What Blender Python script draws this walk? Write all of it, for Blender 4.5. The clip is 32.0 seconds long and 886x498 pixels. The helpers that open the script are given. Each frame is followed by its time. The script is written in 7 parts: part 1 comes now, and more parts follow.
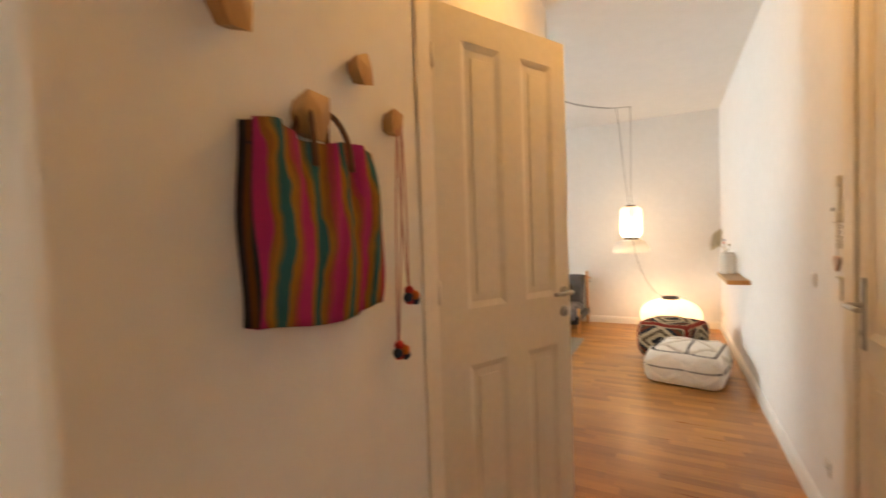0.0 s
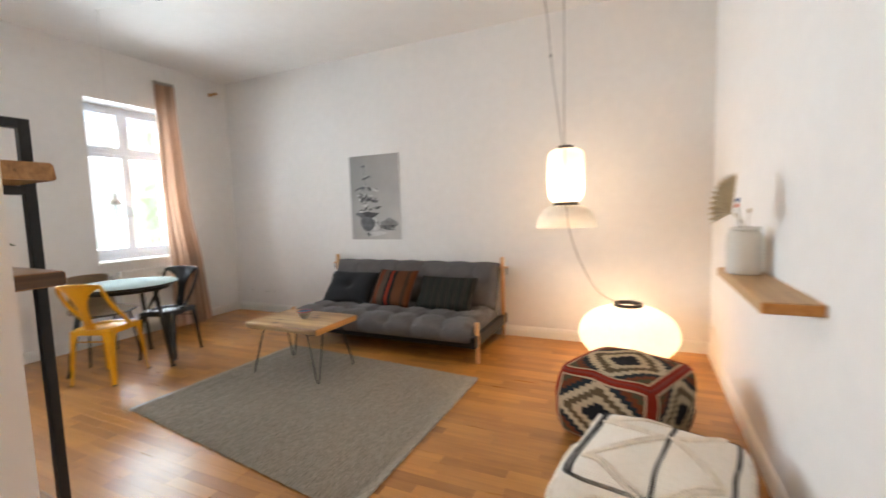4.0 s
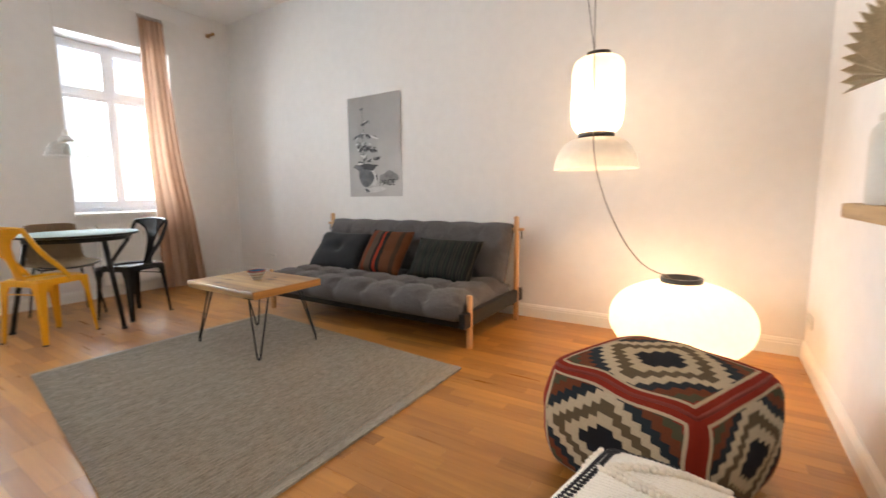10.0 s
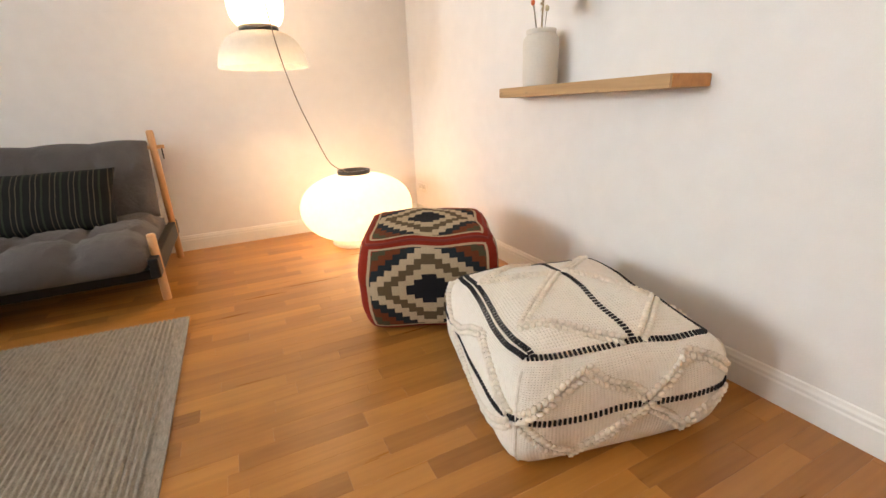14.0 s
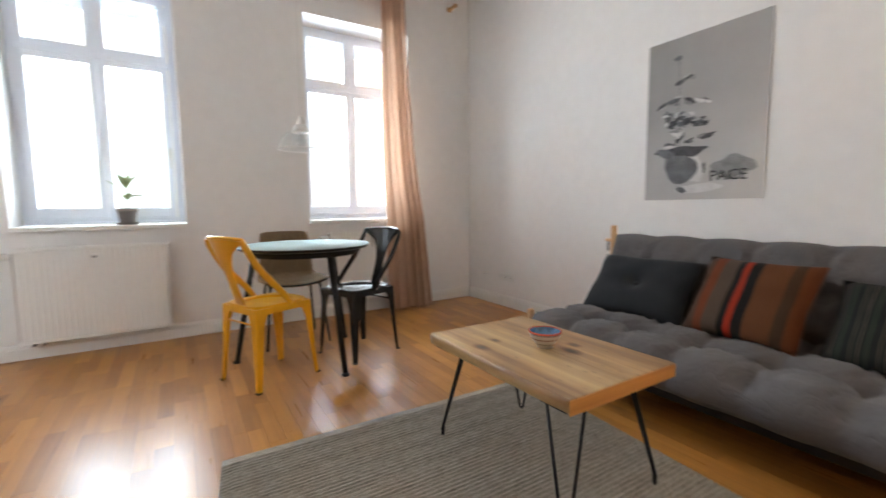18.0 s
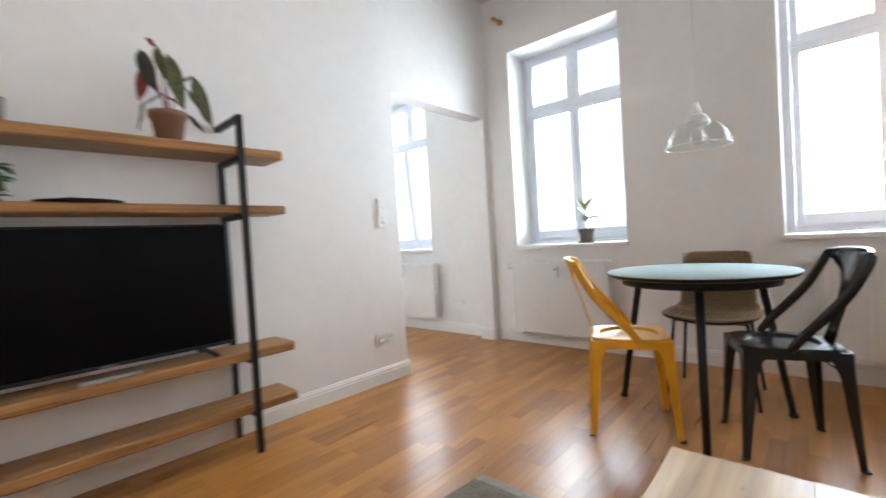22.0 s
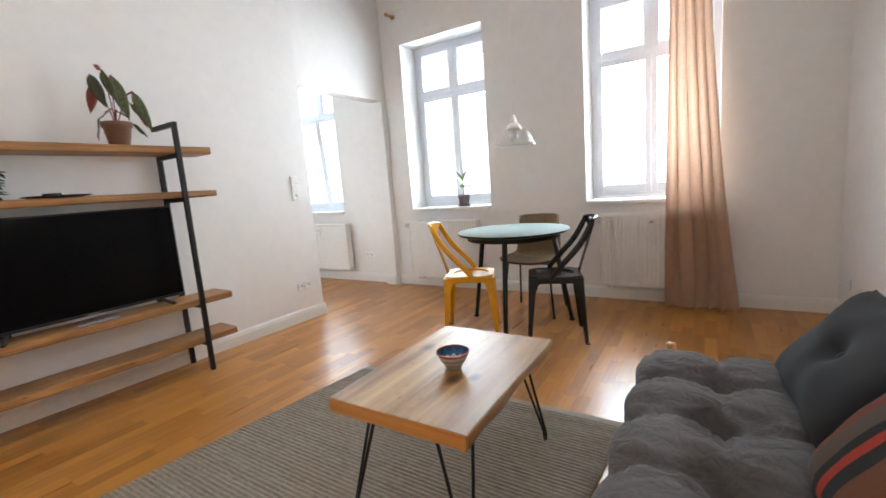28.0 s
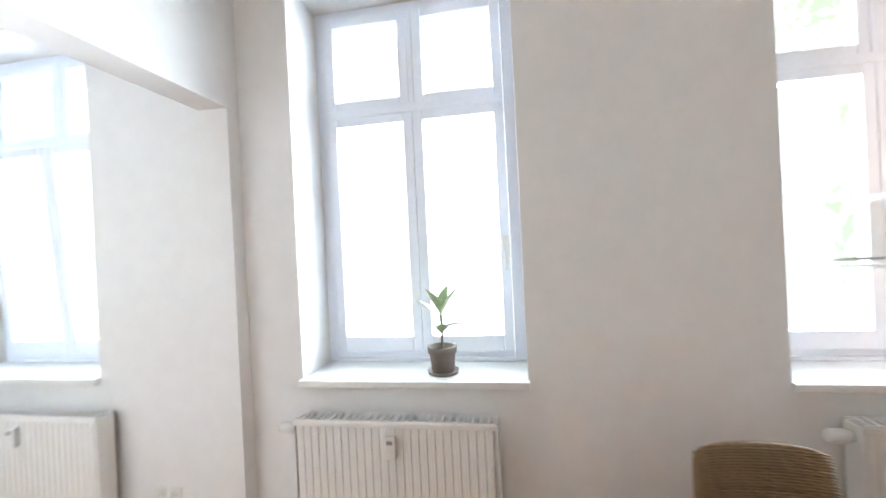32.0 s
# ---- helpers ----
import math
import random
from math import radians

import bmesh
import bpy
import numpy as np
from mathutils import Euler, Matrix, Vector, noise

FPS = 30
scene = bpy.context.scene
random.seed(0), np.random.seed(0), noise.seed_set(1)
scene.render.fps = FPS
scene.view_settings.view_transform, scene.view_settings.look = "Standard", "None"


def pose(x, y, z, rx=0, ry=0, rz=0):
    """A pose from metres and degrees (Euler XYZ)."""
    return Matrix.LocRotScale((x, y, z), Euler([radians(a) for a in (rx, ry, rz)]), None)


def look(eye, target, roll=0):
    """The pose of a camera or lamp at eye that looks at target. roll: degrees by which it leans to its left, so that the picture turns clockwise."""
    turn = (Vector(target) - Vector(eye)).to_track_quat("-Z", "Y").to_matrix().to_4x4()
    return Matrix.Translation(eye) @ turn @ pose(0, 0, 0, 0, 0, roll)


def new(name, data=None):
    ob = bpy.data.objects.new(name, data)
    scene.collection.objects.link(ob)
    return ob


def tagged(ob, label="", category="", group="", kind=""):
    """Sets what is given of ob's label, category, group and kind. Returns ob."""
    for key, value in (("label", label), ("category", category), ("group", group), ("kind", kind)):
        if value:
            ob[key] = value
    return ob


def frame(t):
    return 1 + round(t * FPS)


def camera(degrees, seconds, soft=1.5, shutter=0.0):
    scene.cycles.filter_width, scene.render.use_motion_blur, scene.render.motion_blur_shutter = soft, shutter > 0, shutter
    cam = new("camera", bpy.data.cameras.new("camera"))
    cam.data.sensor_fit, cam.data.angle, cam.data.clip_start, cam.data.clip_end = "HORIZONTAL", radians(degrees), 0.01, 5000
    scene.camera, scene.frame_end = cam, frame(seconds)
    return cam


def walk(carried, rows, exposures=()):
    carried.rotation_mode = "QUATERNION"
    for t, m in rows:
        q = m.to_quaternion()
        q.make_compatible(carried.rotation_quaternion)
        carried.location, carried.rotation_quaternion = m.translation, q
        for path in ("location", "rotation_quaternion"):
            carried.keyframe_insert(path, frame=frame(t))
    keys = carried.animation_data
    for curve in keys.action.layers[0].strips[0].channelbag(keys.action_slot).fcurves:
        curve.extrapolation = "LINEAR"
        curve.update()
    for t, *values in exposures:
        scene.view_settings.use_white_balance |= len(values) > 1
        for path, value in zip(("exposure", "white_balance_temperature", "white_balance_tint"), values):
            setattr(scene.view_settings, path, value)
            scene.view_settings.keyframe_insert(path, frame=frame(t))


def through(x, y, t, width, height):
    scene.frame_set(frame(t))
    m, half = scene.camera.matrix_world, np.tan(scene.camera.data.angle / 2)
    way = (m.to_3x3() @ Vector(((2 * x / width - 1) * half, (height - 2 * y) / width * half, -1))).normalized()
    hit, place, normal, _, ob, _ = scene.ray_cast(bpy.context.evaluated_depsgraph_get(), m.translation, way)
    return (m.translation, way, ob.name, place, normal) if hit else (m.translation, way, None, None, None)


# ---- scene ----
cam = camera(92.2, 32.0, shutter=0.5)
PATH = [
    (0, (0.472, -0.132, 1.47), (-0.463, 1.635, 1.41), -1.9),
    (0.5, (0.517, 0.028, 1.453), (-0.043, 1.945, 1.346), -0.8),
    (1, (0.547, 0.319, 1.452), (0.444, 2.314, 1.378), -0.4),
    (1.5, (0.645, 0.708, 1.439), (0.622, 2.707, 1.386), -0.5),
    (2, (0.707, 1.14, 1.438), (0.626, 3.138, 1.404), 1.1),
    (2.5, (0.745, 1.645, 1.385), (0.676, 3.643, 1.358), -0.7),
    (3, (0.773, 2.106, 1.335), (0.478, 4.083, 1.268), -1.7),
    (3.5, (0.666, 2.477, 1.336), (0.119, 4.398, 1.246), -1.0),
    (4, (0.568, 2.828, 1.317), (-0.27, 4.636, 1.14), -1.7),
    (4.5, (0.469, 3.13, 1.289), (-0.851, 4.624, 1.128), -1.4),
    (6.5, (0.355, 3.695, 1.286), (-1.548, 4.309, 1.22), -0.6),
    (7, (0.402, 3.717, 1.23), (-1.444, 4.479, 1.129), -1.5),
    (7.5, (0.455, 3.731, 1.146), (-1.334, 4.611, 0.989), 0.3),
    (8, (0.502, 3.728, 1.041), (-1.204, 4.744, 0.799), -2.3),
    (8.5, (0.51, 3.748, 1.007), (-1.146, 4.835, 0.736), -1.1),
    (9, (0.58, 3.823, 0.976), (-0.942, 5.1, 0.746), -1.6),
    (9.5, (0.627, 3.842, 0.978), (-0.672, 5.344, 0.743), -1.6),
    (10, (0.638, 3.804, 1.009), (-0.434, 5.474, 0.759), -0.7),
    (10.5, (0.602, 3.782, 1.005), (-0.25, 5.574, 0.754), -0.3),
    (11, (0.462, 3.812, 1.013), (-0.223, 5.679, 0.8), 1.1),
    (11.5, (0.287, 3.854, 0.997), (-0.095, 5.81, 0.83), -0.1),
    (12, (0.123, 3.853, 0.992), (0.147, 5.848, 0.848), -0.3),
    (12.5, (-0.08, 3.796, 1.024), (0.489, 5.706, 0.855), -2.3),
    (13, (-0.193, 3.749, 1.013), (0.641, 5.559, 0.846), -2.2),
    (13.5, (-0.24, 3.71, 0.955), (0.592, 5.481, 0.539), -1.8),
    (14, (-0.244, 3.684, 0.911), (0.561, 5.399, 0.271), -2.5),
    (14.5, (-0.3, 3.748, 0.955), (0.28, 5.61, 0.511), -2.1),
    (15, (-0.509, 3.893, 0.969), (-0.569, 5.874, 0.702), -1.2),
    (15.5, (-0.605, 3.933, 0.887), (-1.101, 5.862, 0.704), -1.6),
    (17.5, (-0.9, 4.188, 0.979), (-2.146, 5.741, 0.788), -1.9),
    (18, (-0.881, 4.403, 0.974), (-2.571, 5.454, 0.779), -0.6),
    (18.5, (-0.951, 4.536, 0.966), (-2.757, 5.381, 0.806), 0.0),
    (19, (-1.096, 4.703, 0.965), (-2.975, 5.362, 0.781), -1.0),
    (19.5, (-1.265, 4.897, 0.95), (-3.205, 5.354, 0.786), -1.5),
    (20, (-1.473, 5.049, 0.911), (-3.457, 5.277, 0.794), -1.7),
    (20.5, (-1.68, 5.182, 0.927), (-3.671, 5.157, 0.734), -1.7),
    (21, (-1.749, 5.282, 0.945), (-3.707, 4.91, 0.776), -4.2),
    (21.5, (-1.595, 5.396, 0.963), (-3.353, 4.451, 0.83), -2.2),
    (22, (-1.302, 5.542, 0.968), (-2.805, 4.223, 0.924), -3.4),
    (22.5, (-1.063, 5.69, 1.018), (-2.253, 4.087, 0.896), -3.6),
    (23, (-0.849, 5.837, 1.01), (-1.558, 3.971, 0.887), -3.1),
    (23.5, (-0.704, 5.881, 0.982), (-1.061, 3.916, 0.867), -3.9),
    (24, (-0.582, 5.876, 0.974), (-0.724, 3.884, 0.871), -3.4),
    (24.5, (-0.588, 5.899, 0.979), (-0.629, 3.903, 0.869), -3.8),
    (25, (-0.648, 5.912, 1.029), (-0.836, 3.925, 0.905), -3.6),
    (25.5, (-0.719, 6.027, 1.084), (-1.276, 4.112, 0.933), -3.6),
    (26, (-0.67, 6.199, 1.08), (-1.822, 4.573, 0.917), -3.0),
    (26.5, (-0.717, 6.28, 1.083), (-2.088, 4.836, 0.901), -3.1),
    (28.5, (-0.758, 6.311, 1.135), (-2.49, 5.352, 0.857), -2.9),
    (29, (-0.809, 6.019, 1.211), (-2.572, 5.091, 1.037), 0.4),
    (29.5, (-1.021, 5.84, 1.311), (-2.884, 5.116, 1.241), -1.0),
    (30, (-1.323, 5.525, 1.385), (-3.259, 5.029, 1.301), -0.2),
    (30.5, (-1.583, 5.205, 1.387), (-3.553, 4.883, 1.26), -0.5),
    (31, (-2.026, 4.938, 1.395), (-3.991, 4.572, 1.321), -1.0),
    (31.5, (-2.468, 4.724, 1.411), (-4.412, 4.253, 1.406), 0.1),
    (32, (-2.94, 4.452, 1.411), (-4.909, 4.099, 1.409), -2.8),
]
EXPOSURES = [(0, -0.13, 7250, 9), (1, -0.25, 7150, 9), (2, -0.28, 6650, 9), (3, -0.25, 6400, 8), (4, -0.24, 6500, 9.5), (7, -0.2, 6450, 10.5), (9, -0.1, 6550, 11), (11, -0.26, 6800, 11.5),
             (12, -0.27, 6900, 11.5), (13, -0.27, 6850, 11.5), (14, -0.18, 6950, 11.5), (15, -0.28, 6950, 11.5), (18, -0.28, 6400, 10.5), (20, -0.28, 6250, 10.5), (22, -0.3, 6250, 10.5), (24, -0.25, 6850, 12),
             (26, -0.24, 6650, 11.5), (30, -0.17, 6250, 10.5), (32, -0.10, 6200, 10)]
walk(cam, [(t, look(eye, target, roll)) for t, eye, target, roll in PATH], EXPOSURES)

# ---- world, daylight, lamps ----
XR, YB, XW, YT, XH = 1.13, 7.10, -4.67, 3.24, -0.32   # faces of the shelf, sofa, window, television and hall walls
CEIL, HALL_END = 3.15, -0.05
XT = -3.435                                           # free end of the television wall
SKEW = 2.1                                            # degrees by which the television wall turns from its free end
TW = 0.14                                             # thickness of the television wall
SILL, HEAD, DEEP = 0.845, 2.615, 0.28                 # window opening heights and reveal depth
WINDOWS = [(1.45, 2.43), (3.49, 4.462), (5.395, 6.385)]

world = bpy.data.worlds.new("world")
scene.world = world
world.use_nodes = True
wn = world.node_tree.nodes
sky = wn.new("ShaderNodeTexSky")
sky.sky_type, sky.sun_disc = "NISHITA", False
sky.sun_elevation, sky.sun_rotation = radians(48), radians(60)
wn["Background"].inputs["Strength"].default_value = 0.15
world.node_tree.links.new(sky.outputs[0], wn["Background"].inputs["Color"])

sun = new("sun", bpy.data.lights.new("sun", "SUN"))
sun.data.energy, sun.data.angle, sun.data.color = 1.2, radians(12), (1.0, 0.95, 0.88)
sun.matrix_world = look((6, 10, 12), (-4, 3, 0))


def area_lamp(name, eye, target, w, h, watts, color):
    lamp = new(name, bpy.data.lights.new(name, "AREA"))
    lamp.data.shape, lamp.data.size, lamp.data.size_y = "RECTANGLE", w, h
    lamp.data.energy, lamp.data.color = watts, color
    lamp.matrix_world = look(eye, target)
    return lamp


def daylight(y0, y1, watts, leaves):
    """The bright sky in a window's opening, broken by faint foliage."""
    mid, zm = (y0 + y1) / 2, (SILL + HEAD) / 2
    lamp = area_lamp("window_daylight", (XW - DEEP - 0.16, mid, zm), (0, mid, zm - 0.1), y1 - y0 + 0.1, HEAD - SILL + 0.1, watts, DAY)
    lamp.data.spread = radians(118)
    lamp.data.use_nodes = True
    nt = lamp.data.node_tree
    em = nt.nodes["Emission"]
    geo, mp, noise_a, shade, tint = (nt.nodes.new("ShaderNode" + k) for k in ("NewGeometry", "Mapping", "TexNoise", "ValToRGB", "ValToRGB"))
    mp.inputs["Location"].default_value = (0, y0 * 3.7, 0)
    noise_a.inputs["Scale"].default_value, noise_a.inputs["Detail"].default_value = 3.2, 7
    nt.links.new(geo.outputs["Position"], mp.inputs["Vector"])
    nt.links.new(mp.outputs[0], noise_a.inputs["Vector"])
    for r, lo, hi in ((shade, (1, 1, 1, 1), (leaves, leaves, leaves, 1)), (tint, (1, 1, 1, 1), (0.992, 0.998, 0.985, 1))):
        r.color_ramp.elements[0].position, r.color_ramp.elements[1].position = 0.60, 0.74
        r.color_ramp.elements[0].color, r.color_ramp.elements[1].color = lo, hi
        nt.links.new(noise_a.outputs["Fac"], r.inputs[0])
    nt.links.new(tint.outputs[0], em.inputs["Color"])
    nt.links.new(shade.outputs[0], em.inputs["Strength"])


def bulb(name, place, watts, radius, color):
    lamp = new(name, bpy.data.lights.new(name, "POINT"))
    lamp.data.energy, lamp.data.shadow_soft_size, lamp.data.color = watts, radius, color
    lamp.location = place
    return lamp


DAY = (0.86, 0.94, 1.0)
WARM = (1.0, 0.65, 0.355)
for y0, y1 in WINDOWS:
    daylight(y0, y1, (158 if y0 > 5 else 126) if y0 > 3 else 115, 0.45 if y0 > 5 else 0.6)
bulb("paper_pendant_bulb", (0.005, 6.50, 1.435), 38, 0.05, WARM)
bulb("paper_globe_bulb", (0.485, 6.64, 0.25), 24, 0.06, WARM)
bulb("hall_lamp_bulb", (0.30, 1.92, 2.98), 24, 0.04, (1.0, 0.52, 0.15))
# the bathroom lamp is unseen; added to light the back of the ajar door
bulb("bathroom_lamp_bulb", (-1.15, 1.75, 2.6), 26, 0.08, (1.0, 0.70, 0.38))
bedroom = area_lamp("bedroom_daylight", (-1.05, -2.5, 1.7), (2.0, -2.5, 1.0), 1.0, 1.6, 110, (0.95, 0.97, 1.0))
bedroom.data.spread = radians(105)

# ---- materials ----


def mat(name, color, rough=0.6, metal=0.0, var=0.06, scale=6.0, bump=0.0, bump_scale=60.0, spec=0.5, rand=0.0, stretch=(1, 1, 1)):
    """A principled material with two scales of colour variation and a fine relief, in object space."""
    m = bpy.data.materials.new(name)
    m.use_nodes = True
    nt = m.node_tree
    b = nt.nodes["Principled BSDF"]
    b.inputs["Roughness"].default_value, b.inputs["Metallic"].default_value = rough, metal
    b.inputs["Specular IOR Level"].default_value = spec
    tc = nt.nodes.new("ShaderNodeTexCoord")
    mp = nt.nodes.new("ShaderNodeMapping")
    mp.inputs["Scale"].default_value = stretch
    nt.links.new(tc.outputs["Object"], mp.inputs["Vector"])
    n1, n2 = nt.nodes.new("ShaderNodeTexNoise"), nt.nodes.new("ShaderNodeTexNoise")
    n1.inputs["Scale"].default_value, n2.inputs["Scale"].default_value = scale, scale * 9
    n1.inputs["Detail"].default_value = 5
    nt.links.new(mp.outputs[0], n1.inputs["Vector"])
    nt.links.new(mp.outputs[0], n2.inputs["Vector"])
    add = nt.nodes.new("ShaderNodeMath")
    add.operation = "ADD"
    nt.links.new(n1.outputs["Fac"], add.inputs[0])
    nt.links.new(n2.outputs["Fac"], add.inputs[1])
    rng = nt.nodes.new("ShaderNodeMapRange")
    rng.inputs["From Min"].default_value, rng.inputs["From Max"].default_value = 0.7, 1.3
    rng.inputs["To Min"].default_value, rng.inputs["To Max"].default_value = 1 - var, 1 + var
    nt.links.new(add.outputs[0], rng.inputs["Value"])
    last = rng.outputs[0]
    if rand:
        oi = nt.nodes.new("ShaderNodeObjectInfo")
        r2 = nt.nodes.new("ShaderNodeMapRange")
        r2.inputs["To Min"].default_value, r2.inputs["To Max"].default_value = 1 - rand, 1 + rand
        nt.links.new(oi.outputs["Random"], r2.inputs["Value"])
        mul = nt.nodes.new("ShaderNodeMath")
        mul.operation = "MULTIPLY"
        nt.links.new(last, mul.inputs[0])
        nt.links.new(r2.outputs[0], mul.inputs[1])
        last = mul.outputs[0]
    hsv = nt.nodes.new("ShaderNodeHueSaturation")
    hsv.inputs["Color"].default_value = (*color, 1)
    nt.links.new(last, hsv.inputs["Value"])
    nt.links.new(hsv.outputs[0], b.inputs["Base Color"])
    if bump:
        n3 = nt.nodes.new("ShaderNodeTexNoise")
        n3.inputs["Scale"].default_value, n3.inputs["Detail"].default_value = bump_scale, 4
        nt.links.new(mp.outputs[0], n3.inputs["Vector"])
        bp = nt.nodes.new("ShaderNodeBump")
        bp.inputs["Strength"].default_value, bp.inputs["Distance"].default_value = bump, 0.004
        nt.links.new(n3.outputs["Fac"], bp.inputs["Height"])
        nt.links.new(bp.outputs[0], b.inputs["Normal"])
    return m


PAINT = mat("wall_paint", (0.80, 0.785, 0.765), 0.72, var=0.025, scale=1.3, bump=0.12, bump_scale=220)
CEILING_PAINT = mat("ceiling_paint", (0.82, 0.81, 0.79), 0.8, var=0.02, scale=1.0, bump=0.08, bump_scale=200)
GLOSS_WHITE = mat("white_lacquer", (0.80, 0.79, 0.76), 0.32, var=0.02, scale=3)
DOOR_CREAM = mat("door_cream_lacquer", (0.80, 0.75, 0.66), 0.35, var=0.03, scale=3, bump=0.05, bump_scale=90)
PVC = mat("window_white_plastic", (0.86, 0.905, 0.99), 0.3, var=0.015, scale=4)
STEEL = mat("brushed_steel", (0.42, 0.40, 0.37), 0.33, 1.0, var=0.08, scale=20)
BLACK_STEEL = mat("black_lacquered_steel", (0.014, 0.014, 0.015), 0.42, 0.0, spec=0.3, var=0.2, scale=8, bump=0.1, bump_scale=120)

# ---- shape helpers ----


def box(bm, x0, y0, z0, x1, y1, z1, bev=0.0, m=None):
    r = bmesh.ops.create_cube(bm, size=1)
    s = Matrix.Diagonal((abs(x1 - x0), abs(y1 - y0), abs(z1 - z0), 1))
    t = Matrix.Translation(((x0 + x1) / 2, (y0 + y1) / 2, (z0 + z1) / 2))
    bmesh.ops.transform(bm, matrix=(m or Matrix()) @ t @ s, verts=r["verts"])
    if bev:
        es = list({e for v in r["verts"] for e in v.link_edges})
        bmesh.ops.bevel(bm, geom=es, offset=bev, segments=2, affect="EDGES", profile=0.6)
    return bm


def boxes(*dims, bev=0.0):
    bm = bmesh.new()
    for d in dims:
        box(bm, *d, bev=bev)
    return bm


def lathe(profile, n=40, axis=None):
    """A turned body from (radius, height) pairs."""
    bm = bmesh.new()
    rings = []
    for r, z in profile:
        if r < 1e-5:
            rings.append([bm.verts.new((0, 0, z))])
        else:
            rings.append([bm.verts.new((r * math.cos(2 * math.pi * i / n), r * math.sin(2 * math.pi * i / n), z)) for i in range(n)])
    for a, b in zip(rings, rings[1:]):
        for i in range(n):
            j = (i + 1) % n
            if len(a) == 1 and len(b) == 1:
                continue
            if len(a) == 1:
                bm.faces.new((a[0], b[j], b[i]))
            elif len(b) == 1:
                bm.faces.new((a[i], a[j], b[0]))
            else:
                bm.faces.new((a[i], a[j], b[j], b[i]))
    for f in bm.faces:
        f.smooth = True
    if axis:
        bm.transform(axis)
    return bm


def tube(points, r, n=10, taper=None, closed=False):
    """A round bar along a line of points."""
    bm = bmesh.new()
    pts = [Vector(p) for p in points]
    rings, up = [], None
    for i, p in enumerate(pts):
        a = pts[i - 1] if i or closed else pts[0]
        b = pts[(i + 1) % len(pts)] if i + 1 < len(pts) or closed else pts[-1]
        d = (b - a).normalized()
        if up is None:
            up = d.orthogonal().normalized()
        up = (up - d * up.dot(d)).normalized()
        side = d.cross(up)
        rr = r if taper is None else r + (taper - r) * i / (len(pts) - 1)
        rings.append([bm.verts.new(p + (up * math.cos(2 * math.pi * k / n) + side * math.sin(2 * math.pi * k / n)) * rr) for k in range(n)])
    pairs = list(zip(rings, rings[1:])) + ([(rings[-1], rings[0])] if closed else [])
    for a, b in pairs:
        for k in range(n):
            f = bm.faces.new((a[k], a[(k + 1) % n], b[(k + 1) % n], b[k]))
            f.smooth = True
    if not closed:
        bm.faces.new(rings[0][::-1])
        bm.faces.new(rings[-1])
    return bm


def smooth_path(points, n=8):
    """A Catmull-Rom line through the points."""
    p = [Vector(q) for q in points]
    p = [p[0] * 2 - p[1]] + p + [p[-1] * 2 - p[-2]]
    out = []
    for i in range(1, len(p) - 2):
        for k in range(n):
            t = k / n
            a, b, c, d = p[i - 1], p[i], p[i + 1], p[i + 2]
            out.append(0.5 * ((2 * b) + (c - a) * t + (2 * a - 5 * b + 4 * c - d) * t * t + (3 * b - a - 3 * c + d) * t ** 3))
    out.append(p[-2])
    return out


def prism(outline, z0, z1, m=None):
    """An upright body over an outline of (x, y) pairs."""
    bm = bmesh.new()
    lo = [bm.verts.new((x, y, z0)) for x, y in outline]
    hi = [bm.verts.new((x, y, z1)) for x, y in outline]
    n = len(lo)
    bm.faces.new(lo[::-1])
    bm.faces.new(hi)
    for i in range(n):
        bm.faces.new((lo[i], lo[(i + 1) % n], hi[(i + 1) % n], hi[i]))
    if m:
        bm.transform(m)
    return bm


def merged(*bms):
    out = bmesh.new()
    for b in bms:
        me = bpy.data.meshes.new("piece")
        b.to_mesh(me)
        b.free()
        out.from_mesh(me)
        bpy.data.meshes.remove(me)
    return out


def mesh_of(name, bm, material):
    me = bpy.data.meshes.new(name)
    bmesh.ops.recalc_face_normals(bm, faces=bm.faces)
    bm.to_mesh(me)
    bm.free()
    for one in material if isinstance(material, (list, tuple)) else [material]:
        me.materials.append(one)
    return me


def part(name, bm, material, parent=None, label="", smooth=False):
    ob = new(name, mesh_of(name, bm, material))
    if smooth:
        for p in ob.data.polygons:
            p.use_smooth = True
    if parent:
        ob.parent = parent
    if label:
        tagged(ob, label=label)
    return ob


def thing(name, m, label, category, group="", kind=""):
    ob = new(name)
    ob.empty_display_size = 0.1
    ob.matrix_world = m
    return tagged(ob, label, category, group, kind)


def fixed(name, bm, material, label, category="", smooth=False):
    return tagged(part(name, bm, material, smooth=smooth), label, category or name.split("_")[0], kind="structure")


# ---- the setting ----
WALL = 0.40
OUT = XW - WALL


def wall_along_y(name, x0, x1, y0, y1, z1, holes, label):
    """A wall with through openings (y0, y1, z0, z1)."""
    dims, y = [], y0
    for a, b, lo, hi in sorted(holes):
        dims.append((x0, y, 0, x1, a, z1))
        if lo > 0:
            dims.append((x0, a, 0, x1, b, lo))
        if hi < z1:
            dims.append((x0, a, hi, x1, b, z1))
        y = b
    dims.append((x0, y, 0, x1, y1, z1))
    return fixed(name, boxes(*dims), PAINT, label)


def wall_along_x(name, y0, y1, x0, x1, z1, holes, label):
    dims, x = [], x0
    for a, b, lo, hi in sorted(holes):
        dims.append((x, y0, 0, a, y1, z1))
        if lo > 0:
            dims.append((a, y0, 0, b, y1, lo))
        if hi < z1:
            dims.append((a, y0, hi, b, y1, z1))
        x = b
    dims.append((x, y0, 0, x1, y1, z1))
    return fixed(name, boxes(*dims), PAINT, label)


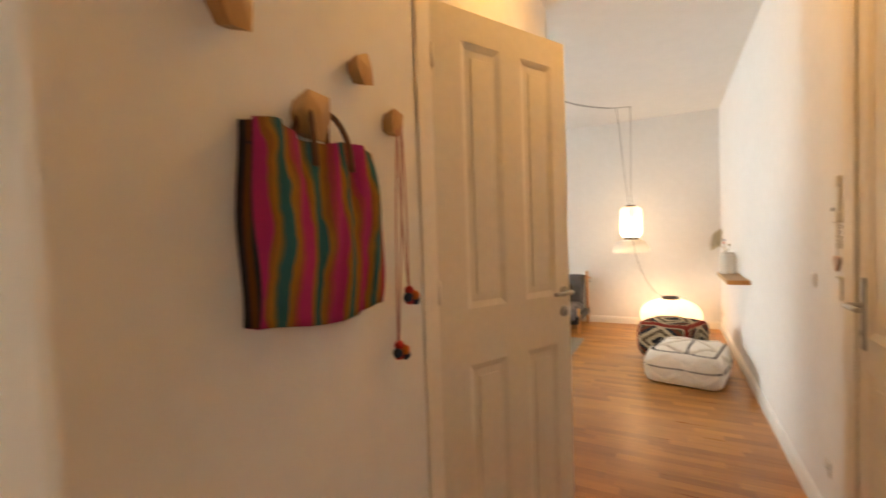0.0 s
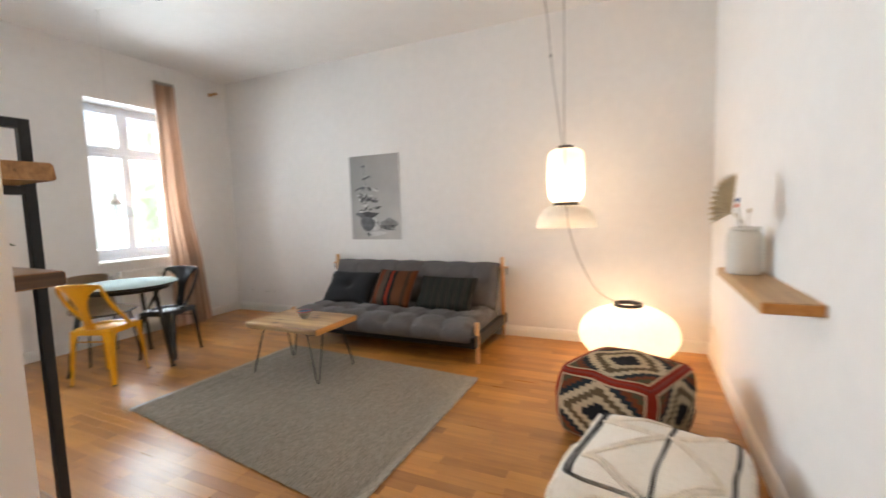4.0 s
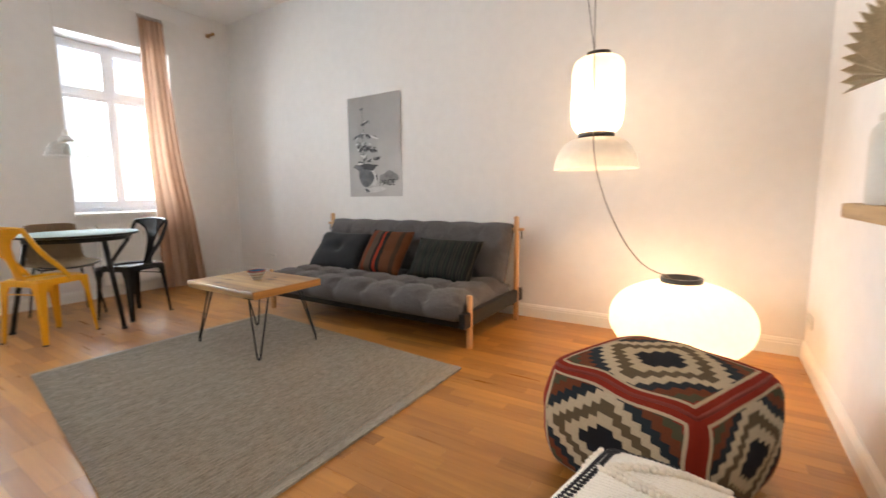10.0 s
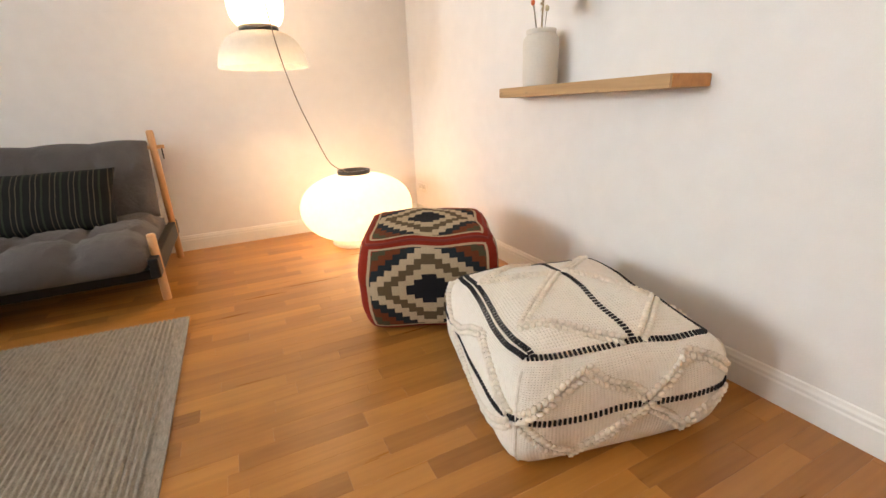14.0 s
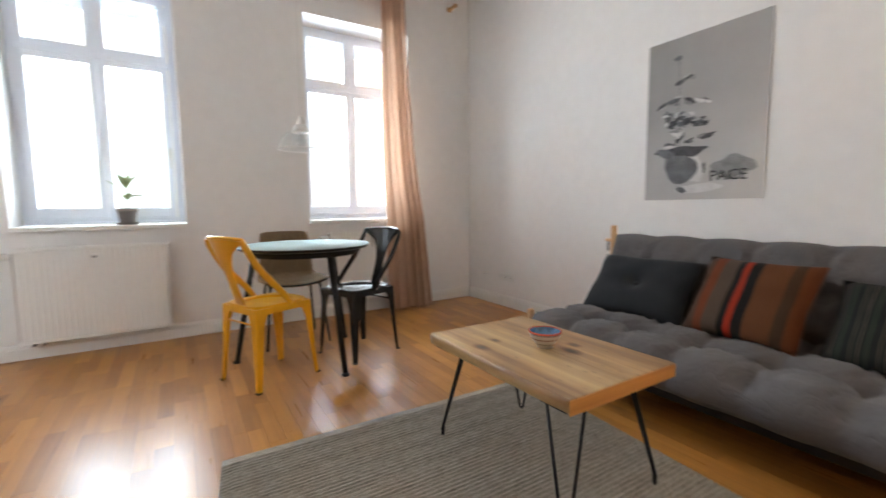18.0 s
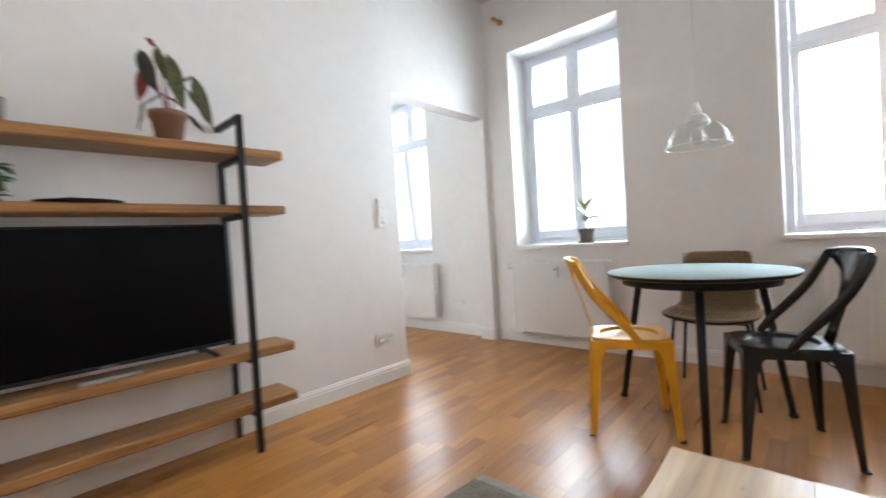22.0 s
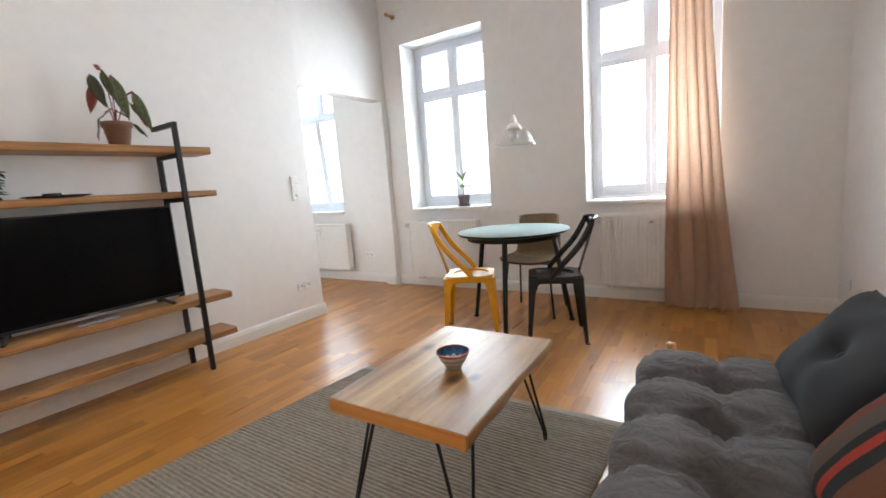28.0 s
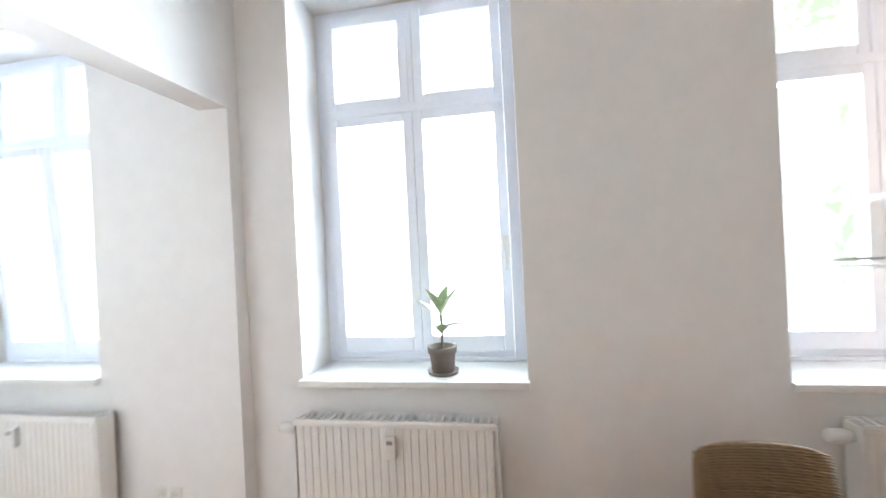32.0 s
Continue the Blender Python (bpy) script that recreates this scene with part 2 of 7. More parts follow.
KY = 0.55                     # far face of the kitchen
BEAM = 2.065                  # underside of the beam over the kitchen opening
HD = (0.19, 1.08, 2.37)       # bedroom doorway in the hall's end wall: from, to, height
BD = (1.29, 2.04, 2.37)       # bathroom doorway in the hall's side wall
wall_along_y("wall_window", OUT, XW, KY - 0.2, YB + 0.2, CEIL, [(a, b, SILL, HEAD) for a, b in WINDOWS], "white painted plaster wall with three deep window openings")
wall_along_x("wall_sofa", YB, YB + 0.2, XW, XR + 0.2, CEIL, [], "white painted plaster wall behind the sofa")
wall_along_y("wall_shelf", XR, XR + 0.2, HALL_END, YB, CEIL, [], "white painted plaster wall of hall and living room")
PIVOT = Matrix.Translation((-2.9, YT, 0)) @ pose(0, 0, 0, 0, 0, -SKEW) @ Matrix.Translation((2.9, -YT, 0))


def tv_y(x):
    return YT - math.tan(radians(SKEW)) * (x + 2.9)


fixed("wall_television", prism([(XT, tv_y(XT) - TW), (XH, tv_y(XH) - TW), (XH, tv_y(XH)), (XT, tv_y(XT))], 0, CEIL), PAINT, "white painted partition wall behind the television")
fixed("beam", boxes((XW + 0.08, YT - TW, BEAM, XT, YT, CEIL)), PAINT, "white painted beam over the kitchen opening")
fixed("wall_stub", boxes((XW, YT - TW, 0, XW + 0.08, YT, CEIL)), PAINT, "narrow white wall stub under the beam")
wall_along_y("wall_hall", XH - 0.14, XH, HALL_END, tv_y(XH) - TW, CEIL, [(BD[0], BD[1], 0, BD[2])], "white hall wall in warm lamp light")
wall_along_x("wall_hall_end", HALL_END - 0.14, HALL_END, -1.3, 2.4, CEIL, [(HD[0], HD[1], 0, HD[2])], "hall end wall with the bedroom doorway")
fixed("wall_kitchen", boxes((XW, KY - 0.2, 0, XH - 0.14, KY, CEIL)), PAINT, "plain white kitchen wall")
# unseen partition, set close to the kitchen window so daylight bounces back
fixed("wall_bathroom", boxes((-2.9, KY, 0, -2.8, YT - TW, CEIL)), PAINT, "unseen white partition between kitchen and bathroom, set close to bounce daylight")
fixed("wall_bedroom", boxes((-1.3, -3.8, 0, 2.4, -3.6, CEIL), (2.2, -3.6, 0, 2.4, HALL_END - 0.14, CEIL), (-1.3, -3.6, 0, -1.1, HALL_END - 0.14, CEIL)), PAINT, "plain white bedroom walls")
fixed("ceiling", boxes((OUT, KY - 0.2, CEIL, XR + 0.2, YB + 0.2, CEIL + 0.2), (XH - 0.14, HALL_END, CEIL, XR + 0.2, KY - 0.2, CEIL + 0.2), (-1.3, -3.8, CEIL, 2.4, HALL_END, CEIL + 0.2)), CEILING_PAINT, "flat white painted ceiling")
fixed("subfloor", boxes((OUT, KY - 0.2, -0.2, XR + 0.2, YB + 0.2, -0.004), (XH - 0.14, HALL_END, -0.2, XR + 0.2, KY - 0.2, -0.004), (-1.3, -3.8, -0.2, 2.4, HALL_END, -0.004)), mat("screed", (0.10, 0.055, 0.025), 0.8), "dark joints under the floorboards", "floor")

# ---- more materials ----


def nodes_of(name, rough=0.6, metal=0.0, spec=0.5):
    m = bpy.data.materials.new(name)
    m.use_nodes = True
    nt = m.node_tree
    b = nt.nodes["Principled BSDF"]
    b.inputs["Roughness"].default_value, b.inputs["Metallic"].default_value = rough, metal
    b.inputs["Specular IOR Level"].default_value = spec
    return m, nt, b


def node(nt, kind, operation="", blend=""):
    n = nt.nodes.new("ShaderNode" + kind)
    if operation:
        n.operation = operation
    if blend:
        n.blend_type = blend
    return n


def math_node(nt, op, a, b=None):
    n = node(nt, "Math", operation=op)
    for i, v in enumerate((a, b)):
        if v is None:
            continue
        if isinstance(v, (int, float)):
            n.inputs[i].default_value = v
        else:
            nt.links.new(v, n.inputs[i])
    return n.outputs[0]


def ramp(nt, fac, stops, constant=False):
    n = node(nt, "ValToRGB")
    e = n.color_ramp.elements
    n.color_ramp.interpolation = "CONSTANT" if constant else "LINEAR"
    while len(e) < len(stops):
        e.new(0.5)
    for item, (p, c) in zip(e, stops):
        item.position, item.color = p, (*c, 1)
    nt.links.new(fac, n.inputs[0])
    return n.outputs[0]


def bumped(nt, b, height, strength, distance):
    bp = node(nt, "Bump")
    bp.inputs["Strength"].default_value, bp.inputs["Distance"].default_value = strength, distance
    nt.links.new(height, bp.inputs["Height"])
    nt.links.new(bp.outputs[0], b.inputs["Normal"])


def wood(name, dark, light, rough=0.4, along=0, grain=60.0, each="", knots=0.0, bump=0.15, spread=0.5, coat=0.0, spots=(), stain=0.0, streak=0.75):
    """Wood with long grain along an axis; each: pieces vary by 'object' or by 'island'."""
    m, nt, b = nodes_of(name, rough)
    tc, mp = node(nt, "TexCoord"), node(nt, "Mapping")
    s = [grain] * 3
    s[along] = grain * 0.05
    mp.inputs["Scale"].default_value = s
    vec = tc.outputs["Object"]
    rnd = None
    if each:
        rnd = node(nt, "ObjectInfo").outputs["Random"] if each == "object" else node(nt, "NewGeometry").outputs["Random Per Island"]
        off = node(nt, "VectorMath", operation="ADD")
        sc = math_node(nt, "MULTIPLY", rnd, 37.0)
        nt.links.new(vec, off.inputs[0])
        nt.links.new(sc, off.inputs[1])
        vec = off.outputs[0]
    nt.links.new(vec, mp.inputs["Vector"])
    n1 = node(nt, "TexNoise")
    n1.inputs["Scale"].default_value, n1.inputs["Detail"].default_value, n1.inputs["Distortion"].default_value = 1.0, 6, 0.4
    nt.links.new(mp.outputs[0], n1.inputs["Vector"])
    n2 = node(nt, "TexNoise")
    n2.inputs["Scale"].default_value, n2.inputs["Detail"].default_value = 3.5, 3
    nt.links.new(vec, n2.inputs["Vector"])
    fac = math_node(nt, "ADD", math_node(nt, "MULTIPLY", n1.outputs["Fac"], streak), math_node(nt, "MULTIPLY", n2.outputs["Fac"], 1 - streak))
    if rnd is not None:
        fac = math_node(nt, "ADD", math_node(nt, "MULTIPLY", fac, 1 - spread), math_node(nt, "MULTIPLY", rnd, spread))
    col = ramp(nt, fac, [(0.22, dark), (0.78, light)])
    if knots:
        v = node(nt, "TexVoronoi")
        kmp = node(nt, "Mapping")
        ks = [5.0] * 3
        ks[along] = 2.2
        kmp.inputs["Scale"].default_value = ks
        nt.links.new(vec, kmp.inputs["Vector"])
        nt.links.new(kmp.outputs[0], v.inputs["Vector"])
        k = ramp(nt, v.outputs["Distance"], [(0.05, (0, 0, 0)), (0.16, (1, 1, 1))])
        mix = node(nt, "MixRGB", blend="MULTIPLY")
        mix.inputs[0].default_value = knots
        nt.links.new(col, mix.inputs[1])
        nt.links.new(k, mix.inputs[2])
        col = mix.outputs[0]
    if stain:
        smp, sn0 = node(nt, "Mapping"), node(nt, "TexNoise")
        ss = [5.2] * 3
        ss[along] = 1.1
        smp.inputs["Scale"].default_value, sn0.inputs["Scale"].default_value, sn0.inputs["Detail"].default_value = ss, 1.0, 5
        sn0.inputs["Distortion"].default_value = 0.6
        nt.links.new(vec, smp.inputs["Vector"])
        nt.links.new(smp.outputs[0], sn0.inputs["Vector"])
        mix = node(nt, "MixRGB", blend="MULTIPLY")
        mix.inputs[0].default_value = stain
        nt.links.new(col, mix.inputs[1])
        nt.links.new(ramp(nt, sn0.outputs["Fac"], [(0.36, (0.40, 0.27, 0.18)), (0.48, (0.80, 0.70, 0.62)), (0.60, (1, 1, 1))]), mix.inputs[2])
        col = mix.outputs[0]
    for kx, ky, kr in spots:
        sx = node(nt, "SeparateXYZ")
        nt.links.new(tc.outputs["Object"], sx.inputs[0])
        dx = math_node(nt, "MULTIPLY", math_node(nt, "SUBTRACT", sx.outputs[0], kx), 0.6)
        dy = math_node(nt, "SUBTRACT", sx.outputs[1], ky)
        d = math_node(nt, "SQRT", math_node(nt, "ADD", math_node(nt, "MULTIPLY", dx, dx), math_node(nt, "MULTIPLY", dy, dy)))
        d = math_node(nt, "ADD", math_node(nt, "MULTIPLY", d, 0.5 / kr), math_node(nt, "MULTIPLY", math_node(nt, "SUBTRACT", n2.outputs["Fac"], 0.5), 0.5))
        mix = node(nt, "MixRGB", blend="MULTIPLY")
        mix.inputs[0].default_value = 0.85
        nt.links.new(col, mix.inputs[1])
        nt.links.new(ramp(nt, d, [(0.22, (0.10, 0.075, 0.06)), (0.5, (0.62, 0.45, 0.32)), (0.85, (1, 1, 1))]), mix.inputs[2])
        col = mix.outputs[0]
    nt.links.new(col, b.inputs["Base Color"])
    rr = math_node(nt, "ADD", math_node(nt, "MULTIPLY", n1.outputs["Fac"], 0.18), rough - 0.08)
    nt.links.new(rr, b.inputs["Roughness"])
    b.inputs["Coat Weight"].default_value = coat
    b.inputs["Coat Roughness"].default_value = 0.22
    bumped(nt, b, n1.outputs["Fac"], bump, 0.002)
    return m


def cloth(name, color, weave=900.0, var=0.12, bump=0.35, scale=7.0, light=None, creases=0.0):
    """Woven cloth: fine cross weave and soft shading of the yarn."""
    m, nt, b = nodes_of(name, 0.92, spec=0.2)
    tc = node(nt, "TexCoord")
    n1, n2 = node(nt, "TexNoise"), node(nt, "TexNoise")
    n1.inputs["Scale"].default_value, n2.inputs["Scale"].default_value = scale, weave
    n1.inputs["Detail"].default_value = 5
    for n in (n1, n2):
        nt.links.new(tc.outputs["Object"], n.inputs["Vector"])
    f = math_node(nt, "ADD", math_node(nt, "MULTIPLY", n1.outputs["Fac"], 0.5), math_node(nt, "MULTIPLY", n2.outputs["Fac"], 0.5))
    lo = tuple(c * (1 - var) for c in color)
    hi = light or tuple(min(1, c * (1 + var)) for c in color)
    nt.links.new(ramp(nt, f, [(0.35, lo), (0.65, hi)]), b.inputs["Base Color"])
    b.inputs["Sheen Weight"].default_value = 0.06
    h = n2.outputs["Fac"]
    if creases:
        n3 = node(nt, "TexNoise")
        n3.inputs["Scale"].default_value, n3.inputs["Detail"].default_value, n3.inputs["Distortion"].default_value = 11, 3, 1.6
        nt.links.new(tc.outputs["Object"], n3.inputs["Vector"])
        fold = math_node(nt, "POWER", math_node(nt, "ABSOLUTE", math_node(nt, "SUBTRACT", n3.outputs["Fac"], 0.5)), 0.6)
        h = math_node(nt, "ADD", math_node(nt, "MULTIPLY", h, 0.15), math_node(nt, "MULTIPLY", fold, creases))
    bumped(nt, b, h, bump, 0.012 if creases else 0.002)
    return m


def stripes(name, axis, period, stops, weave=700.0, wobble=0.0, start=-10.0):
    """Striped cloth: colour bands over a repeating length of one axis."""
    m, nt, b = nodes_of(name, 0.93, spec=0.15)
    tc, sep = node(nt, "TexCoord"), node(nt, "SeparateXYZ")
    nt.links.new(tc.outputs["Object"], sep.inputs[0])
    v = sep.outputs[axis]
    if wobble:
        wob = node(nt, "TexNoise")
        wob.inputs["Scale"].default_value = 9
        nt.links.new(tc.outputs["Object"], wob.inputs["Vector"])
        v = math_node(nt, "ADD", v, math_node(nt, "MULTIPLY", math_node(nt, "SUBTRACT", wob.outputs["Fac"], 0.5), wobble))
    f = math_node(nt, "FRACT", math_node(nt, "MULTIPLY", math_node(nt, "SUBTRACT", v, start), 1 / period))
    col = ramp(nt, f, stops, True)
    n2 = node(nt, "TexNoise")
    n2.inputs["Scale"].default_value = weave
    nt.links.new(tc.outputs["Object"], n2.inputs["Vector"])
    hs = node(nt, "HueSaturation")
    nt.links.new(col, hs.inputs["Color"])
    nt.links.new(math_node(nt, "ADD", math_node(nt, "MULTIPLY", n2.outputs["Fac"], 0.7), 0.65), hs.inputs["Value"])
    nt.links.new(hs.outputs[0], b.inputs["Base Color"])
    bumped(nt, b, n2.outputs["Fac"], 0.3, 0.002)
    return m


def glass(name, tint=(1, 1, 1), rough=0.0, base=0.022, edge=0.3):
    m = bpy.data.materials.new(name)
    m.use_nodes = True
    nt = m.node_tree
    nt.nodes.clear()
    out, tr, gl, mix, fr = (node(nt, k) for k in ("OutputMaterial", "BsdfTransparent", "BsdfGlossy", "MixShader", "LayerWeight"))
    tr.inputs["Color"].default_value = (*tint, 1)
    gl.inputs["Roughness"].default_value = rough
    fr.inputs["Blend"].default_value = 0.12
    f = math_node(nt, "MULTIPLY", math_node(nt, "POWER", fr.outputs["Facing"], 4.0), edge)
    nt.links.new(math_node(nt, "ADD", f, base), mix.inputs[0])
    nt.links.new(tr.outputs[0], mix.inputs[1])
    nt.links.new(gl.outputs[0], mix.inputs[2])
    nt.links.new(mix.outputs[0], out.inputs[0])
    return m


def paper(name, color, through, clear=0.0):
    """Thin paper or cloth that lets light through."""
    m, nt, b = nodes_of(name, 0.8, spec=0.15)
    out = nt.nodes["Material Output"]
    n = node(nt, "TexNoise")
    n.inputs["Scale"].default_value, n.inputs["Detail"].default_value = 30, 5
    tc = node(nt, "TexCoord")
    nt.links.new(tc.outputs["Object"], n.inputs["Vector"])
    col = ramp(nt, n.outputs["Fac"], [(0.3, tuple(c * 0.93 for c in color)), (0.7, color)])
    nt.links.new(col, b.inputs["Base Color"])
    tl, mix = node(nt, "BsdfTranslucent"), node(nt, "MixShader")
    nt.links.new(col, tl.inputs["Color"])
    mix.inputs[0].default_value = through
    nt.links.new(b.outputs[0], mix.inputs[1])
    nt.links.new(tl.outputs[0], mix.inputs[2])
    nt.links.new(mix.outputs[0], out.inputs[0])
    if clear:
        tp, mix2 = node(nt, "BsdfTransparent"), node(nt, "MixShader")
        mix2.inputs[0].default_value = clear
        nt.links.new(mix.outputs[0], mix2.inputs[1])
        nt.links.new(tp.outputs[0], mix2.inputs[2])
        nt.links.new(mix2.outputs[0], out.inputs[0])
    return m


OAK_A = wood("oak_board", (0.250, 0.092, 0.016), (0.575, 0.262, 0.058), 0.30, 0, 42, "object", bump=0.05, spread=0.31, coat=0.08, streak=0.55)
OAK_B = wood("oak_boards_far", (0.250, 0.092, 0.016), (0.575, 0.262, 0.058), 0.30, 0, 42, "island", bump=0.05, spread=0.31, coat=0.08, streak=0.55)
OLD_WOOD = wood("reclaimed_pine", (0.17, 0.072, 0.022), (0.55, 0.295, 0.105), 0.45, 0, 55, knots=0.75, bump=0.3, stain=0.35)
OLD_WOOD_Y = wood("reclaimed_oak_along", (0.30, 0.17, 0.075), (0.60, 0.39, 0.19), 0.5, 1, 50, knots=0.3, bump=0.3)
TABLE_WOOD = wood("table_pine", (0.27, 0.150, 0.060), (0.64, 0.445, 0.210), 0.40, 0, 30, knots=0.35, bump=0.3, stain=0.85, spots=((-0.115, -0.185, 0.018), (-0.15, -0.09, 0.014), (0.10, 0.06, 0.020), (0.06, 0.12, 0.014)))
END_GRAIN = wood("orange_end_grain", (0.42, 0.16, 0.03), (0.66, 0.31, 0.08), 0.45, 1, 60, bump=0.3)
BEECH = wood("beech", (0.52, 0.28, 0.12), (0.72, 0.44, 0.22), 0.4, 2, 60, bump=0.08)
HOOK_WOOD = wood("hook_wood", (0.34, 0.17, 0.06), (0.58, 0.33, 0.13), 0.4, 2, 70)
MIRROR_OAK = wood("mirror_frame_oak", (0.50, 0.35, 0.20), (0.68, 0.50, 0.31), 0.45, 2, 60)
FUTON = cloth("grey_cotton", (0.110, 0.101, 0.101), 1100, 0.16, 0.45, creases=1.4)
CHARCOAL = cloth("charcoal_cotton", (0.019, 0.020, 0.023), 1100, 0.2)
CREAM, cnt, cb = nodes_of("cream_wool", 0.95, spec=0.1)
csep = node(cnt, "SeparateXYZ")
cnt.links.new(node(cnt, "UVMap").outputs[0], csep.inputs[0])
cw = math_node(cnt, "ABSOLUTE", math_node(cnt, "SINE", math_node(cnt, "MULTIPLY", csep.outputs[0], 105.0)))
cv2 = math_node(cnt, "ABSOLUTE", math_node(cnt, "SINE", math_node(cnt, "MULTIPLY", csep.outputs[1], 95.0)))
cweave = math_node(cnt, "MULTIPLY", cw, cv2)
cn2 = node(cnt, "TexNoise")
cn2.inputs["Scale"].default_value = 60
cnt.links.new(node(cnt, "TexCoord").outputs["Object"], cn2.inputs["Vector"])
ctone = math_node(cnt, "ADD", math_node(cnt, "MULTIPLY", cweave, 0.6), math_node(cnt, "MULTIPLY", cn2.outputs["Fac"], 0.4))
cnt.links.new(ramp(cnt, ctone, [(0.06, (0.66, 0.59, 0.49)), (0.30, (0.93, 0.885, 0.80))]), cb.inputs["Base Color"])
bumped(cnt, cb, cweave, 0.55, 0.004)
TUFT = cloth("cream_tufts", (0.88, 0.81, 0.70), 500, 0.14, 0.6, 30)
INK = cloth("black_wool", (0.022, 0.022, 0.026), 500, 0.3)
CERAMIC = mat("stoneware", (0.66, 0.625, 0.56), 0.7, var=0.04, scale=14, bump=0.10, bump_scale=120)
TERRACOTTA = mat("terracotta", (0.255, 0.145, 0.095), 0.8, var=0.14, scale=16, bump=0.2, bump_scale=120)
GREY_POT = mat("grey_clay", (0.20, 0.165, 0.145), 0.8, var=0.14, scale=18, bump=0.2, bump_scale=120)
SOIL = mat("soil", (0.05, 0.034, 0.022), 0.95, var=0.4, scale=60, bump=0.8, bump_scale=140)
BLACK_PLASTIC = mat("black_plastic", (0.012, 0.012, 0.013), 0.35, var=0.1, scale=10)
SCREEN = mat("screen_glass", (0.003, 0.003, 0.0035), 0.26, var=0.05, scale=2, spec=0.14)
WHITE_PLASTIC = mat("white_plastic", (0.78, 0.77, 0.74), 0.4, var=0.02, scale=8)
GREY_PLASTIC = mat("grey_plastic", (0.30, 0.29, 0.28), 0.45)
CABLE = mat("grey_cable", (0.16, 0.14, 0.12), 0.7)
YELLOW = mat("yellow_enamel", (0.82, 0.40, 0.012), 0.28, var=0.05, scale=5, bump=0.04, bump_scale=40)
BLACK_ENAMEL = mat("black_enamel", (0.022, 0.022, 0.024), 0.24, var=0.15, scale=5, bump=0.04, bump_scale=40)
LAMINATE = mat("sage_laminate", (0.36, 0.44, 0.43), 0.85, var=0.04, scale=4, spec=0.08)
WICKER = wood("woven_rattan", (0.18, 0.115, 0.060), (0.40, 0.28, 0.160), 0.65, 2, 90, bump=0.6)
GLASS = glass("window_glass", (0.97, 0.99, 1.0))
SMOKE_GLASS = glass("clear_lamp_glass", (0.965, 0.972, 0.970), 0.03, 0.04, 0.55)
BULB_GLASS = glass("clear_bulb_glass", (0.93, 0.94, 0.94), 0.03, 0.16, 0.9)
SHADE = paper("rice_paper", (0.93, 0.91, 0.855), 0.36, 0.16)
CURTAIN = paper("terracotta_curtain", (0.57, 0.385, 0.275), 0.17)
PRINT, pnt, pb = nodes_of("poster_paper", 0.55)
psep, ptc, pnz = node(pnt, "SeparateXYZ"), node(pnt, "TexCoord"), node(pnt, "TexNoise")
pnz.inputs["Scale"].default_value, pnz.inputs["Detail"].default_value = 2.6, 4
pnt.links.new(ptc.outputs["Object"], psep.inputs[0])
pnt.links.new(ptc.outputs["Object"], pnz.inputs["Vector"])
pf = math_node(pnt, "ADD", math_node(pnt, "MULTIPLY", psep.outputs[0], 0.45), math_node(pnt, "MULTIPLY", math_node(pnt, "SUBTRACT", 1.0, psep.outputs[2]), 0.42))
pf = math_node(pnt, "ADD", pf, math_node(pnt, "MULTIPLY", math_node(pnt, "SUBTRACT", pnz.outputs["Fac"], 0.5), 0.45))
pnt.links.new(ramp(pnt, pf, [(0.05, (0.250, 0.240, 0.228)), (0.38, (0.385, 0.37, 0.355)), (0.70, (0.54, 0.52, 0.495))]), pb.inputs["Base Color"])
GREY_INK = mat("grey_ink", (0.060, 0.061, 0.064), 0.7, var=0.45, scale=25)
PALE_INK = mat("pale_ink", (0.235, 0.235, 0.23), 0.7, var=0.3, scale=18)
MID_INK = mat("mid_ink", (0.125, 0.128, 0.135), 0.7, var=0.4, scale=22)
LIGHT_INK = mat("light_ink", (0.60, 0.585, 0.565), 0.7, var=0.12, scale=18)
MIRROR = mat("mirror_silver", (0.86, 0.88, 0.88), 0.02, 1.0, var=0.0)
DARK_LEAF = mat("dark_leaf", (0.028, 0.036, 0.018), 0.35, var=0.35, scale=30)
RED_LEAF = mat("red_leaf_back", (0.20, 0.026, 0.016), 0.45, var=0.3, scale=25)
GREEN_LEAF = mat("green_leaf", (0.040, 0.095, 0.026), 0.6, var=0.3, scale=30)
PALE_LEAF = mat("variegated_leaf", (0.30, 0.37, 0.20), 0.45, var=0.4, scale=40)
DRY_LEAF = mat("dried_palm", (0.50, 0.415, 0.27), 0.8, var=0.2, scale=30)
STEM = mat("stem", (0.12, 0.10, 0.05), 0.7)

# ---- skirting, windows, doors, radiators ----
SKIRT = [(0, 0), (0.016, 0), (0.016, 0.072), (0.013, 0.078), (0.013, 0.088), (0.009, 0.095), (0.006, 0.104), (0, 0.106)]


def baseboard(x0, y0, x1, y1):
    """A moulded board along a wall; the room lies to its left as it runs."""
    a, b = Vector((x0, y0, 0)), Vector((x1, y1, 0))
    d = (b - a).normalized()
    nrm = Vector((-d.y, d.x, 0))
    bm = bmesh.new()
    ends = []
    for p in (a, b):
        ends.append([bm.verts.new(p + nrm * u + Vector((0, 0, v))) for u, v in SKIRT])
    n = len(SKIRT)
    for i in range(n):
        bm.faces.new((ends[0][i], ends[0][(i + 1) % n], ends[1][(i + 1) % n], ends[1][i]))
    bm.faces.new(ends[0][::-1])
    bm.faces.new(ends[1])
    return fixed("baseboard", bm, GLOSS_WHITE, "white moulded wooden skirting board", "baseboard")


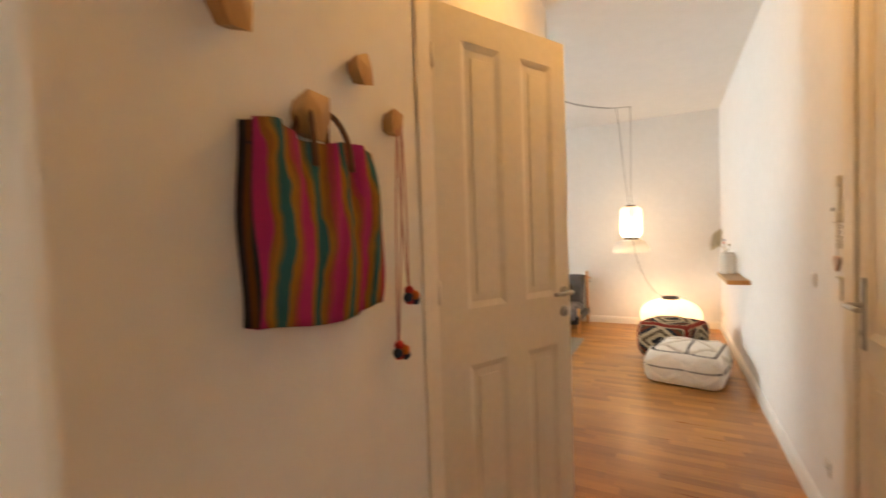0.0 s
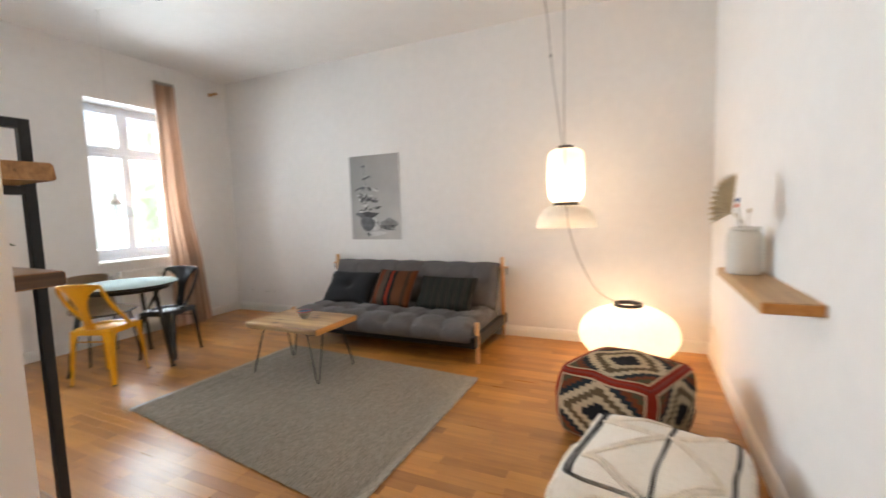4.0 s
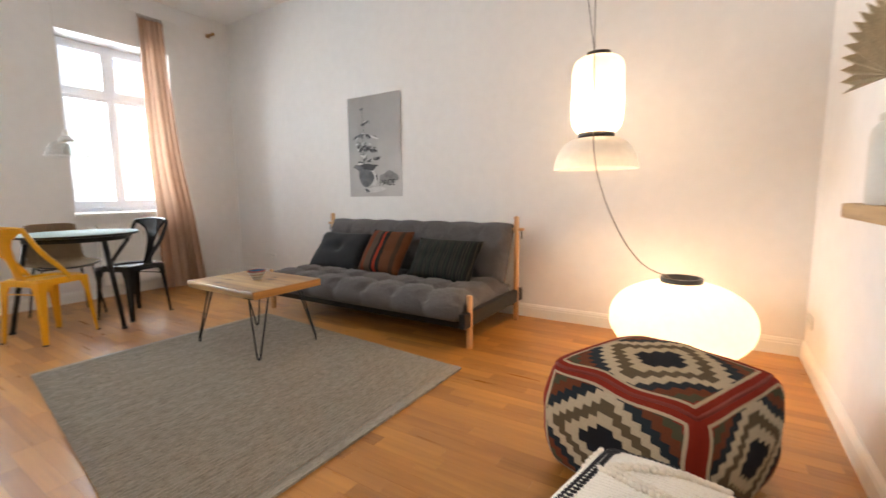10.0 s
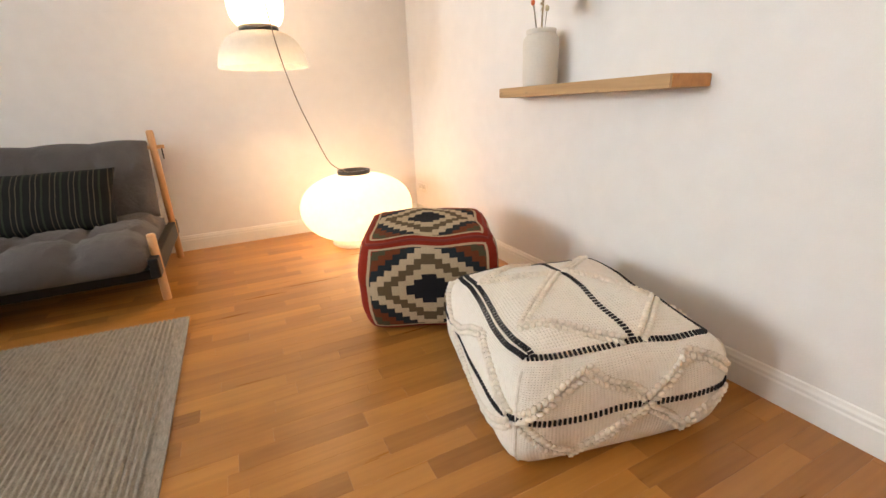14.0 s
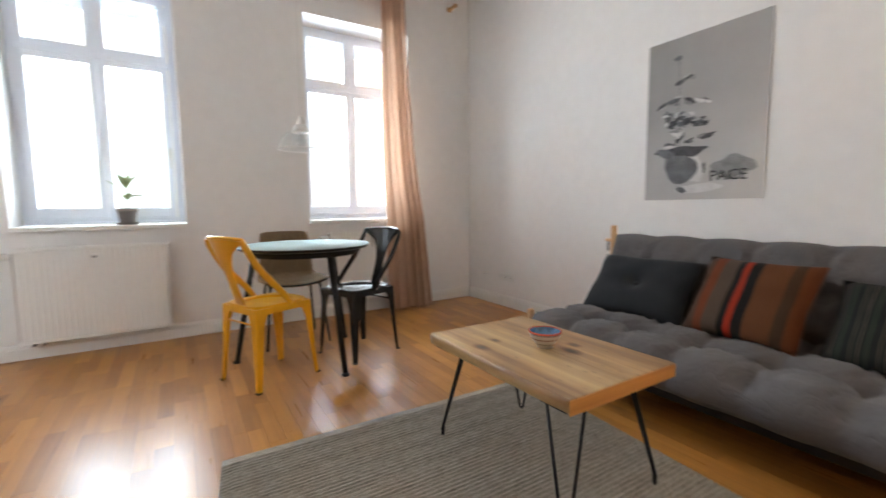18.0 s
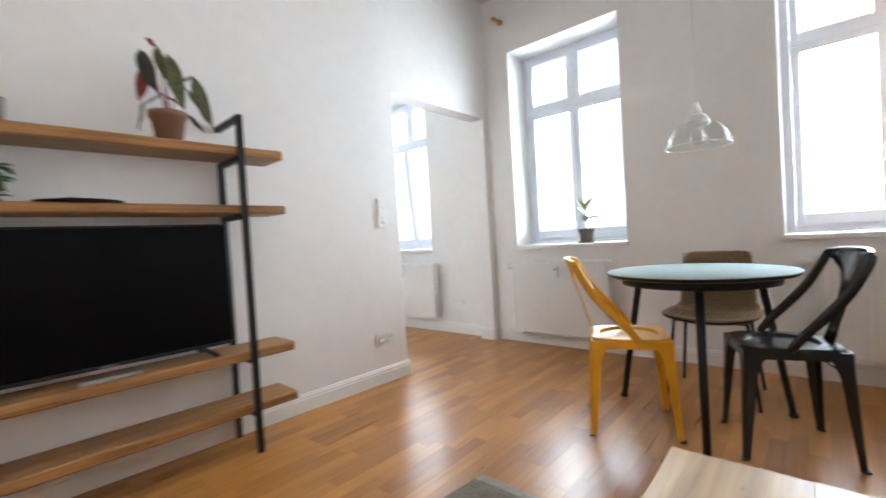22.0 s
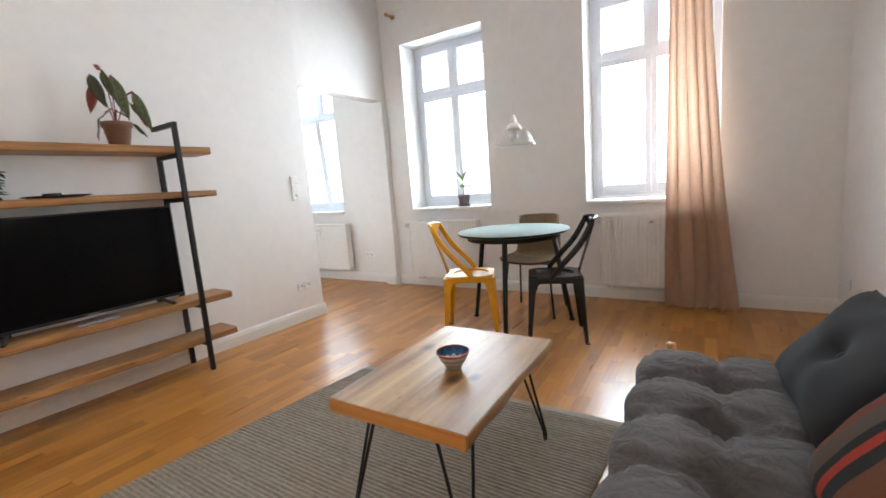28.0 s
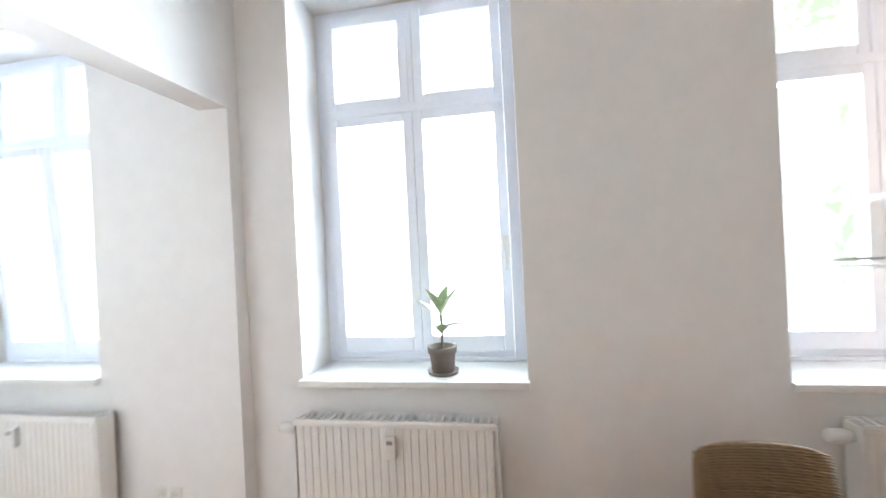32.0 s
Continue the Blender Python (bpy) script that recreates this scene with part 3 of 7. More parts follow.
for run in [(XR, 2.065, XR, YB), (XR, YB, XW, YB), (XW, YB, XW, YT), (XW, YT - TW, XW, KY), (XW + 0.08, YT, XW + 0.08, YT - TW),
            (XW, YT, XW + 0.08, YT), (XT, YT, XH, YT), (XT, YT - TW, XT, YT), (XH, tv_y(XH), XH, 2.14), (XH, 1.19, XH, HALL_END),
            (XR, HALL_END, XR, 0.805), (XH, HALL_END, HD[0] - 0.09, HALL_END)]:
    x0, y0, x1, y1 = run
    if (x0, y0, x1, y1) == (XT, YT, XH, YT):
        baseboard(XT - 0.016, tv_y(XT - 0.016), XH + 0.016, tv_y(XH + 0.016))
    else:
        baseboard(x0, y0, x1, y1)


def window(name, y0, y1, tilt=0.0, label=""):
    """A white casement window of two lights with a transom, set at the back of its opening."""
    w = thing(name, pose(XW - DEEP, (y0 + y1) / 2, 0), label, "window", kind="structure")
    hw, x = (y1 - y0) / 2, 0.0
    fr = 0.050
    part("window_frame", boxes((-0.07, -hw, SILL + 0.03, 0, -hw + fr, HEAD), (-0.07, hw - fr, SILL + 0.03, 0, hw, HEAD),
                               (-0.07, -hw + fr, HEAD - 0.045, 0, hw - fr, HEAD), (-0.07, -hw + fr, SILL + 0.03, 0, hw - fr, SILL + 0.075), bev=0.004), PVC, w)
    z0, z1, zt = SILL + 0.075, HEAD - 0.045, 2.094
    part("transom", boxes((-0.075, -hw + fr, zt - 0.020, 0.022, hw - fr, zt + 0.020), bev=0.006), PVC, w)
    part("mullion", boxes((-0.07, -0.012, zt + 0.016, 0.020, 0.012, z1), bev=0.005), PVC, w)
    for lo, hi, n in ((z0, zt - 0.016, "lower"), (zt + 0.016, z1, "upper")):
        for a, b in ((-hw + fr, -0.0), (0.0, hw - fr)):
            a2, b2 = (a + 0.002, b - (0.013 if n == "upper" else 0.0015)) if a < 0 else (a + (0.013 if n == "upper" else 0.0015), b - 0.002)
            s = 0.046
            sash = part("sash", boxes((-0.055, a2, lo, 0.016, a2 + s, hi), (-0.055, b2 - s, lo, 0.016, b2, hi),
                                      (-0.055, a2 + s, lo, 0.016, b2 - s, lo + s + (0.030 if n == "lower" else 0.0)), (-0.055, a2 + s, hi - s, 0.016, b2 - s, hi), bev=0.005), PVC, w)
            pane = part("pane", boxes((-0.030, a2 + s - 0.006, lo + s - 0.004, -0.014, b2 - s + 0.006, hi - s + 0.004)), GLASS, sash)
            pane.visible_shadow = False
            if tilt and n == "lower":
                piv = Matrix.Translation((-0.02, 0, lo))
                sash.matrix_local = piv @ Matrix.Rotation(radians(tilt), 4, "Y") @ piv.inverted()
    h = part("window_handle", merged(boxes((0.016, hw - 0.085, 1.38, 0.026, hw - 0.055, 1.46), bev=0.003), boxes((0.026, hw - 0.078, 1.41, 0.052, hw - 0.062, 1.43), bev=0.003),
                                     boxes((0.045, hw - 0.079, 1.30, 0.058, hw - 0.061, 1.432), bev=0.005)), WHITE_PLASTIC, w, "white lever handle")
    part("drip_bar", boxes((0.0, -hw + fr, SILL + 0.03, 0.020, hw - fr, SILL + 0.048), bev=0.004), PVC, w)
    sill = fixed(name + "_sill", boxes((XW - DEEP - 0.07, y0 - 0.0, SILL - 0.004, XW + 0.002, y1, SILL + 0.026), (XW + 0.002, y0 - 0.006, SILL - 0.004, XW + 0.035, y1 + 0.006, SILL + 0.026), bev=0.004), GLOSS_WHITE, "white lacquered window sill board", "window sill")
    part("shutter_edge", boxes((-0.110, -hw + fr, HEAD - 0.175, -0.100, hw - fr, HEAD - 0.046)), PVC, w)
    part("outer_sill", boxes((-0.26, -hw, SILL - 0.03, -0.07, hw, SILL + 0.0)), GREY_PLASTIC, w)
    return w


window("window_1", *WINDOWS[0], tilt=4.5, label="white plastic casement window of the kitchen, tilted open")
window("window_2", *WINDOWS[1], label="white four-light casement window with a lever handle")
window("window_3", *WINDOWS[2], label="white four-light casement window beside the curtain")


def radiator(name, y0, y1, z0, z1, label, knob=-1):
    r = thing(name, pose(XW, (y0 + y1) / 2, 0), label, "radiator", "radiators under the windows")
    h = (y1 - y0) / 2
    fx = 0.125
    # ribbed front plate
    bm = bmesh.new()
    n = int(round((y1 - y0) / 0.0335))
    prof = []
    for i in range(n):
        c0 = -h + 0.012 + (2 * h - 0.024) * i / n
        p = (2 * h - 0.024) / n
        prof += [(c0, 0), (c0 + p * 0.28, 0), (c0 + p * 0.40, 0.0045), (c0 + p * 0.88, 0.0045)]
    prof.append((h - 0.012, 0))
    top = [bm.verts.new((fx + d - 0.007, y, z1 - 0.022)) for y, d in prof]
    bot = [bm.verts.new((fx + d - 0.007, y, z0 + 0.022)) for y, d in prof]
    for i in range(len(prof) - 1):
        bm.faces.new((bot[i], bot[i + 1], top[i + 1], top[i]))
    box(bm, fx - 0.012, -h, z0, fx - 0.003, h, z0 + 0.022, 0.003)
    box(bm, fx - 0.012, -h, z1 - 0.022, fx - 0.003, h, z1, 0.003)
    box(bm, fx - 0.014, -h + 0.01, z0 + 0.02, fx - 0.009, h - 0.01, z1 - 0.02)
    part("front_plate", bm, GLOSS_WHITE, r)
    part("back_plate", boxes((0.035, -h, z0, 0.047, h, z1), bev=0.003), GLOSS_WHITE, r)
    for s in (-1, 1):
        part("side_cover", boxes((0.036, s * h - 0.004, z0 + 0.03, fx - 0.004, s * h + 0.004, z1 - 0.004), bev=0.002), GLOSS_WHITE, r)
    g = part("top_grille", boxes((0.036, -h, z1 - 0.002, 0.042, h, z1 + 0.006), (fx - 0.012, -h, z1 - 0.002, fx - 0.005, h, z1 + 0.006)), GLOSS_WHITE, r)
    for i in range(26):
        y = -h + 0.015 + (2 * h - 0.03) * (i + 0.5) / 26
        part("grille_bar", boxes((0.042, y - 0.004, z1 - 0.003, fx - 0.012, y + 0.004, z1 + 0.004)), GLOSS_WHITE, g)
    for y in (-h * 0.6, h * 0.6):
        part("wall_bracket", boxes((0, y - 0.015, z0 + 0.08, 0.04, y + 0.015, z1 - 0.06)), GLOSS_WHITE, r)
    part("heat_meter", merged(boxes((fx - 0.001, -0.02, z1 - 0.135, fx + 0.026, 0.022, z1 - 0.045), bev=0.005), boxes((fx + 0.026, -0.012, z1 - 0.075, fx + 0.028, 0.014, z1 - 0.055))), WHITE_PLASTIC, r, "white heat cost meter")
    part("meter_window", boxes((fx + 0.026, -0.011, z1 - 0.072, fx + 0.0295, 0.013, z1 - 0.058)), GREY_PLASTIC, r)
    tv = part("thermostat", lathe([(0, 0), (0.018, 0), (0.018, 0.015), (0.024, 0.02), (0.024, 0.065), (0.019, 0.075), (0, 0.075)], 20,
                                  pose(0.08, knob * (h + 0.008), z1 - 0.045, 90 if knob < 0 else -90)), WHITE_PLASTIC, r, "white thermostat head")
    part("supply_pipe", tube([(0.08, knob * (h - 0.05), z0 + 0.01), (0.08, knob * (h - 0.05), z0 - 0.028), (0.0, knob * (h - 0.05), z0 - 0.030)], 0.008), GLOSS_WHITE, r)
    part("bottom_pipe", tube([(0.08, knob * (h - 0.10), z0 + 0.01), (0.08, knob * (h - 0.10), z0 - 0.028), (0.0, knob * (h - 0.10), z0 - 0.030)], 0.008), GLOSS_WHITE, r)
    return r


radiator("radiator", 1.64, 2.535, 0.15, 0.72, "white ribbed panel radiator under the kitchen window")
radiator("radiator", 3.505, 4.335, 0.122, 0.735, "white ribbed panel radiator under the window with the potted plant")
radiator("radiator", 5.53, 6.33, 0.145, 0.757, "white ribbed panel radiator partly behind the curtain")


def lever(name, parent, m, material=STEEL, label="brushed steel lever handle", plate=False):
    """A door handle; x across the door towards its hinge, y out of the door."""
    if plate:
        body = merged(boxes((-0.018, 0, -0.16, 0.018, 0.007, 0.10), bev=0.004))
    else:
        body = merged(lathe([(0, 0), (0.026, 0), (0.026, 0.007), (0.022, 0.010), (0, 0.010)], 24, pose(0, 0, 0, -90)),
                      lathe([(0, 0), (0.026, 0), (0.026, 0.007), (0.022, 0.010), (0, 0.010)], 24, pose(0, 0, -0.095, -90)))
    rod = tube(smooth_path([(0, 0.008, 0), (0, 0.045, 0), (0.012, 0.056, 0), (0.05, 0.058, 0), (0.125, 0.055, 0)], 5), 0.0095, 12)
    bm = merged(body, rod)
    bm.transform(m)
    h = part(name, bm, material, parent, label)
    kb = boxes((-0.004, 0.0095, -0.112, 0.004, 0.0115, -0.090))
    kb.transform(m)
    part("keyhole", kb, BLACK_PLASTIC, h)
    return h


def panel_door(name, width, height, columns, rows, label, kind="structure", category="door", t=0.042):
    """A panelled leaf; x from the hinge to the free edge, y through its thickness (0 to t), z up."""
    d = thing(name, Matrix(), label, category, kind=kind)
    part("leaf", boxes((0, 0.011, 0, width, t - 0.011, height)), DOOR_CREAM, d)
    xs = [0] + [v for c in columns for v in c] + [width]
    zs = [0] + [v for c in rows for v in c] + [height]
    dims = []
    for y0, y1 in ((0, 0.0115), (t - 0.0115, t)):
        for i in range(0, len(xs), 2):
            dims.append((xs[i], y0, 0, xs[i + 1], y1, height))
        for a, b in columns:
            for i in range(0, len(zs), 2):
                dims.append((a, y0, zs[i], b, y1, zs[i + 1]))
    part("stiles", boxes(*dims), DOOR_CREAM, d)
    for a, b in columns:
        for lo, hi in rows:
            for y0, s in ((0.0, 1), (t, -1)):
                bm = bmesh.new()
                # sloped moulding ring and a raised field
                for k in range(4):
                    o = [(a, lo), (b, lo), (b, hi), (a, hi)]
                    w = 0.026
                    i2 = [(a + w, lo + w), (b - w, lo + w), (b - w, hi - w), (a + w, hi - w)]
                    p, q = o[k], o[(k + 1) % 4]
                    r2, s2 = i2[(k + 1) % 4], i2[k]
                    y_out, y_in = y0 + s * 0.0005, y0 + s * 0.0100
                    vs = [bm.verts.new((p[0], y_out, p[1])), bm.verts.new((q[0], y_out, q[1])), bm.verts.new((r2[0], y_in, r2[1])), bm.verts.new((s2[0], y_in, s2[1]))]
                    bm.faces.new(vs)
                g = 0.055
                if hi - lo > 0.3 and b - a > 0.14:
                    box(bm, a + g, min(y0 + s * 0.006, y0 + s * 0.0112), lo + g, b - g, max(y0 + s * 0.006, y0 + s * 0.0112), hi - g, 0.003)
                part("panel", bm, DOOR_CREAM, d)
    return d


def casing(name, dims, label):
    return fixed(name, boxes(*dims, bev=0.006), DOOR_CREAM, label, "door frame")


# entry door in the shelf wall, closed, its leaf standing just proud of the wall
E0, E1, EH = 0.925, 1.945, 2.43
entry = panel_door("door_1", E1 - E0, EH - 0.01, [(0.115, 0.460), (0.595, 0.940)], [(0.22, 0.945), (1.055, 2.29)], "closed cream panelled entry door with steel handle and door closer", t=0.045)
entry.matrix_world = Matrix.Translation((XR - 0.046, E0, 0.01)) @ Matrix(((0, 1, 0, 0), (1, 0, 0, 0), (0, 0, 1, 0), (0, 0, 0, 1)))
lever("door_handle", entry, Matrix.Translation((0.968, 0.0, 1.165)) @ Matrix(((-1, 0, 0, 0), (0, -1, 0, 0), (0, 0, 1, 0), (0, 0, 0, 1))), plate=True)
part("peephole", lathe([(0, 0), (0.012, 0), (0.012, 0.004), (0.008, 0.006), (0, 0.006)], 20, pose(0.532, 0.0, 1.60, 90)), BLACK_PLASTIC, entry, "small black peephole")
closer = part("door_closer", boxes((0.28, -0.060, 2.350, 0.50, -0.001, 2.412), bev=0.012), STEEL, entry, "grey door closer with folding arm")
part("closer_arm", merged(tube([(0.38, -0.035, 2.418), (0.16, -0.30, 2.420)], 0.008, 8), tube([(0.16, -0.30, 2.428), (0.05, -0.02, 2.430)], 0.007, 8)), STEEL, closer)
casing("door_frame_1", [(XR - 0.058, E1 + 0.004, 0, XR, E1 + 0.115, EH + 0.12), (XR - 0.058, E0 - 0.115, 0, XR, E0 - 0.004, EH + 0.12), (XR - 0.058, E0 - 0.004, EH + 0.006, XR, E1 + 0.004, EH + 0.12)], "cream lacquered frame of the entry door")

# bathroom door, ajar
bath = panel_door("door_2", 0.770, 2.360, [(0.140, 0.352), (0.472, 0.674)], [(0.17, 0.935), (1.165, 2.235)], "cream panelled door standing ajar in the hall")
bath.matrix_world = Matrix.Translation((XH + 0.012, BD[0] + 0.008, 0.008)) @ pose(0, 0, 0, 0, 0, 90 - 27)
lever("door_handle", bath, Matrix.Translation((0.728, 0.0, 1.178)) @ Matrix(((-1, 0, 0, 0), (0, -1, 0, 0), (0, 0, 1, 0), (0, 0, 0, 1))))
lever("door_handle", bath, Matrix.Translation((0.728, 0.042, 1.178)) @ Matrix(((-1, 0, 0, 0), (0, 1, 0, 0), (0, 0, 1, 0), (0, 0, 0, 1))))
for z in (0.3, 1.2, 2.1):
    part("hinge", lathe([(0, 0), (0.008, 0), (0.008, 0.09), (0, 0.09)], 12, pose(-0.004, -0.006, z)), DOOR_CREAM, bath)
part("latch_plate", boxes((0.7695, 0.012, 1.06, 0.7725, 0.030, 1.25)), STEEL, bath)
casing("door_frame_2", [(XH - 0.15, BD[0] - 0.10, 0, XH + 0.015, BD[0] + 0.004, BD[2] + 0.1), (XH - 0.15, BD[1] - 0.004, 0, XH + 0.015, BD[1] + 0.10, BD[2] + 0.1), (XH - 0.15, BD[0] + 0.004, BD[2] - 0.004, XH + 0.015, BD[1] - 0.004, BD[2] + 0.1)], "cream lacquered frame of the ajar hall door")

# bedroom doorway and its open leaf
casing("door_frame_3", [(HD[0] - 0.09, HALL_END - 0.155, 0, HD[0] + 0.006, HALL_END + 0.015, HD[2] + 0.09), (HD[1] - 0.006, HALL_END - 0.155, 0, HD[1] + 0.045, HALL_END + 0.015, HD[2] + 0.09), (HD[0] + 0.006, HALL_END - 0.155, HD[2] - 0.006, HD[1] - 0.006, HALL_END + 0.015, HD[2] + 0.09)], "white lacquered frame of the bedroom doorway")
bed = panel_door("door_3", 0.86, 2.35, [(0.12, 0.40), (0.48, 0.75)], [(0.16, 0.98), (1.12, 2.22)], "white panelled bedroom door standing wide open")
bed.matrix_world = Matrix.Translation((HD[1] - 0.005, HALL_END - 0.165, 0.008)) @ pose(0, 0, 0, 0, 0, -68)
lever("door_handle", bed, Matrix.Translation((0.80, 0.0, 1.10)) @ Matrix(((-1, 0, 0, 0), (0, -1, 0, 0), (0, 0, 1, 0), (0, 0, 0, 1))))

# ---- soft shapes ----


def puffy_box(w, d, h, n=14, e=7.0, bulge=0.0, sag=0.0):
    """A stuffed block standing on z = 0; each side carries its own coordinates from -1 to 1 as a map."""
    bm = bmesh.new()
    uv = bm.loops.layers.uv.new("map")
    sides = [((1, 0, 0), (0, 1, 0), (0, 0, 1)), ((-1, 0, 0), (0, -1, 0), (0, 0, 1)), ((0, 1, 0), (-1, 0, 0), (0, 0, 1)),
             ((0, -1, 0), (1, 0, 0), (0, 0, 1)), ((0, 0, 1), (1, 0, 0), (0, 1, 0)), ((0, 0, -1), (-1, 0, 0), (0, 1, 0))]
    for nrm, ua, va in sides:
        nrm, ua, va = Vector(nrm), Vector(ua), Vector(va)
        g = []
        for i in range(n + 1):
            row = []
            for j in range(n + 1):
                u, v = 2 * i / n - 1, 2 * j / n - 1
                row.append((bm.verts.new(puff_point(nrm + ua * u + va * v, w, d, h, e, bulge, sag)), u, v))
            g.append(row)
        for i in range(n):
            for j in range(n):
                q = [g[i][j], g[i + 1][j], g[i + 1][j + 1], g[i][j + 1]]
                f = bm.faces.new([c[0] for c in q])
                f.smooth = True
                for loop, c in zip(f.loops, q):
                    loop[uv].uv = (c[1], c[2])
    bmesh.ops.remove_doubles(bm, verts=bm.verts, dist=0.0005)
    return bm


def puff_point(p, w, d, h, e, bulge, sag):
    k = (abs(p.x) ** e + abs(p.y) ** e + abs(p.z) ** e) ** (1 / e)
    q = p / k
    b = 1 + bulge * (1 - q.z ** 2)
    z = q.z
    wob = 0.010 * noise.noise(Vector((q.x * 2.2, q.y * 2.2, q.z * 2.2)) + Vector((w * 9, h * 7, 0)))
    if z > 0:
        z -= sag * (1 - max(abs(q.x), abs(q.y)) ** 2) * -1
    return Vector((q.x * w / 2 * b + wob, q.y * d / 2 * b + wob, (z + 1) * h / 2 + wob * (q.z + 1) / 2))


def pillow(w, h, t, n=16, dent=0.0):
    """A scatter cushion in the x-z plane, y through it."""
    bm = bmesh.new()
    for s in (-1, 1):
        g = []
        for i in range(n + 1):
            row = []
            for j in range(n + 1):
                u, v = 2 * i / n - 1, 2 * j / n - 1
                edge = max(0.0, (1 - u ** 4) * (1 - v ** 4)) ** 0.55
                pinch = 1 - 0.07 * (1 - abs(u)) * abs(v) ** 3 - 0.0
                pinch2 = 1 - 0.07 * (1 - abs(v)) * abs(u) ** 3
                wr = 0.012 * noise.noise(Vector((u * 2 + w * 13, v * 2, s)))
                row.append(bm.verts.new((u * w / 2 * pinch2, s * (t / 2 * edge + (wr if edge > 0.1 else 0) - dent * math.exp(-((u * w) ** 2 + (v * h) ** 2) / 0.010)), v * h / 2 * pinch)))
            g.append(row)
        for i in range(n):
            for j in range(n):
                f = bm.faces.new((g[i][j], g[i + 1][j], g[i + 1][j + 1], g[i][j + 1]))
                f.smooth = True
    bmesh.ops.remove_doubles(bm, verts=bm.verts, dist=0.0008)
    return bm


def tufted(length, width, t, nx, ny, per=9, seed=0.0, amp=1.0):
    """A tufted mattress: x along, y across, its underside at z = 0."""
    bm = bmesh.new()
    cols, rows_ = nx * per, ny * per
    top, bot = [], []
    for i in range(cols + 1):
        a, b = [], []
        for j in range(rows_ + 1):
            u, v = i / cols, j / rows_
            cu, cv = abs(math.sin(math.pi * u * nx)), abs(math.sin(math.pi * v * ny))
            puff = 0.45 * (cu ** 0.55) * 1.0 + 0.45 * (cv ** 0.55)
            dim = math.hypot(math.cos(math.pi * u * nx) ** 4, 0) * (math.cos(math.pi * v * ny) ** 4)
            ex = min(u, 1 - u) * length
            ey = min(v, 1 - v) * width
            edge = (1 - max(0, 1 - ex / 0.06) ** 2.2) * (1 - max(0, 1 - ey / 0.06) ** 2.2)
            wr = 0.010 * noise.noise(Vector((u * length * 5 + seed, v * width * 5, seed)))
            wr += 0.007 * noise.noise(Vector((u * length * 17 + seed, v * width * 9, seed)))
            # creases gathered towards the nearest tuft
            du = (u * nx - round(u * nx)) / nx * length
            dv = (v * ny - round(v * ny)) / ny * width
            near = math.hypot(du, dv)
            wr += 0.014 * math.sin(7 * math.atan2(dv, du) + 3 * i + seed) * math.exp(-((near - 0.07) / 0.05) ** 2)
            z = t * (0.60 + 0.40 * edge) - amp * 0.058 * (1 - puff) * edge - amp * 0.052 * math.exp(-(near / 0.055) ** 2) * edge + wr * edge
            out = amp * 0.026 * (cu if ey < 0.03 else 0)
            y = (v - 0.5) * width
            y += math.copysign(out, y) if ey < 0.03 else 0
            x = (u - 0.5) * length
            a.append(bm.verts.new((x, y, z)))
            b.append(bm.verts.new((x, y, t * 0.24 * (1 - edge))))
        top.append(a)
        bot.append(b)
    for i in range(cols):
        for j in range(rows_):
            bm.faces.new((top[i][j], top[i + 1][j], top[i + 1][j + 1], top[i][j + 1])).smooth = True
            bm.faces.new((bot[i][j + 1], bot[i + 1][j + 1], bot[i + 1][j], bot[i][j])).smooth = True
    rim = [(i, 0) for i in range(cols)] + [(cols, j) for j in range(rows_)] + [(i, rows_) for i in range(cols, 0, -1)] + [(0, j) for j in range(rows_, 0, -1)]
    for k in range(len(rim)):
        (a, b), (c, d) = rim[k], rim[(k + 1) % len(rim)]
        bm.faces.new((bot[a][b], bot[c][d], top[c][d], top[a][b])).smooth = True
    return bm


# ---- sofa ----
SX0, SX1 = -2.745, -0.695
sofa = thing("futon_sofa", pose((SX0 + SX1) / 2, 6.58, 0), "grey tufted futon sofa on a black frame with pale wooden posts", "sofa")
L = SX1 - SX0
for s in (-1, 1):
    part("side_rail", boxes((s * L / 2 - 0.022, -0.49, 0.150, s * L / 2 + 0.022, 0.47, 0.250), bev=0.008), BLACK_STEEL, sofa, "black painted side rail")
    part("front_post", lathe([(0, 0), (0.019, 0), (0.021, 0.004), (0.021, 0.350), (0.016, 0.358), (0, 0.358)], 20, pose(s * (L / 2 + 0.005), -0.395, 0)), BEECH, sofa, "pale turned wooden post")
    part("back_post", lathe([(0, 0), (0.021, 0), (0.021, 0.828), (0.016, 0.838), (0, 0.838)], 20, pose(s * (L / 2 + 0.005), 0.375, 0)), BEECH, sofa, "pale turned wooden post")
    peg = part("peg", tube([(s * (L / 2 - 0.06), 0.375, 0.735), (s * (L / 2 + 0.065), 0.375, 0.735)], 0.012), BEECH, sofa)
    part("strap", boxes((s * (L / 2 + 0.045), 0.369, 0.66, s * (L / 2 + 0.051), 0.381, 0.74)), INK, peg)
part("front_rail", boxes((-L / 2, -0.375, 0.112, L / 2, -0.335, 0.165), bev=0.006), BLACK_STEEL, sofa)
part("rear_rail", boxes((-L / 2, 0.40, 0.105, L / 2, 0.44, 0.172), bev=0.006), BLACK_STEEL, sofa)
for i in range(9):
    y = -0.33 + 0.082 * i
    part("slat", boxes((-L / 2 + 0.025, y - 0.03, 0.155, L / 2 - 0.025, y + 0.03, 0.174)), BLACK_STEEL, sofa)
backm = pose(0, 0.365, 0.315, 69)
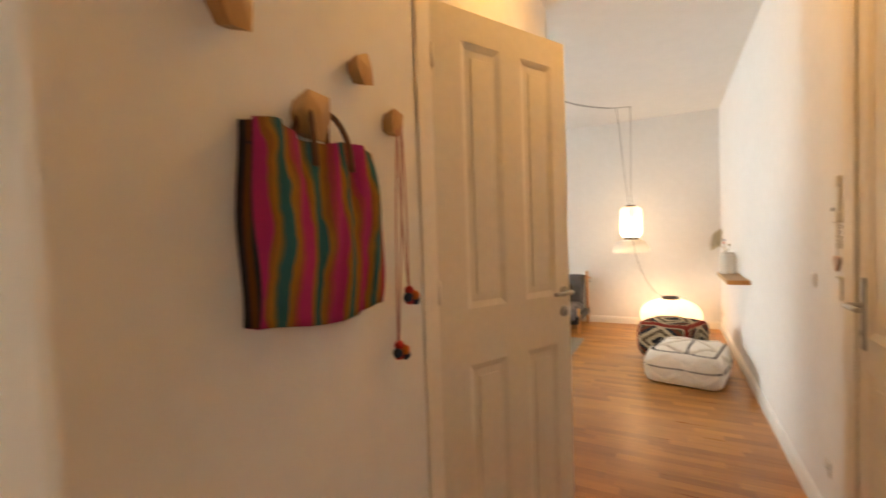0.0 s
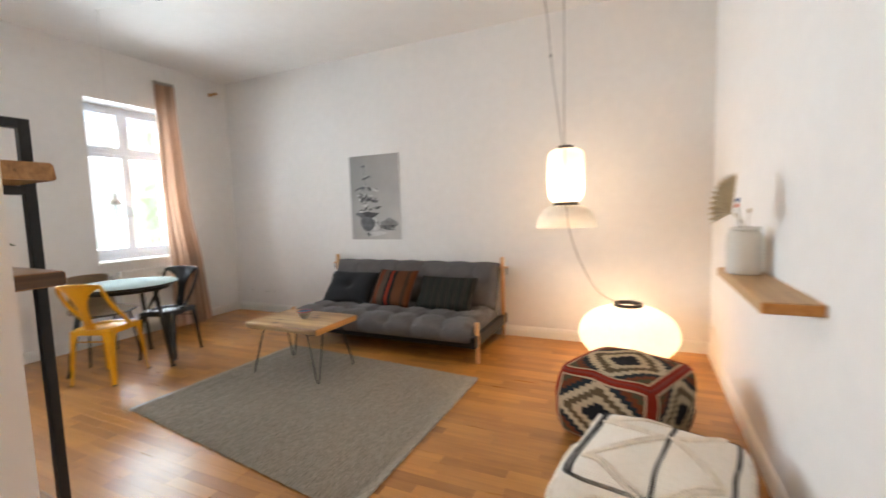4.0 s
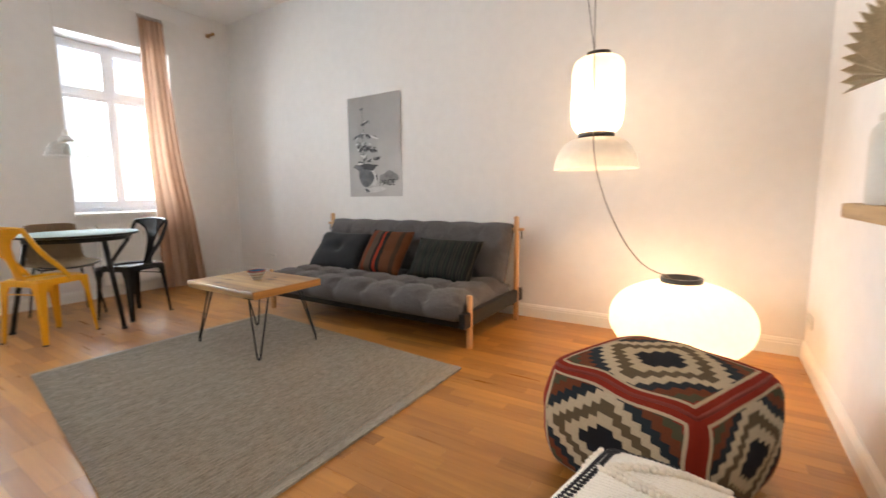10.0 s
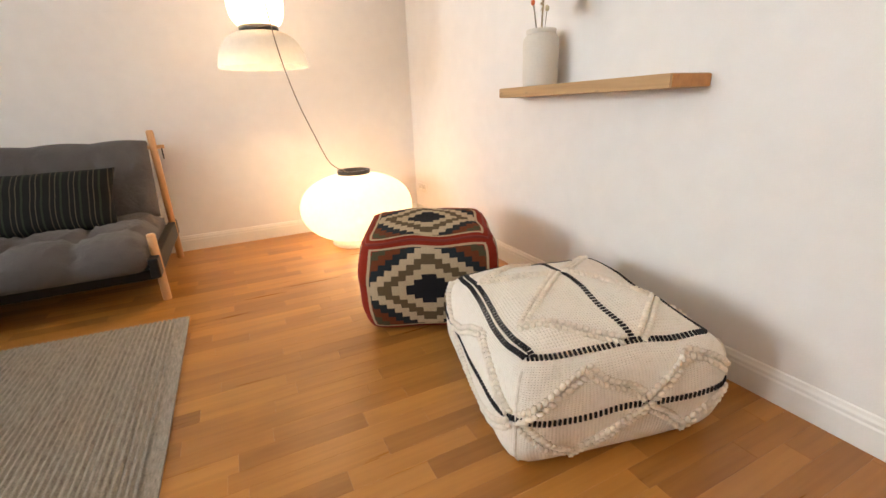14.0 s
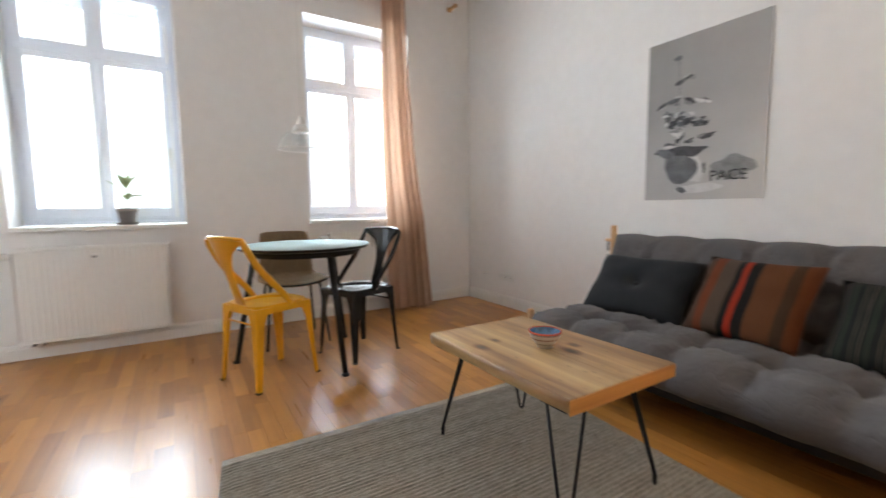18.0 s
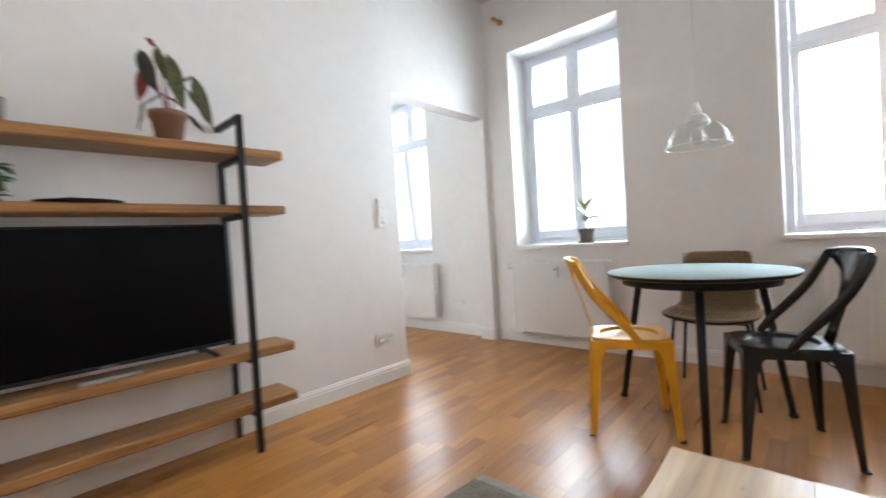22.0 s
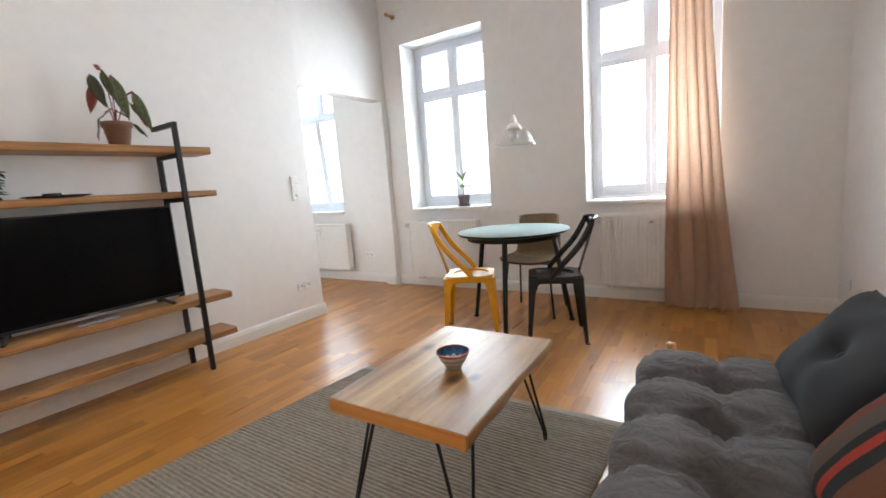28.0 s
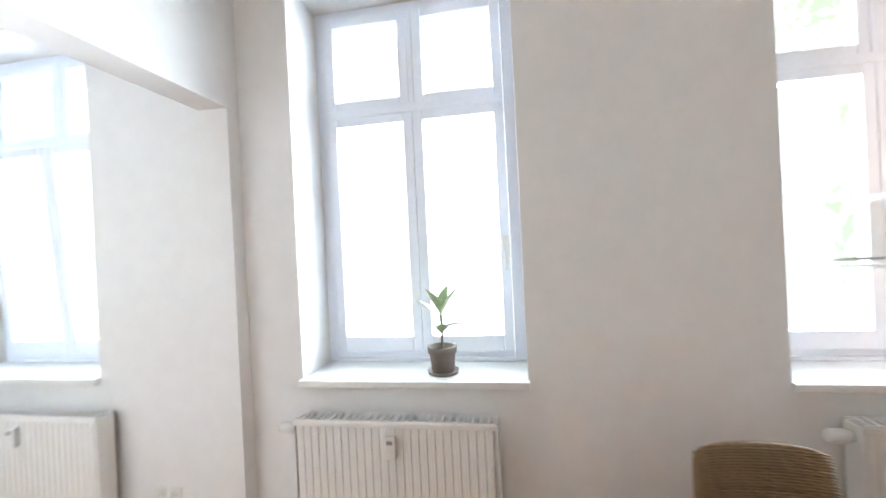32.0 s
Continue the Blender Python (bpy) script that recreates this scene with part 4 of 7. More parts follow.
for i in range(5):
    bm = boxes((-L / 2 + 0.16, 0.01 + 0.085 * i, -0.028, L / 2 - 0.16, 0.065 + 0.085 * i, -0.008))
    bm.transform(backm)
    part("back_slat", bm, BLACK_STEEL, sofa)
part("seat_mattress", tufted(L - 0.05, 0.80, 0.200, 7, 3, 14, 1.0), FUTON, sofa, "grey cotton seat mattress with tufts").location = (0, -0.085, 0.176)
bm = tufted(L - 0.05, 0.47, 0.130, 7, 2, 13, 4.0, 0.45)
bm.transform(pose(0, 0.350, 0.530, 68))
part("back_mattress", bm, FUTON, sofa, "grey cotton back mattress with tufts")


def scatter(name, x, y, z, w, h, t, lean, turn, material, label, button=False):
    c = thing(name, pose(x, y, z) @ pose(0, 0, 0, 0, 0, turn) @ pose(0, 0, 0, lean), label, "cushion", "cushions on the sofa")
    part("cover", pillow(w, h, t, 26, 0.038) if button else pillow(w, h, t), material, c)
    if button:
        part("button", lathe([(0, 0), (0.016, 0.0), (0.013, 0.008), (0, 0.010)], 16, pose(0, -t / 2 + 0.040, 0, 90)), CHARCOAL, c)
    return c


KILIM_STRIPE = stripes("kilim_cushion_cloth", 0, 0.50, [(0.0, (0.060, 0.030, 0.017)), (0.13, (0.125, 0.032, 0.014)), (0.22, (0.070, 0.048, 0.034)), (0.36, (0.014, 0.012, 0.011)), (0.42, (0.270, 0.026, 0.012)), (0.48, (0.014, 0.012, 0.011)), (0.57, (0.098, 0.036, 0.015)), (0.80, (0.050, 0.027, 0.016)), (0.88, (0.110, 0.036, 0.014))], start=-0.25)
DARK_STRIPE = stripes("dark_striped_cloth", 0, 0.082, [(0.0, (0.013, 0.013, 0.013)), (0.34, (0.065, 0.055, 0.038)), (0.40, (0.013, 0.013, 0.013)), (0.62, (0.085, 0.072, 0.05)), (0.67, (0.013, 0.013, 0.013)), (0.88, (0.028, 0.036, 0.024))])
scatter("cushion", -2.37, 6.680, 0.497, 0.61, 0.41, 0.14, -40, 3, CHARCOAL, "charcoal grey cushion with a centre button", True)
scatter("cushion", -1.79, 6.650, 0.525, 0.49, 0.43, 0.13, -35, -4, KILIM_STRIPE, "rust and brown striped kilim cushion")
scatter("cushion", -1.19, 6.660, 0.495, 0.62, 0.38, 0.14, -36, -2, DARK_STRIPE, "dark cushion with thin pale stripes")

# ---- coffee table ----
table = thing("coffee_table", pose(-2.01, 5.525, 0.012), "low pine coffee table with black hairpin legs on the rug", "table")
TX, TY, TZ = 0.37, 0.255, 0.440
bm = bmesh.new()
for k in (-1, 1):
    # each plank keeps its uneven outer edge
    rings = []
    for i in range(41):
        x = -TX + 2 * TX * i / 40
        n0, n1_ = (noise.noise(Vector((x * 6, k * 3.1 + q, 0.4))) for q in (0, 9))
        out = TY + 0.004 * n0
        ring = [(0.0006, TZ), (out - 0.004 + 0.002 * n1_, TZ), (out, TZ - 0.003), (out + 0.001 + 0.002 * n1_, TZ - 0.022), (out - 0.004 + 0.008 * n0, TZ - 0.040), (out - 0.014 + 0.012 * n1_, TZ - 0.048), (0.0006, TZ - 0.048)]
        rings.append([bm.verts.new((x, k * y, z)) for y, z in ring])
    for r0, r1 in zip(rings, rings[1:]):
        for j in range(7):
            bm.faces.new((r0[j], r0[(j + 1) % 7], r1[(j + 1) % 7], r1[j])).smooth = 1 < j < 4
    bm.faces.new(rings[0])
    bm.faces.new(rings[-1])
bmesh.ops.recalc_face_normals(bm, faces=bm.faces)
part("tabletop", bm, TABLE_WOOD, table, "knotty pine top of two planks")
part("end_grain", boxes((TX - 0.001, -TY + 0.002, TZ - 0.046, TX + 0.0025, TY - 0.002, TZ - 0.002), bev=0.001), END_GRAIN, table, "orange sawn end grain")


def hairpin(x, y, sx, sy):
    h = TZ - 0.048
    foot = Vector((x + sx * 0.035, y + sy * 0.035, 0.006))
    a, b = Vector((x - sx * 0.075, y + sy * 0.01, h)), Vector((x + sx * 0.01, y - sy * 0.075, h))
    pts = [a]
    side = (a - b).normalized() * 0.012
    pts += [foot + side + Vector((0, 0, 0.035)), foot + side * 0.6 + Vector((0, 0, 0.008)), foot, foot - side * 0.6 + Vector((0, 0, 0.008)), foot - side + Vector((0, 0, 0.035)), b]
    bm = tube(pts, 0.0055, 8)
    return merged(bm, boxes((x - 0.055, y - 0.055, h - 0.004, x + 0.045, y + 0.045, h)))


for sx in (-1, 1):
    for sy in (-1, 1):
        part("hairpin_leg", hairpin(sx * (TX - 0.07), sy * (TY - 0.07), sx, sy), BLACK_STEEL, table)

# ---- rug ----
rug = thing("rug", pose(0, 0, 0), "grey ribbed flat-woven wool rug", "rug")
R = [Vector((-0.565, 4.225, 0)), Vector((-2.655, 4.495, 0)), Vector((-2.62, 6.02, 0)), Vector((-0.567, 5.865, 0))]
RUG, rnt, rb = nodes_of("grey_rug_wool", 0.95, spec=0.1)
rb.inputs["Sheen Weight"].default_value, rb.inputs["Sheen Roughness"].default_value = 0.30, 0.45
rtc, rn1, rn2 = node(rnt, "TexCoord"), node(rnt, "TexNoise"), node(rnt, "TexNoise")
rmp = node(rnt, "Mapping")
rmp.inputs["Scale"].default_value = (6, 1, 1)
rnt.links.new(rtc.outputs["Object"], rmp.inputs[0])
rn1.inputs["Scale"].default_value, rn2.inputs["Scale"].default_value = 30, 190
rnt.links.new(rmp.outputs[0], rn1.inputs["Vector"])
rnt.links.new(rtc.outputs["Object"], rn2.inputs["Vector"])
rf = math_node(rnt, "ADD", math_node(rnt, "MULTIPLY", rn1.outputs["Fac"], 0.6), math_node(rnt, "MULTIPLY", rn2.outputs["Fac"], 0.4))
rnt.links.new(ramp(rnt, rf, [(0.30, (0.195, 0.172, 0.142)), (0.70, (0.405, 0.362, 0.302))]), rb.inputs["Base Color"])
bumped(rnt, rb, rn2.outputs["Fac"], 0.6, 0.003)
bm = bmesh.new()
NR, NA = 108, 34
grid = []
for i in range(NR * 4 + 1):
    v = 0.022 + 0.956 * i / (NR * 4)
    row = []
    for j in range(NA + 1):
        u = j / NA
        p = R[0].lerp(R[3], u).lerp(R[1].lerp(R[2], u), v)
        z = (0.0045 if 0 < j < NA else 0.0) + 0.0125 * abs(math.sin(math.pi * v * NR)) ** 0.6 + 0.0008 * noise.noise(p * 9)
        row.append(bm.verts.new((p.x, p.y, z)))
    grid.append(row)
for i in range(len(grid) - 1):
    for j in range(NA):
        bm.faces.new((grid[i][j], grid[i][j + 1], grid[i + 1][j + 1], grid[i + 1][j])).smooth = True
part("woven_field", bm, RUG, rug)
ctr = sum(R, Vector()) / 4
for k in (1, 3):
    a, b = R[k], R[(k + 1) % 4]
    ai, bi = a.lerp(R[(k + 3) % 4], 0.024), b.lerp(R[(k + 2) % 4], 0.024)
    bm = bmesh.new()
    lo = [bm.verts.new((p.x, p.y, 0.0)) for p in (a, b, bi, ai)]
    hi = [bm.verts.new((p.x, p.y, z)) for p, z in ((a, 0.010), (b, 0.010), (bi, 0.0125), (ai, 0.0125))]
    bm.faces.new(lo[::-1])
    bm.faces.new(hi)
    for i in range(4):
        bm.faces.new((lo[i], lo[(i + 1) % 4], hi[(i + 1) % 4], hi[i]))
    part("border", bm, RUG, rug)

# ---- bowl and stone on the coffee table ----
BOWL, bnt, bb = nodes_of("painted_ceramic", 0.25)
bsep = node(bnt, "SeparateXYZ")
btc = node(bnt, "TexCoord")
bnt.links.new(btc.outputs["Object"], bsep.inputs[0])
brad = math_node(bnt, "SQRT", math_node(bnt, "ADD", math_node(bnt, "POWER", bsep.outputs[0], 2.0), math_node(bnt, "POWER", bsep.outputs[1], 2.0)))
bang = math_node(bnt, "ARCTAN2", bsep.outputs[1], bsep.outputs[0])
bpet = math_node(bnt, "MULTIPLY", math_node(bnt, "SINE", math_node(bnt, "MULTIPLY", bang, 10.0)), 0.004)
bcol = ramp(bnt, math_node(bnt, "MULTIPLY", math_node(bnt, "ADD", brad, bpet), 14.0), [(0.0, (0.04, 0.11, 0.20)), (0.30, (0.42, 0.48, 0.52)), (0.38, (0.04, 0.13, 0.25)), (0.56, (0.40, 0.46, 0.50)), (0.64, (0.045, 0.14, 0.27)), (0.82, (0.03, 0.09, 0.18))], True)
bnt.links.new(bcol, bb.inputs["Base Color"])
BOWL_OUT, ont, ob_ = nodes_of("banded_ceramic", 0.3)
osep = node(ont, "SeparateXYZ")
ont.links.new(node(ont, "TexCoord").outputs["Object"], osep.inputs[0])
ocol = ramp(ont, math_node(ont, "MULTIPLY", osep.outputs[2], 14.5), [(0.0, (0.42, 0.38, 0.33)), (0.22, (0.20, 0.17, 0.15)), (0.30, (0.46, 0.42, 0.36)), (0.52, (0.22, 0.10, 0.07)), (0.60, (0.48, 0.44, 0.38)), (0.80, (0.16, 0.15, 0.16))], True)
ont.links.new(ocol, ob_.inputs["Base Color"])
bowl = thing("ceramic_bowl", pose(-1.995, 5.538, 0.4525) @ Matrix.Diagonal((0.88, 0.88, 0.95, 1)), "small painted ceramic bowl in red, white and blue", "bowl")
part("body", lathe([(0, 0.0), (0.032, 0.0), (0.033, 0.010), (0.045, 0.022), (0.060, 0.044), (0.067, 0.062), (0.0665, 0.064), (0.0560, 0.0445), (0.0400, 0.0235), (0.0, 0.0115)], 40), BOWL_OUT, bowl)
part("glaze", lathe([(0.0655, 0.0655), (0.057, 0.047), (0.041, 0.026), (0.024, 0.016), (0, 0.0145)], 40), BOWL, bowl, "blue and white glazed inside")
part("rim", lathe([(0.0685, 0.061), (0.0690, 0.067), (0.0650, 0.0675), (0.0645, 0.063), (0.0685, 0.061)], 40), mat("red_glaze", (0.42, 0.06, 0.025), 0.25), bowl, "red painted rim")

# ---- poufs ----
KILIM, knt, kb = nodes_of("kilim_wool", 0.95, spec=0.1)
kuv = node(knt, "UVMap")
ksep = node(knt, "SeparateXYZ")
knt.links.new(kuv.outputs[0], ksep.inputs[0])
ku, kv = math_node(knt, "ABSOLUTE", ksep.outputs[0]), math_node(knt, "ABSOLUTE", ksep.outputs[1])
steps = math_node(knt, "ADD", math_node(knt, "FLOOR", math_node(knt, "MULTIPLY", ku, 10.0)), math_node(knt, "FLOOR", math_node(knt, "MULTIPLY", kv, 10.0)))
inner = ramp(knt, math_node(knt, "MULTIPLY", steps, 1 / 20.0), [(0.0, (0.018, 0.018, 0.022)), (0.14, (0.46, 0.37, 0.25)), (0.24, (0.115, 0.085, 0.05)), (0.34, (0.48, 0.39, 0.27)), (0.44, (0.022, 0.028, 0.034)), (0.54, (0.15, 0.045, 0.022)), (0.64, (0.075, 0.068, 0.04)), (0.74, (0.26, 0.03, 0.02))], True)
far = math_node(knt, "MAXIMUM", ku, kv)
edge = ramp(knt, far, [(0.0, (0, 0, 0)), (0.82, (1, 1, 1))], True)
band = ramp(knt, far, [(0.0, (0.46, 0.37, 0.25)), (0.865, (0.235, 0.026, 0.016))], True)
kmix = node(knt, "MixRGB")
knt.links.new(edge, kmix.inputs[0])
knt.links.new(inner, kmix.inputs[1])
knt.links.new(band, kmix.inputs[2])
ktc, kn = node(knt, "TexCoord"), node(knt, "TexNoise")
kn.inputs["Scale"].default_value = 520
knt.links.new(ktc.outputs["Object"], kn.inputs["Vector"])
khs = node(knt, "HueSaturation")
knt.links.new(kmix.outputs[0], khs.inputs["Color"])
knt.links.new(math_node(knt, "ADD", math_node(knt, "MULTIPLY", kn.outputs["Fac"], 0.9), 0.55), khs.inputs["Value"])
knt.links.new(khs.outputs[0], kb.inputs["Base Color"])
bumped(knt, kb, kn.outputs["Fac"], 0.7, 0.003)
PIPING = mat("rust_piping", (0.20, 0.03, 0.02), 0.9)
kp = thing("kilim_pouf", pose(0.500, 5.430, 0, 0, 0, -24), "square pouf in red, black and cream kilim cloth", "pouf", "poufs by the wall")
part("cover", puffy_box(0.555, 0.57, 0.415, 18, 8.0, 0.085, 0.05), KILIM, kp)
for a, b in (((-1, -1), (1, -1)), ((1, -1), (1, 1)), ((1, 1), (-1, 1)), ((-1, 1), (-1, -1))):
    pts = [puff_point(Vector((a[0] + (b[0] - a[0]) * i / 14, a[1] + (b[1] - a[1]) * i / 14, 1.0)), 0.555, 0.57, 0.415, 8.0, 0.085, 0.05) for i in range(15)]
    part("piping", tube(pts, 0.006, 8), PIPING, kp)

WPW, WPD, WPH, WPE, WPB, WPS = 0.605, 0.660, 0.305, 9.0, 0.095, 0.34
wp = thing("wool_pouf", pose(0.63, 4.645, 0, 0, 0, -12.5), "cream woven wool pouf with black stitching and tufted zigzags", "pouf", "poufs by the wall")
part("cover", puffy_box(WPW, WPD, WPH, 18, WPE, WPB, WPS), CREAM, wp)


def on_pouf(side, u, v):
    p = {"top": Vector((u, v, 1)), "front": Vector((u, -1, v)), "left": Vector((-1, -u, v)), "right": Vector((1, u, v)), "back": Vector((-u, 1, v))}[side]
    q = puff_point(p, WPW, WPD, WPH, WPE, WPB, WPS)
    nn = {"top": Vector((0, 0, 1)), "front": Vector((0, -1, 0)), "left": Vector((-1, 0, 0)), "right": Vector((1, 0, 0)), "back": Vector((0, 1, 0))}[side]
    ta, tb = Vector((nn.y, nn.z, nn.x)) * 0.02, Vector((nn.z, nn.x, nn.y)) * 0.02
    size = (WPW, WPD, WPH, WPE, WPB, WPS)
    n = (puff_point(p + ta, *size) - puff_point(p - ta, *size)).cross(puff_point(p + tb, *size) - puff_point(p - tb, *size)).normalized()
    return q, n if n.dot(nn) > 0 else -n


def stitches(side, a, b, wide=0.016, gap=0.0132):
    """A line of short dark bars across the run."""
    bm = bmesh.new()
    qa, qb = on_pouf(side, *a)[0], on_pouf(side, *b)[0]
    n = max(4, int((qb - qa).length * 1.05 / gap))
    for i in range(n):
        t = (i + 0.5) / n
        u, v = a[0] + (b[0] - a[0]) * t, a[1] + (b[1] - a[1]) * t
        q, nr = on_pouf(side, u, v)
        q2 = on_pouf(side, u + (b[0] - a[0]) * 0.01, v + (b[1] - a[1]) * 0.01)[0]
        run = (q2 - q).normalized()
        across = nr.cross(run)
        m = Matrix((run, across, nr)).transposed().to_4x4()
        m.translation = q
        box(bm, -gap * 0.24, -wide / 2, -0.004, gap * 0.24, wide / 2, 0.0035, 0, m)
    return bm


def braid(side, pts, seed):
    """Knotted tufts along a zigzag."""
    rnd = random.Random(seed)
    bm = bmesh.new()
    for a, b in zip(pts, pts[1:]):
        qa, qb = on_pouf(side, *a)[0], on_pouf(side, *b)[0]
        n = max(3, int((qb - qa).length / 0.0152))
        for i in range(n):
            t = i / n
            for k in (-1, 1):
                u, v = a[0] + (b[0] - a[0]) * t, a[1] + (b[1] - a[1]) * t
                q, nr = on_pouf(side, u, v)
                run = (qb - qa).normalized()
                across = nr.cross(run).normalized()
                m = Matrix((run, across, run.cross(across))).transposed().to_4x4()
                m.translation = q + across * k * 0.0092 + run * 0.004 * k + nr * 0.0035
                r = bmesh.ops.create_icosphere(bm, subdivisions=1, radius=0.0104)
                bmesh.ops.transform(bm, matrix=m @ Matrix.Rotation(k * radians(rnd.uniform(24, 44)), 4, "Z") @ Matrix.Diagonal((rnd.uniform(1.0, 1.35), rnd.uniform(0.7, 0.9), rnd.uniform(0.75, 0.95), 1)), verts=r["verts"])
    for f in bm.faces:
        f.smooth = True
    return bm


for side, a, b in (("top", (-0.93, -0.93), (-0.93, 0.93)), ("top", (-0.84, -0.93), (-0.84, 0.93)), ("top", (-0.93, -0.93), (0.93, -0.93)), ("top", (0.12, -0.93), (0.12, 0.93)),
                   ("top", (0.93, -0.93), (0.93, 0.93)), ("top", (-0.93, 0.93), (0.93, 0.93)), ("front", (-1, 0.12), (1, 0.12)), ("left", (-1, 0.12), (1, 0.12)), ("right", (-1, 0.12), (1, 0.12)), ("back", (-1, 0.12), (1, 0.12))):
    part("stitch_line", stitches(side, a, b), INK, wp, "black whipped stitching")
knots = []
for k, (side, pts) in enumerate([("top", [(0.02, 0.92), (-0.78, 0.46), (0.05, 0.28), (-0.72, -0.50), (0.06, -0.93)]), ("top", [(0.18, 0.30), (0.80, -0.34), (0.18, -0.93)]), ("top", [(0.20, 0.38), (0.75, 0.80)]),
                                 ("front", [(-0.95, 0.19), (-0.38, 0.86), (0.15, 0.19), (0.56, 0.86), (0.97, 0.35)]), ("front", [(-0.95, 0.05), (-0.5, -0.72), (0.15, 0.05), (0.52, -0.55), (0.95, 0.05)]),
                                 ("left", [(-0.9, 0.86), (-0.45, 0.19), (0.25, 0.86), (0.95, 0.19)]), ("left", [(-0.45, 0.05), (0.3, -0.72), (0.95, 0.05)]),
                                 ("right", [(-0.9, 0.19), (-0.4, 0.86), (0.1, 0.19), (0.6, 0.86)])]):
    knots.append(braid(side, pts, k))
tagged(part("tufted_zigzag", merged(*knots), TUFT, wp, smooth=True), label="raised knotted wool zigzags", kind="stuff")

for sx in (-1, 1):
    for sy in (-1, 1):
        part("corner_seam", tube([puff_point(Vector((sx, sy, -0.9 + 1.8 * i / 12)), WPW, WPD, WPH, WPE, WPB, WPS) for i in range(13)], 0.0035, 6), CREAM, wp)

# ---- dining corner ----


def metal_chair(m, material, label):
    """A pressed sheet-metal chair; it faces +y."""
    c = thing("metal_chair", m, label, "chair", "metal chairs at the round table")
    W, D, H = 0.163, 0.175, 0.455
    # seat plate with clipped corners and a rolled skirt
    out = [(-W, -D + 0.05), (-W + 0.05, -D), (W - 0.05, -D), (W, -D + 0.05), (W, D - 0.05), (W - 0.05, D), (-W + 0.05, D), (-W, D - 0.05)]
    bm = bmesh.new()
    inn = [(0.135 * math.cos(2 * math.pi * k / 32), 0.005 + 0.135 * math.sin(2 * math.pi * k / 32)) for k in range(32)]
    top_i = [bm.verts.new((x, y, H)) for x, y in inn]
    ring2 = [bm.verts.new((x * 0.93, y * 0.93, H - 0.013)) for x, y in inn]
    cen = bm.verts.new((0, 0.005, H - 0.020))
    sq = []
    for x, y in inn:
        a = math.atan2(y, x)
        best = None
        for k in range(8):
            (x0, y0), (x1, y1) = out[k], out[(k + 1) % 8]
            dx, dy = math.cos(a), math.sin(a)
            den = dx * (y1 - y0) - dy * (x1 - x0)
            if abs(den) < 1e-9:
                continue
            t = (x0 * (y1 - y0) - y0 * (x1 - x0)) / den
            s = (x0 * dy - y0 * dx) / den
            if t > 0 and -1e-6 <= s <= 1 + 1e-6:
                best = (dx * t, dy * t)
        sq.append(best)
    top_o = [bm.verts.new((x * 0.985, y * 0.985, H + 0.001)) for x, y in sq]
    edge = [bm.verts.new((x, y, H - 0.010)) for x, y in sq]
    low = [bm.verts.new((x * 1.005, y * 1.005, H - 0.045)) for x, y in sq]
    n = 32
    for i in range(n):
        j = (i + 1) % n
        for a, b in ((top_o, top_i), (top_i, ring2), (edge, top_o), (low, edge)):
            bm.faces.new((a[i], a[j], b[j], b[i]))
        bm.faces.new((ring2[i], ring2[j], cen))
    part("seat", bm, material, c)
    # tapered folded legs
    for sx in (-1, 1):
        for sy in (-1, 1):
            bm = bmesh.new()
            secs = []
            for t, wd in ((0, 0.105), (0.10, 0.066), (0.22, 0.048), (0.6, 0.035), (1, 0.024)):
                z = (H - 0.012) * (1 - t) + 0.002
                flare = 0.020 * t ** 1.3
                cx, cy = sx * (W + 0.003 + flare), sy * (D + 0.003 + flare)
                k = 0.0025
                o = [(cx, cy - sy * wd), (cx, cy - sy * 0.008), (cx - sx * 0.008, cy), (cx - sx * wd, cy), (cx - sx * wd, cy - sy * k * 3), (cx - sx * 0.014, cy - sy * 0.012), (cx - sx * 0.012, cy - sy * 0.014), (cx - sx * k * 3, cy - sy * wd)]
                secs.append([bm.verts.new((x, y, z)) for x, y in o])
            for a, b in zip(secs, secs[1:]):
                for i in range(8):
                    bm.faces.new((a[i], a[(i + 1) % 8], b[(i + 1) % 8], b[i]))
            bm.faces.new(secs[0])
            bm.faces.new(secs[-1][::-1])
            leg = part("leg", bm, material, c)
            cx, cy = sx * (W + 0.017), sy * (D + 0.017)
            part("foot", boxes((cx - 0.012, cy - 0.012, 0, cx + 0.012, cy + 0.012, 0.008)), BLACK_PLASTIC, leg)
    # back: a waisted splat and two arms that run forward to the seat's sides
    def back_at(t):
        return Vector((0, -D + 0.01 - 0.115 * t ** 1.1, H + 0.375 * t))
    bm = bmesh.new()
    secs = []
    for t, w in ((0, 0.045), (0.2, 0.036), (0.45, 0.038), (0.65, 0.055), (0.8, 0.085), (0.90, 0.130), (0.96, 0.165), (1.0, 0.172)):
        p = back_at(t)
        row = []
        for k in range(7):
            u = k / 3 - 1
            bend = 0.05 * (u * w / 0.17) ** 2
            row.append((u * w, p.y + bend, p.z - 0.012 * abs(u) ** 3 * t))
        secs.append([bm.verts.new((x, y - 0.003, z)) for x, y, z in row] + [bm.verts.new((x, y + 0.003, z)) for x, y, z in row[::-1]])
    for a, b in zip(secs, secs[1:]):
        for i in range(14):
            bm.faces.new((a[i], a[(i + 1) % 14], b[(i + 1) % 14], b[i])).smooth = True
    bm.faces.new(secs[0])
    bm.faces.new(secs[-1][::-1])
    part("back_splat", bm, material, c)
    top = back_at(1.0)
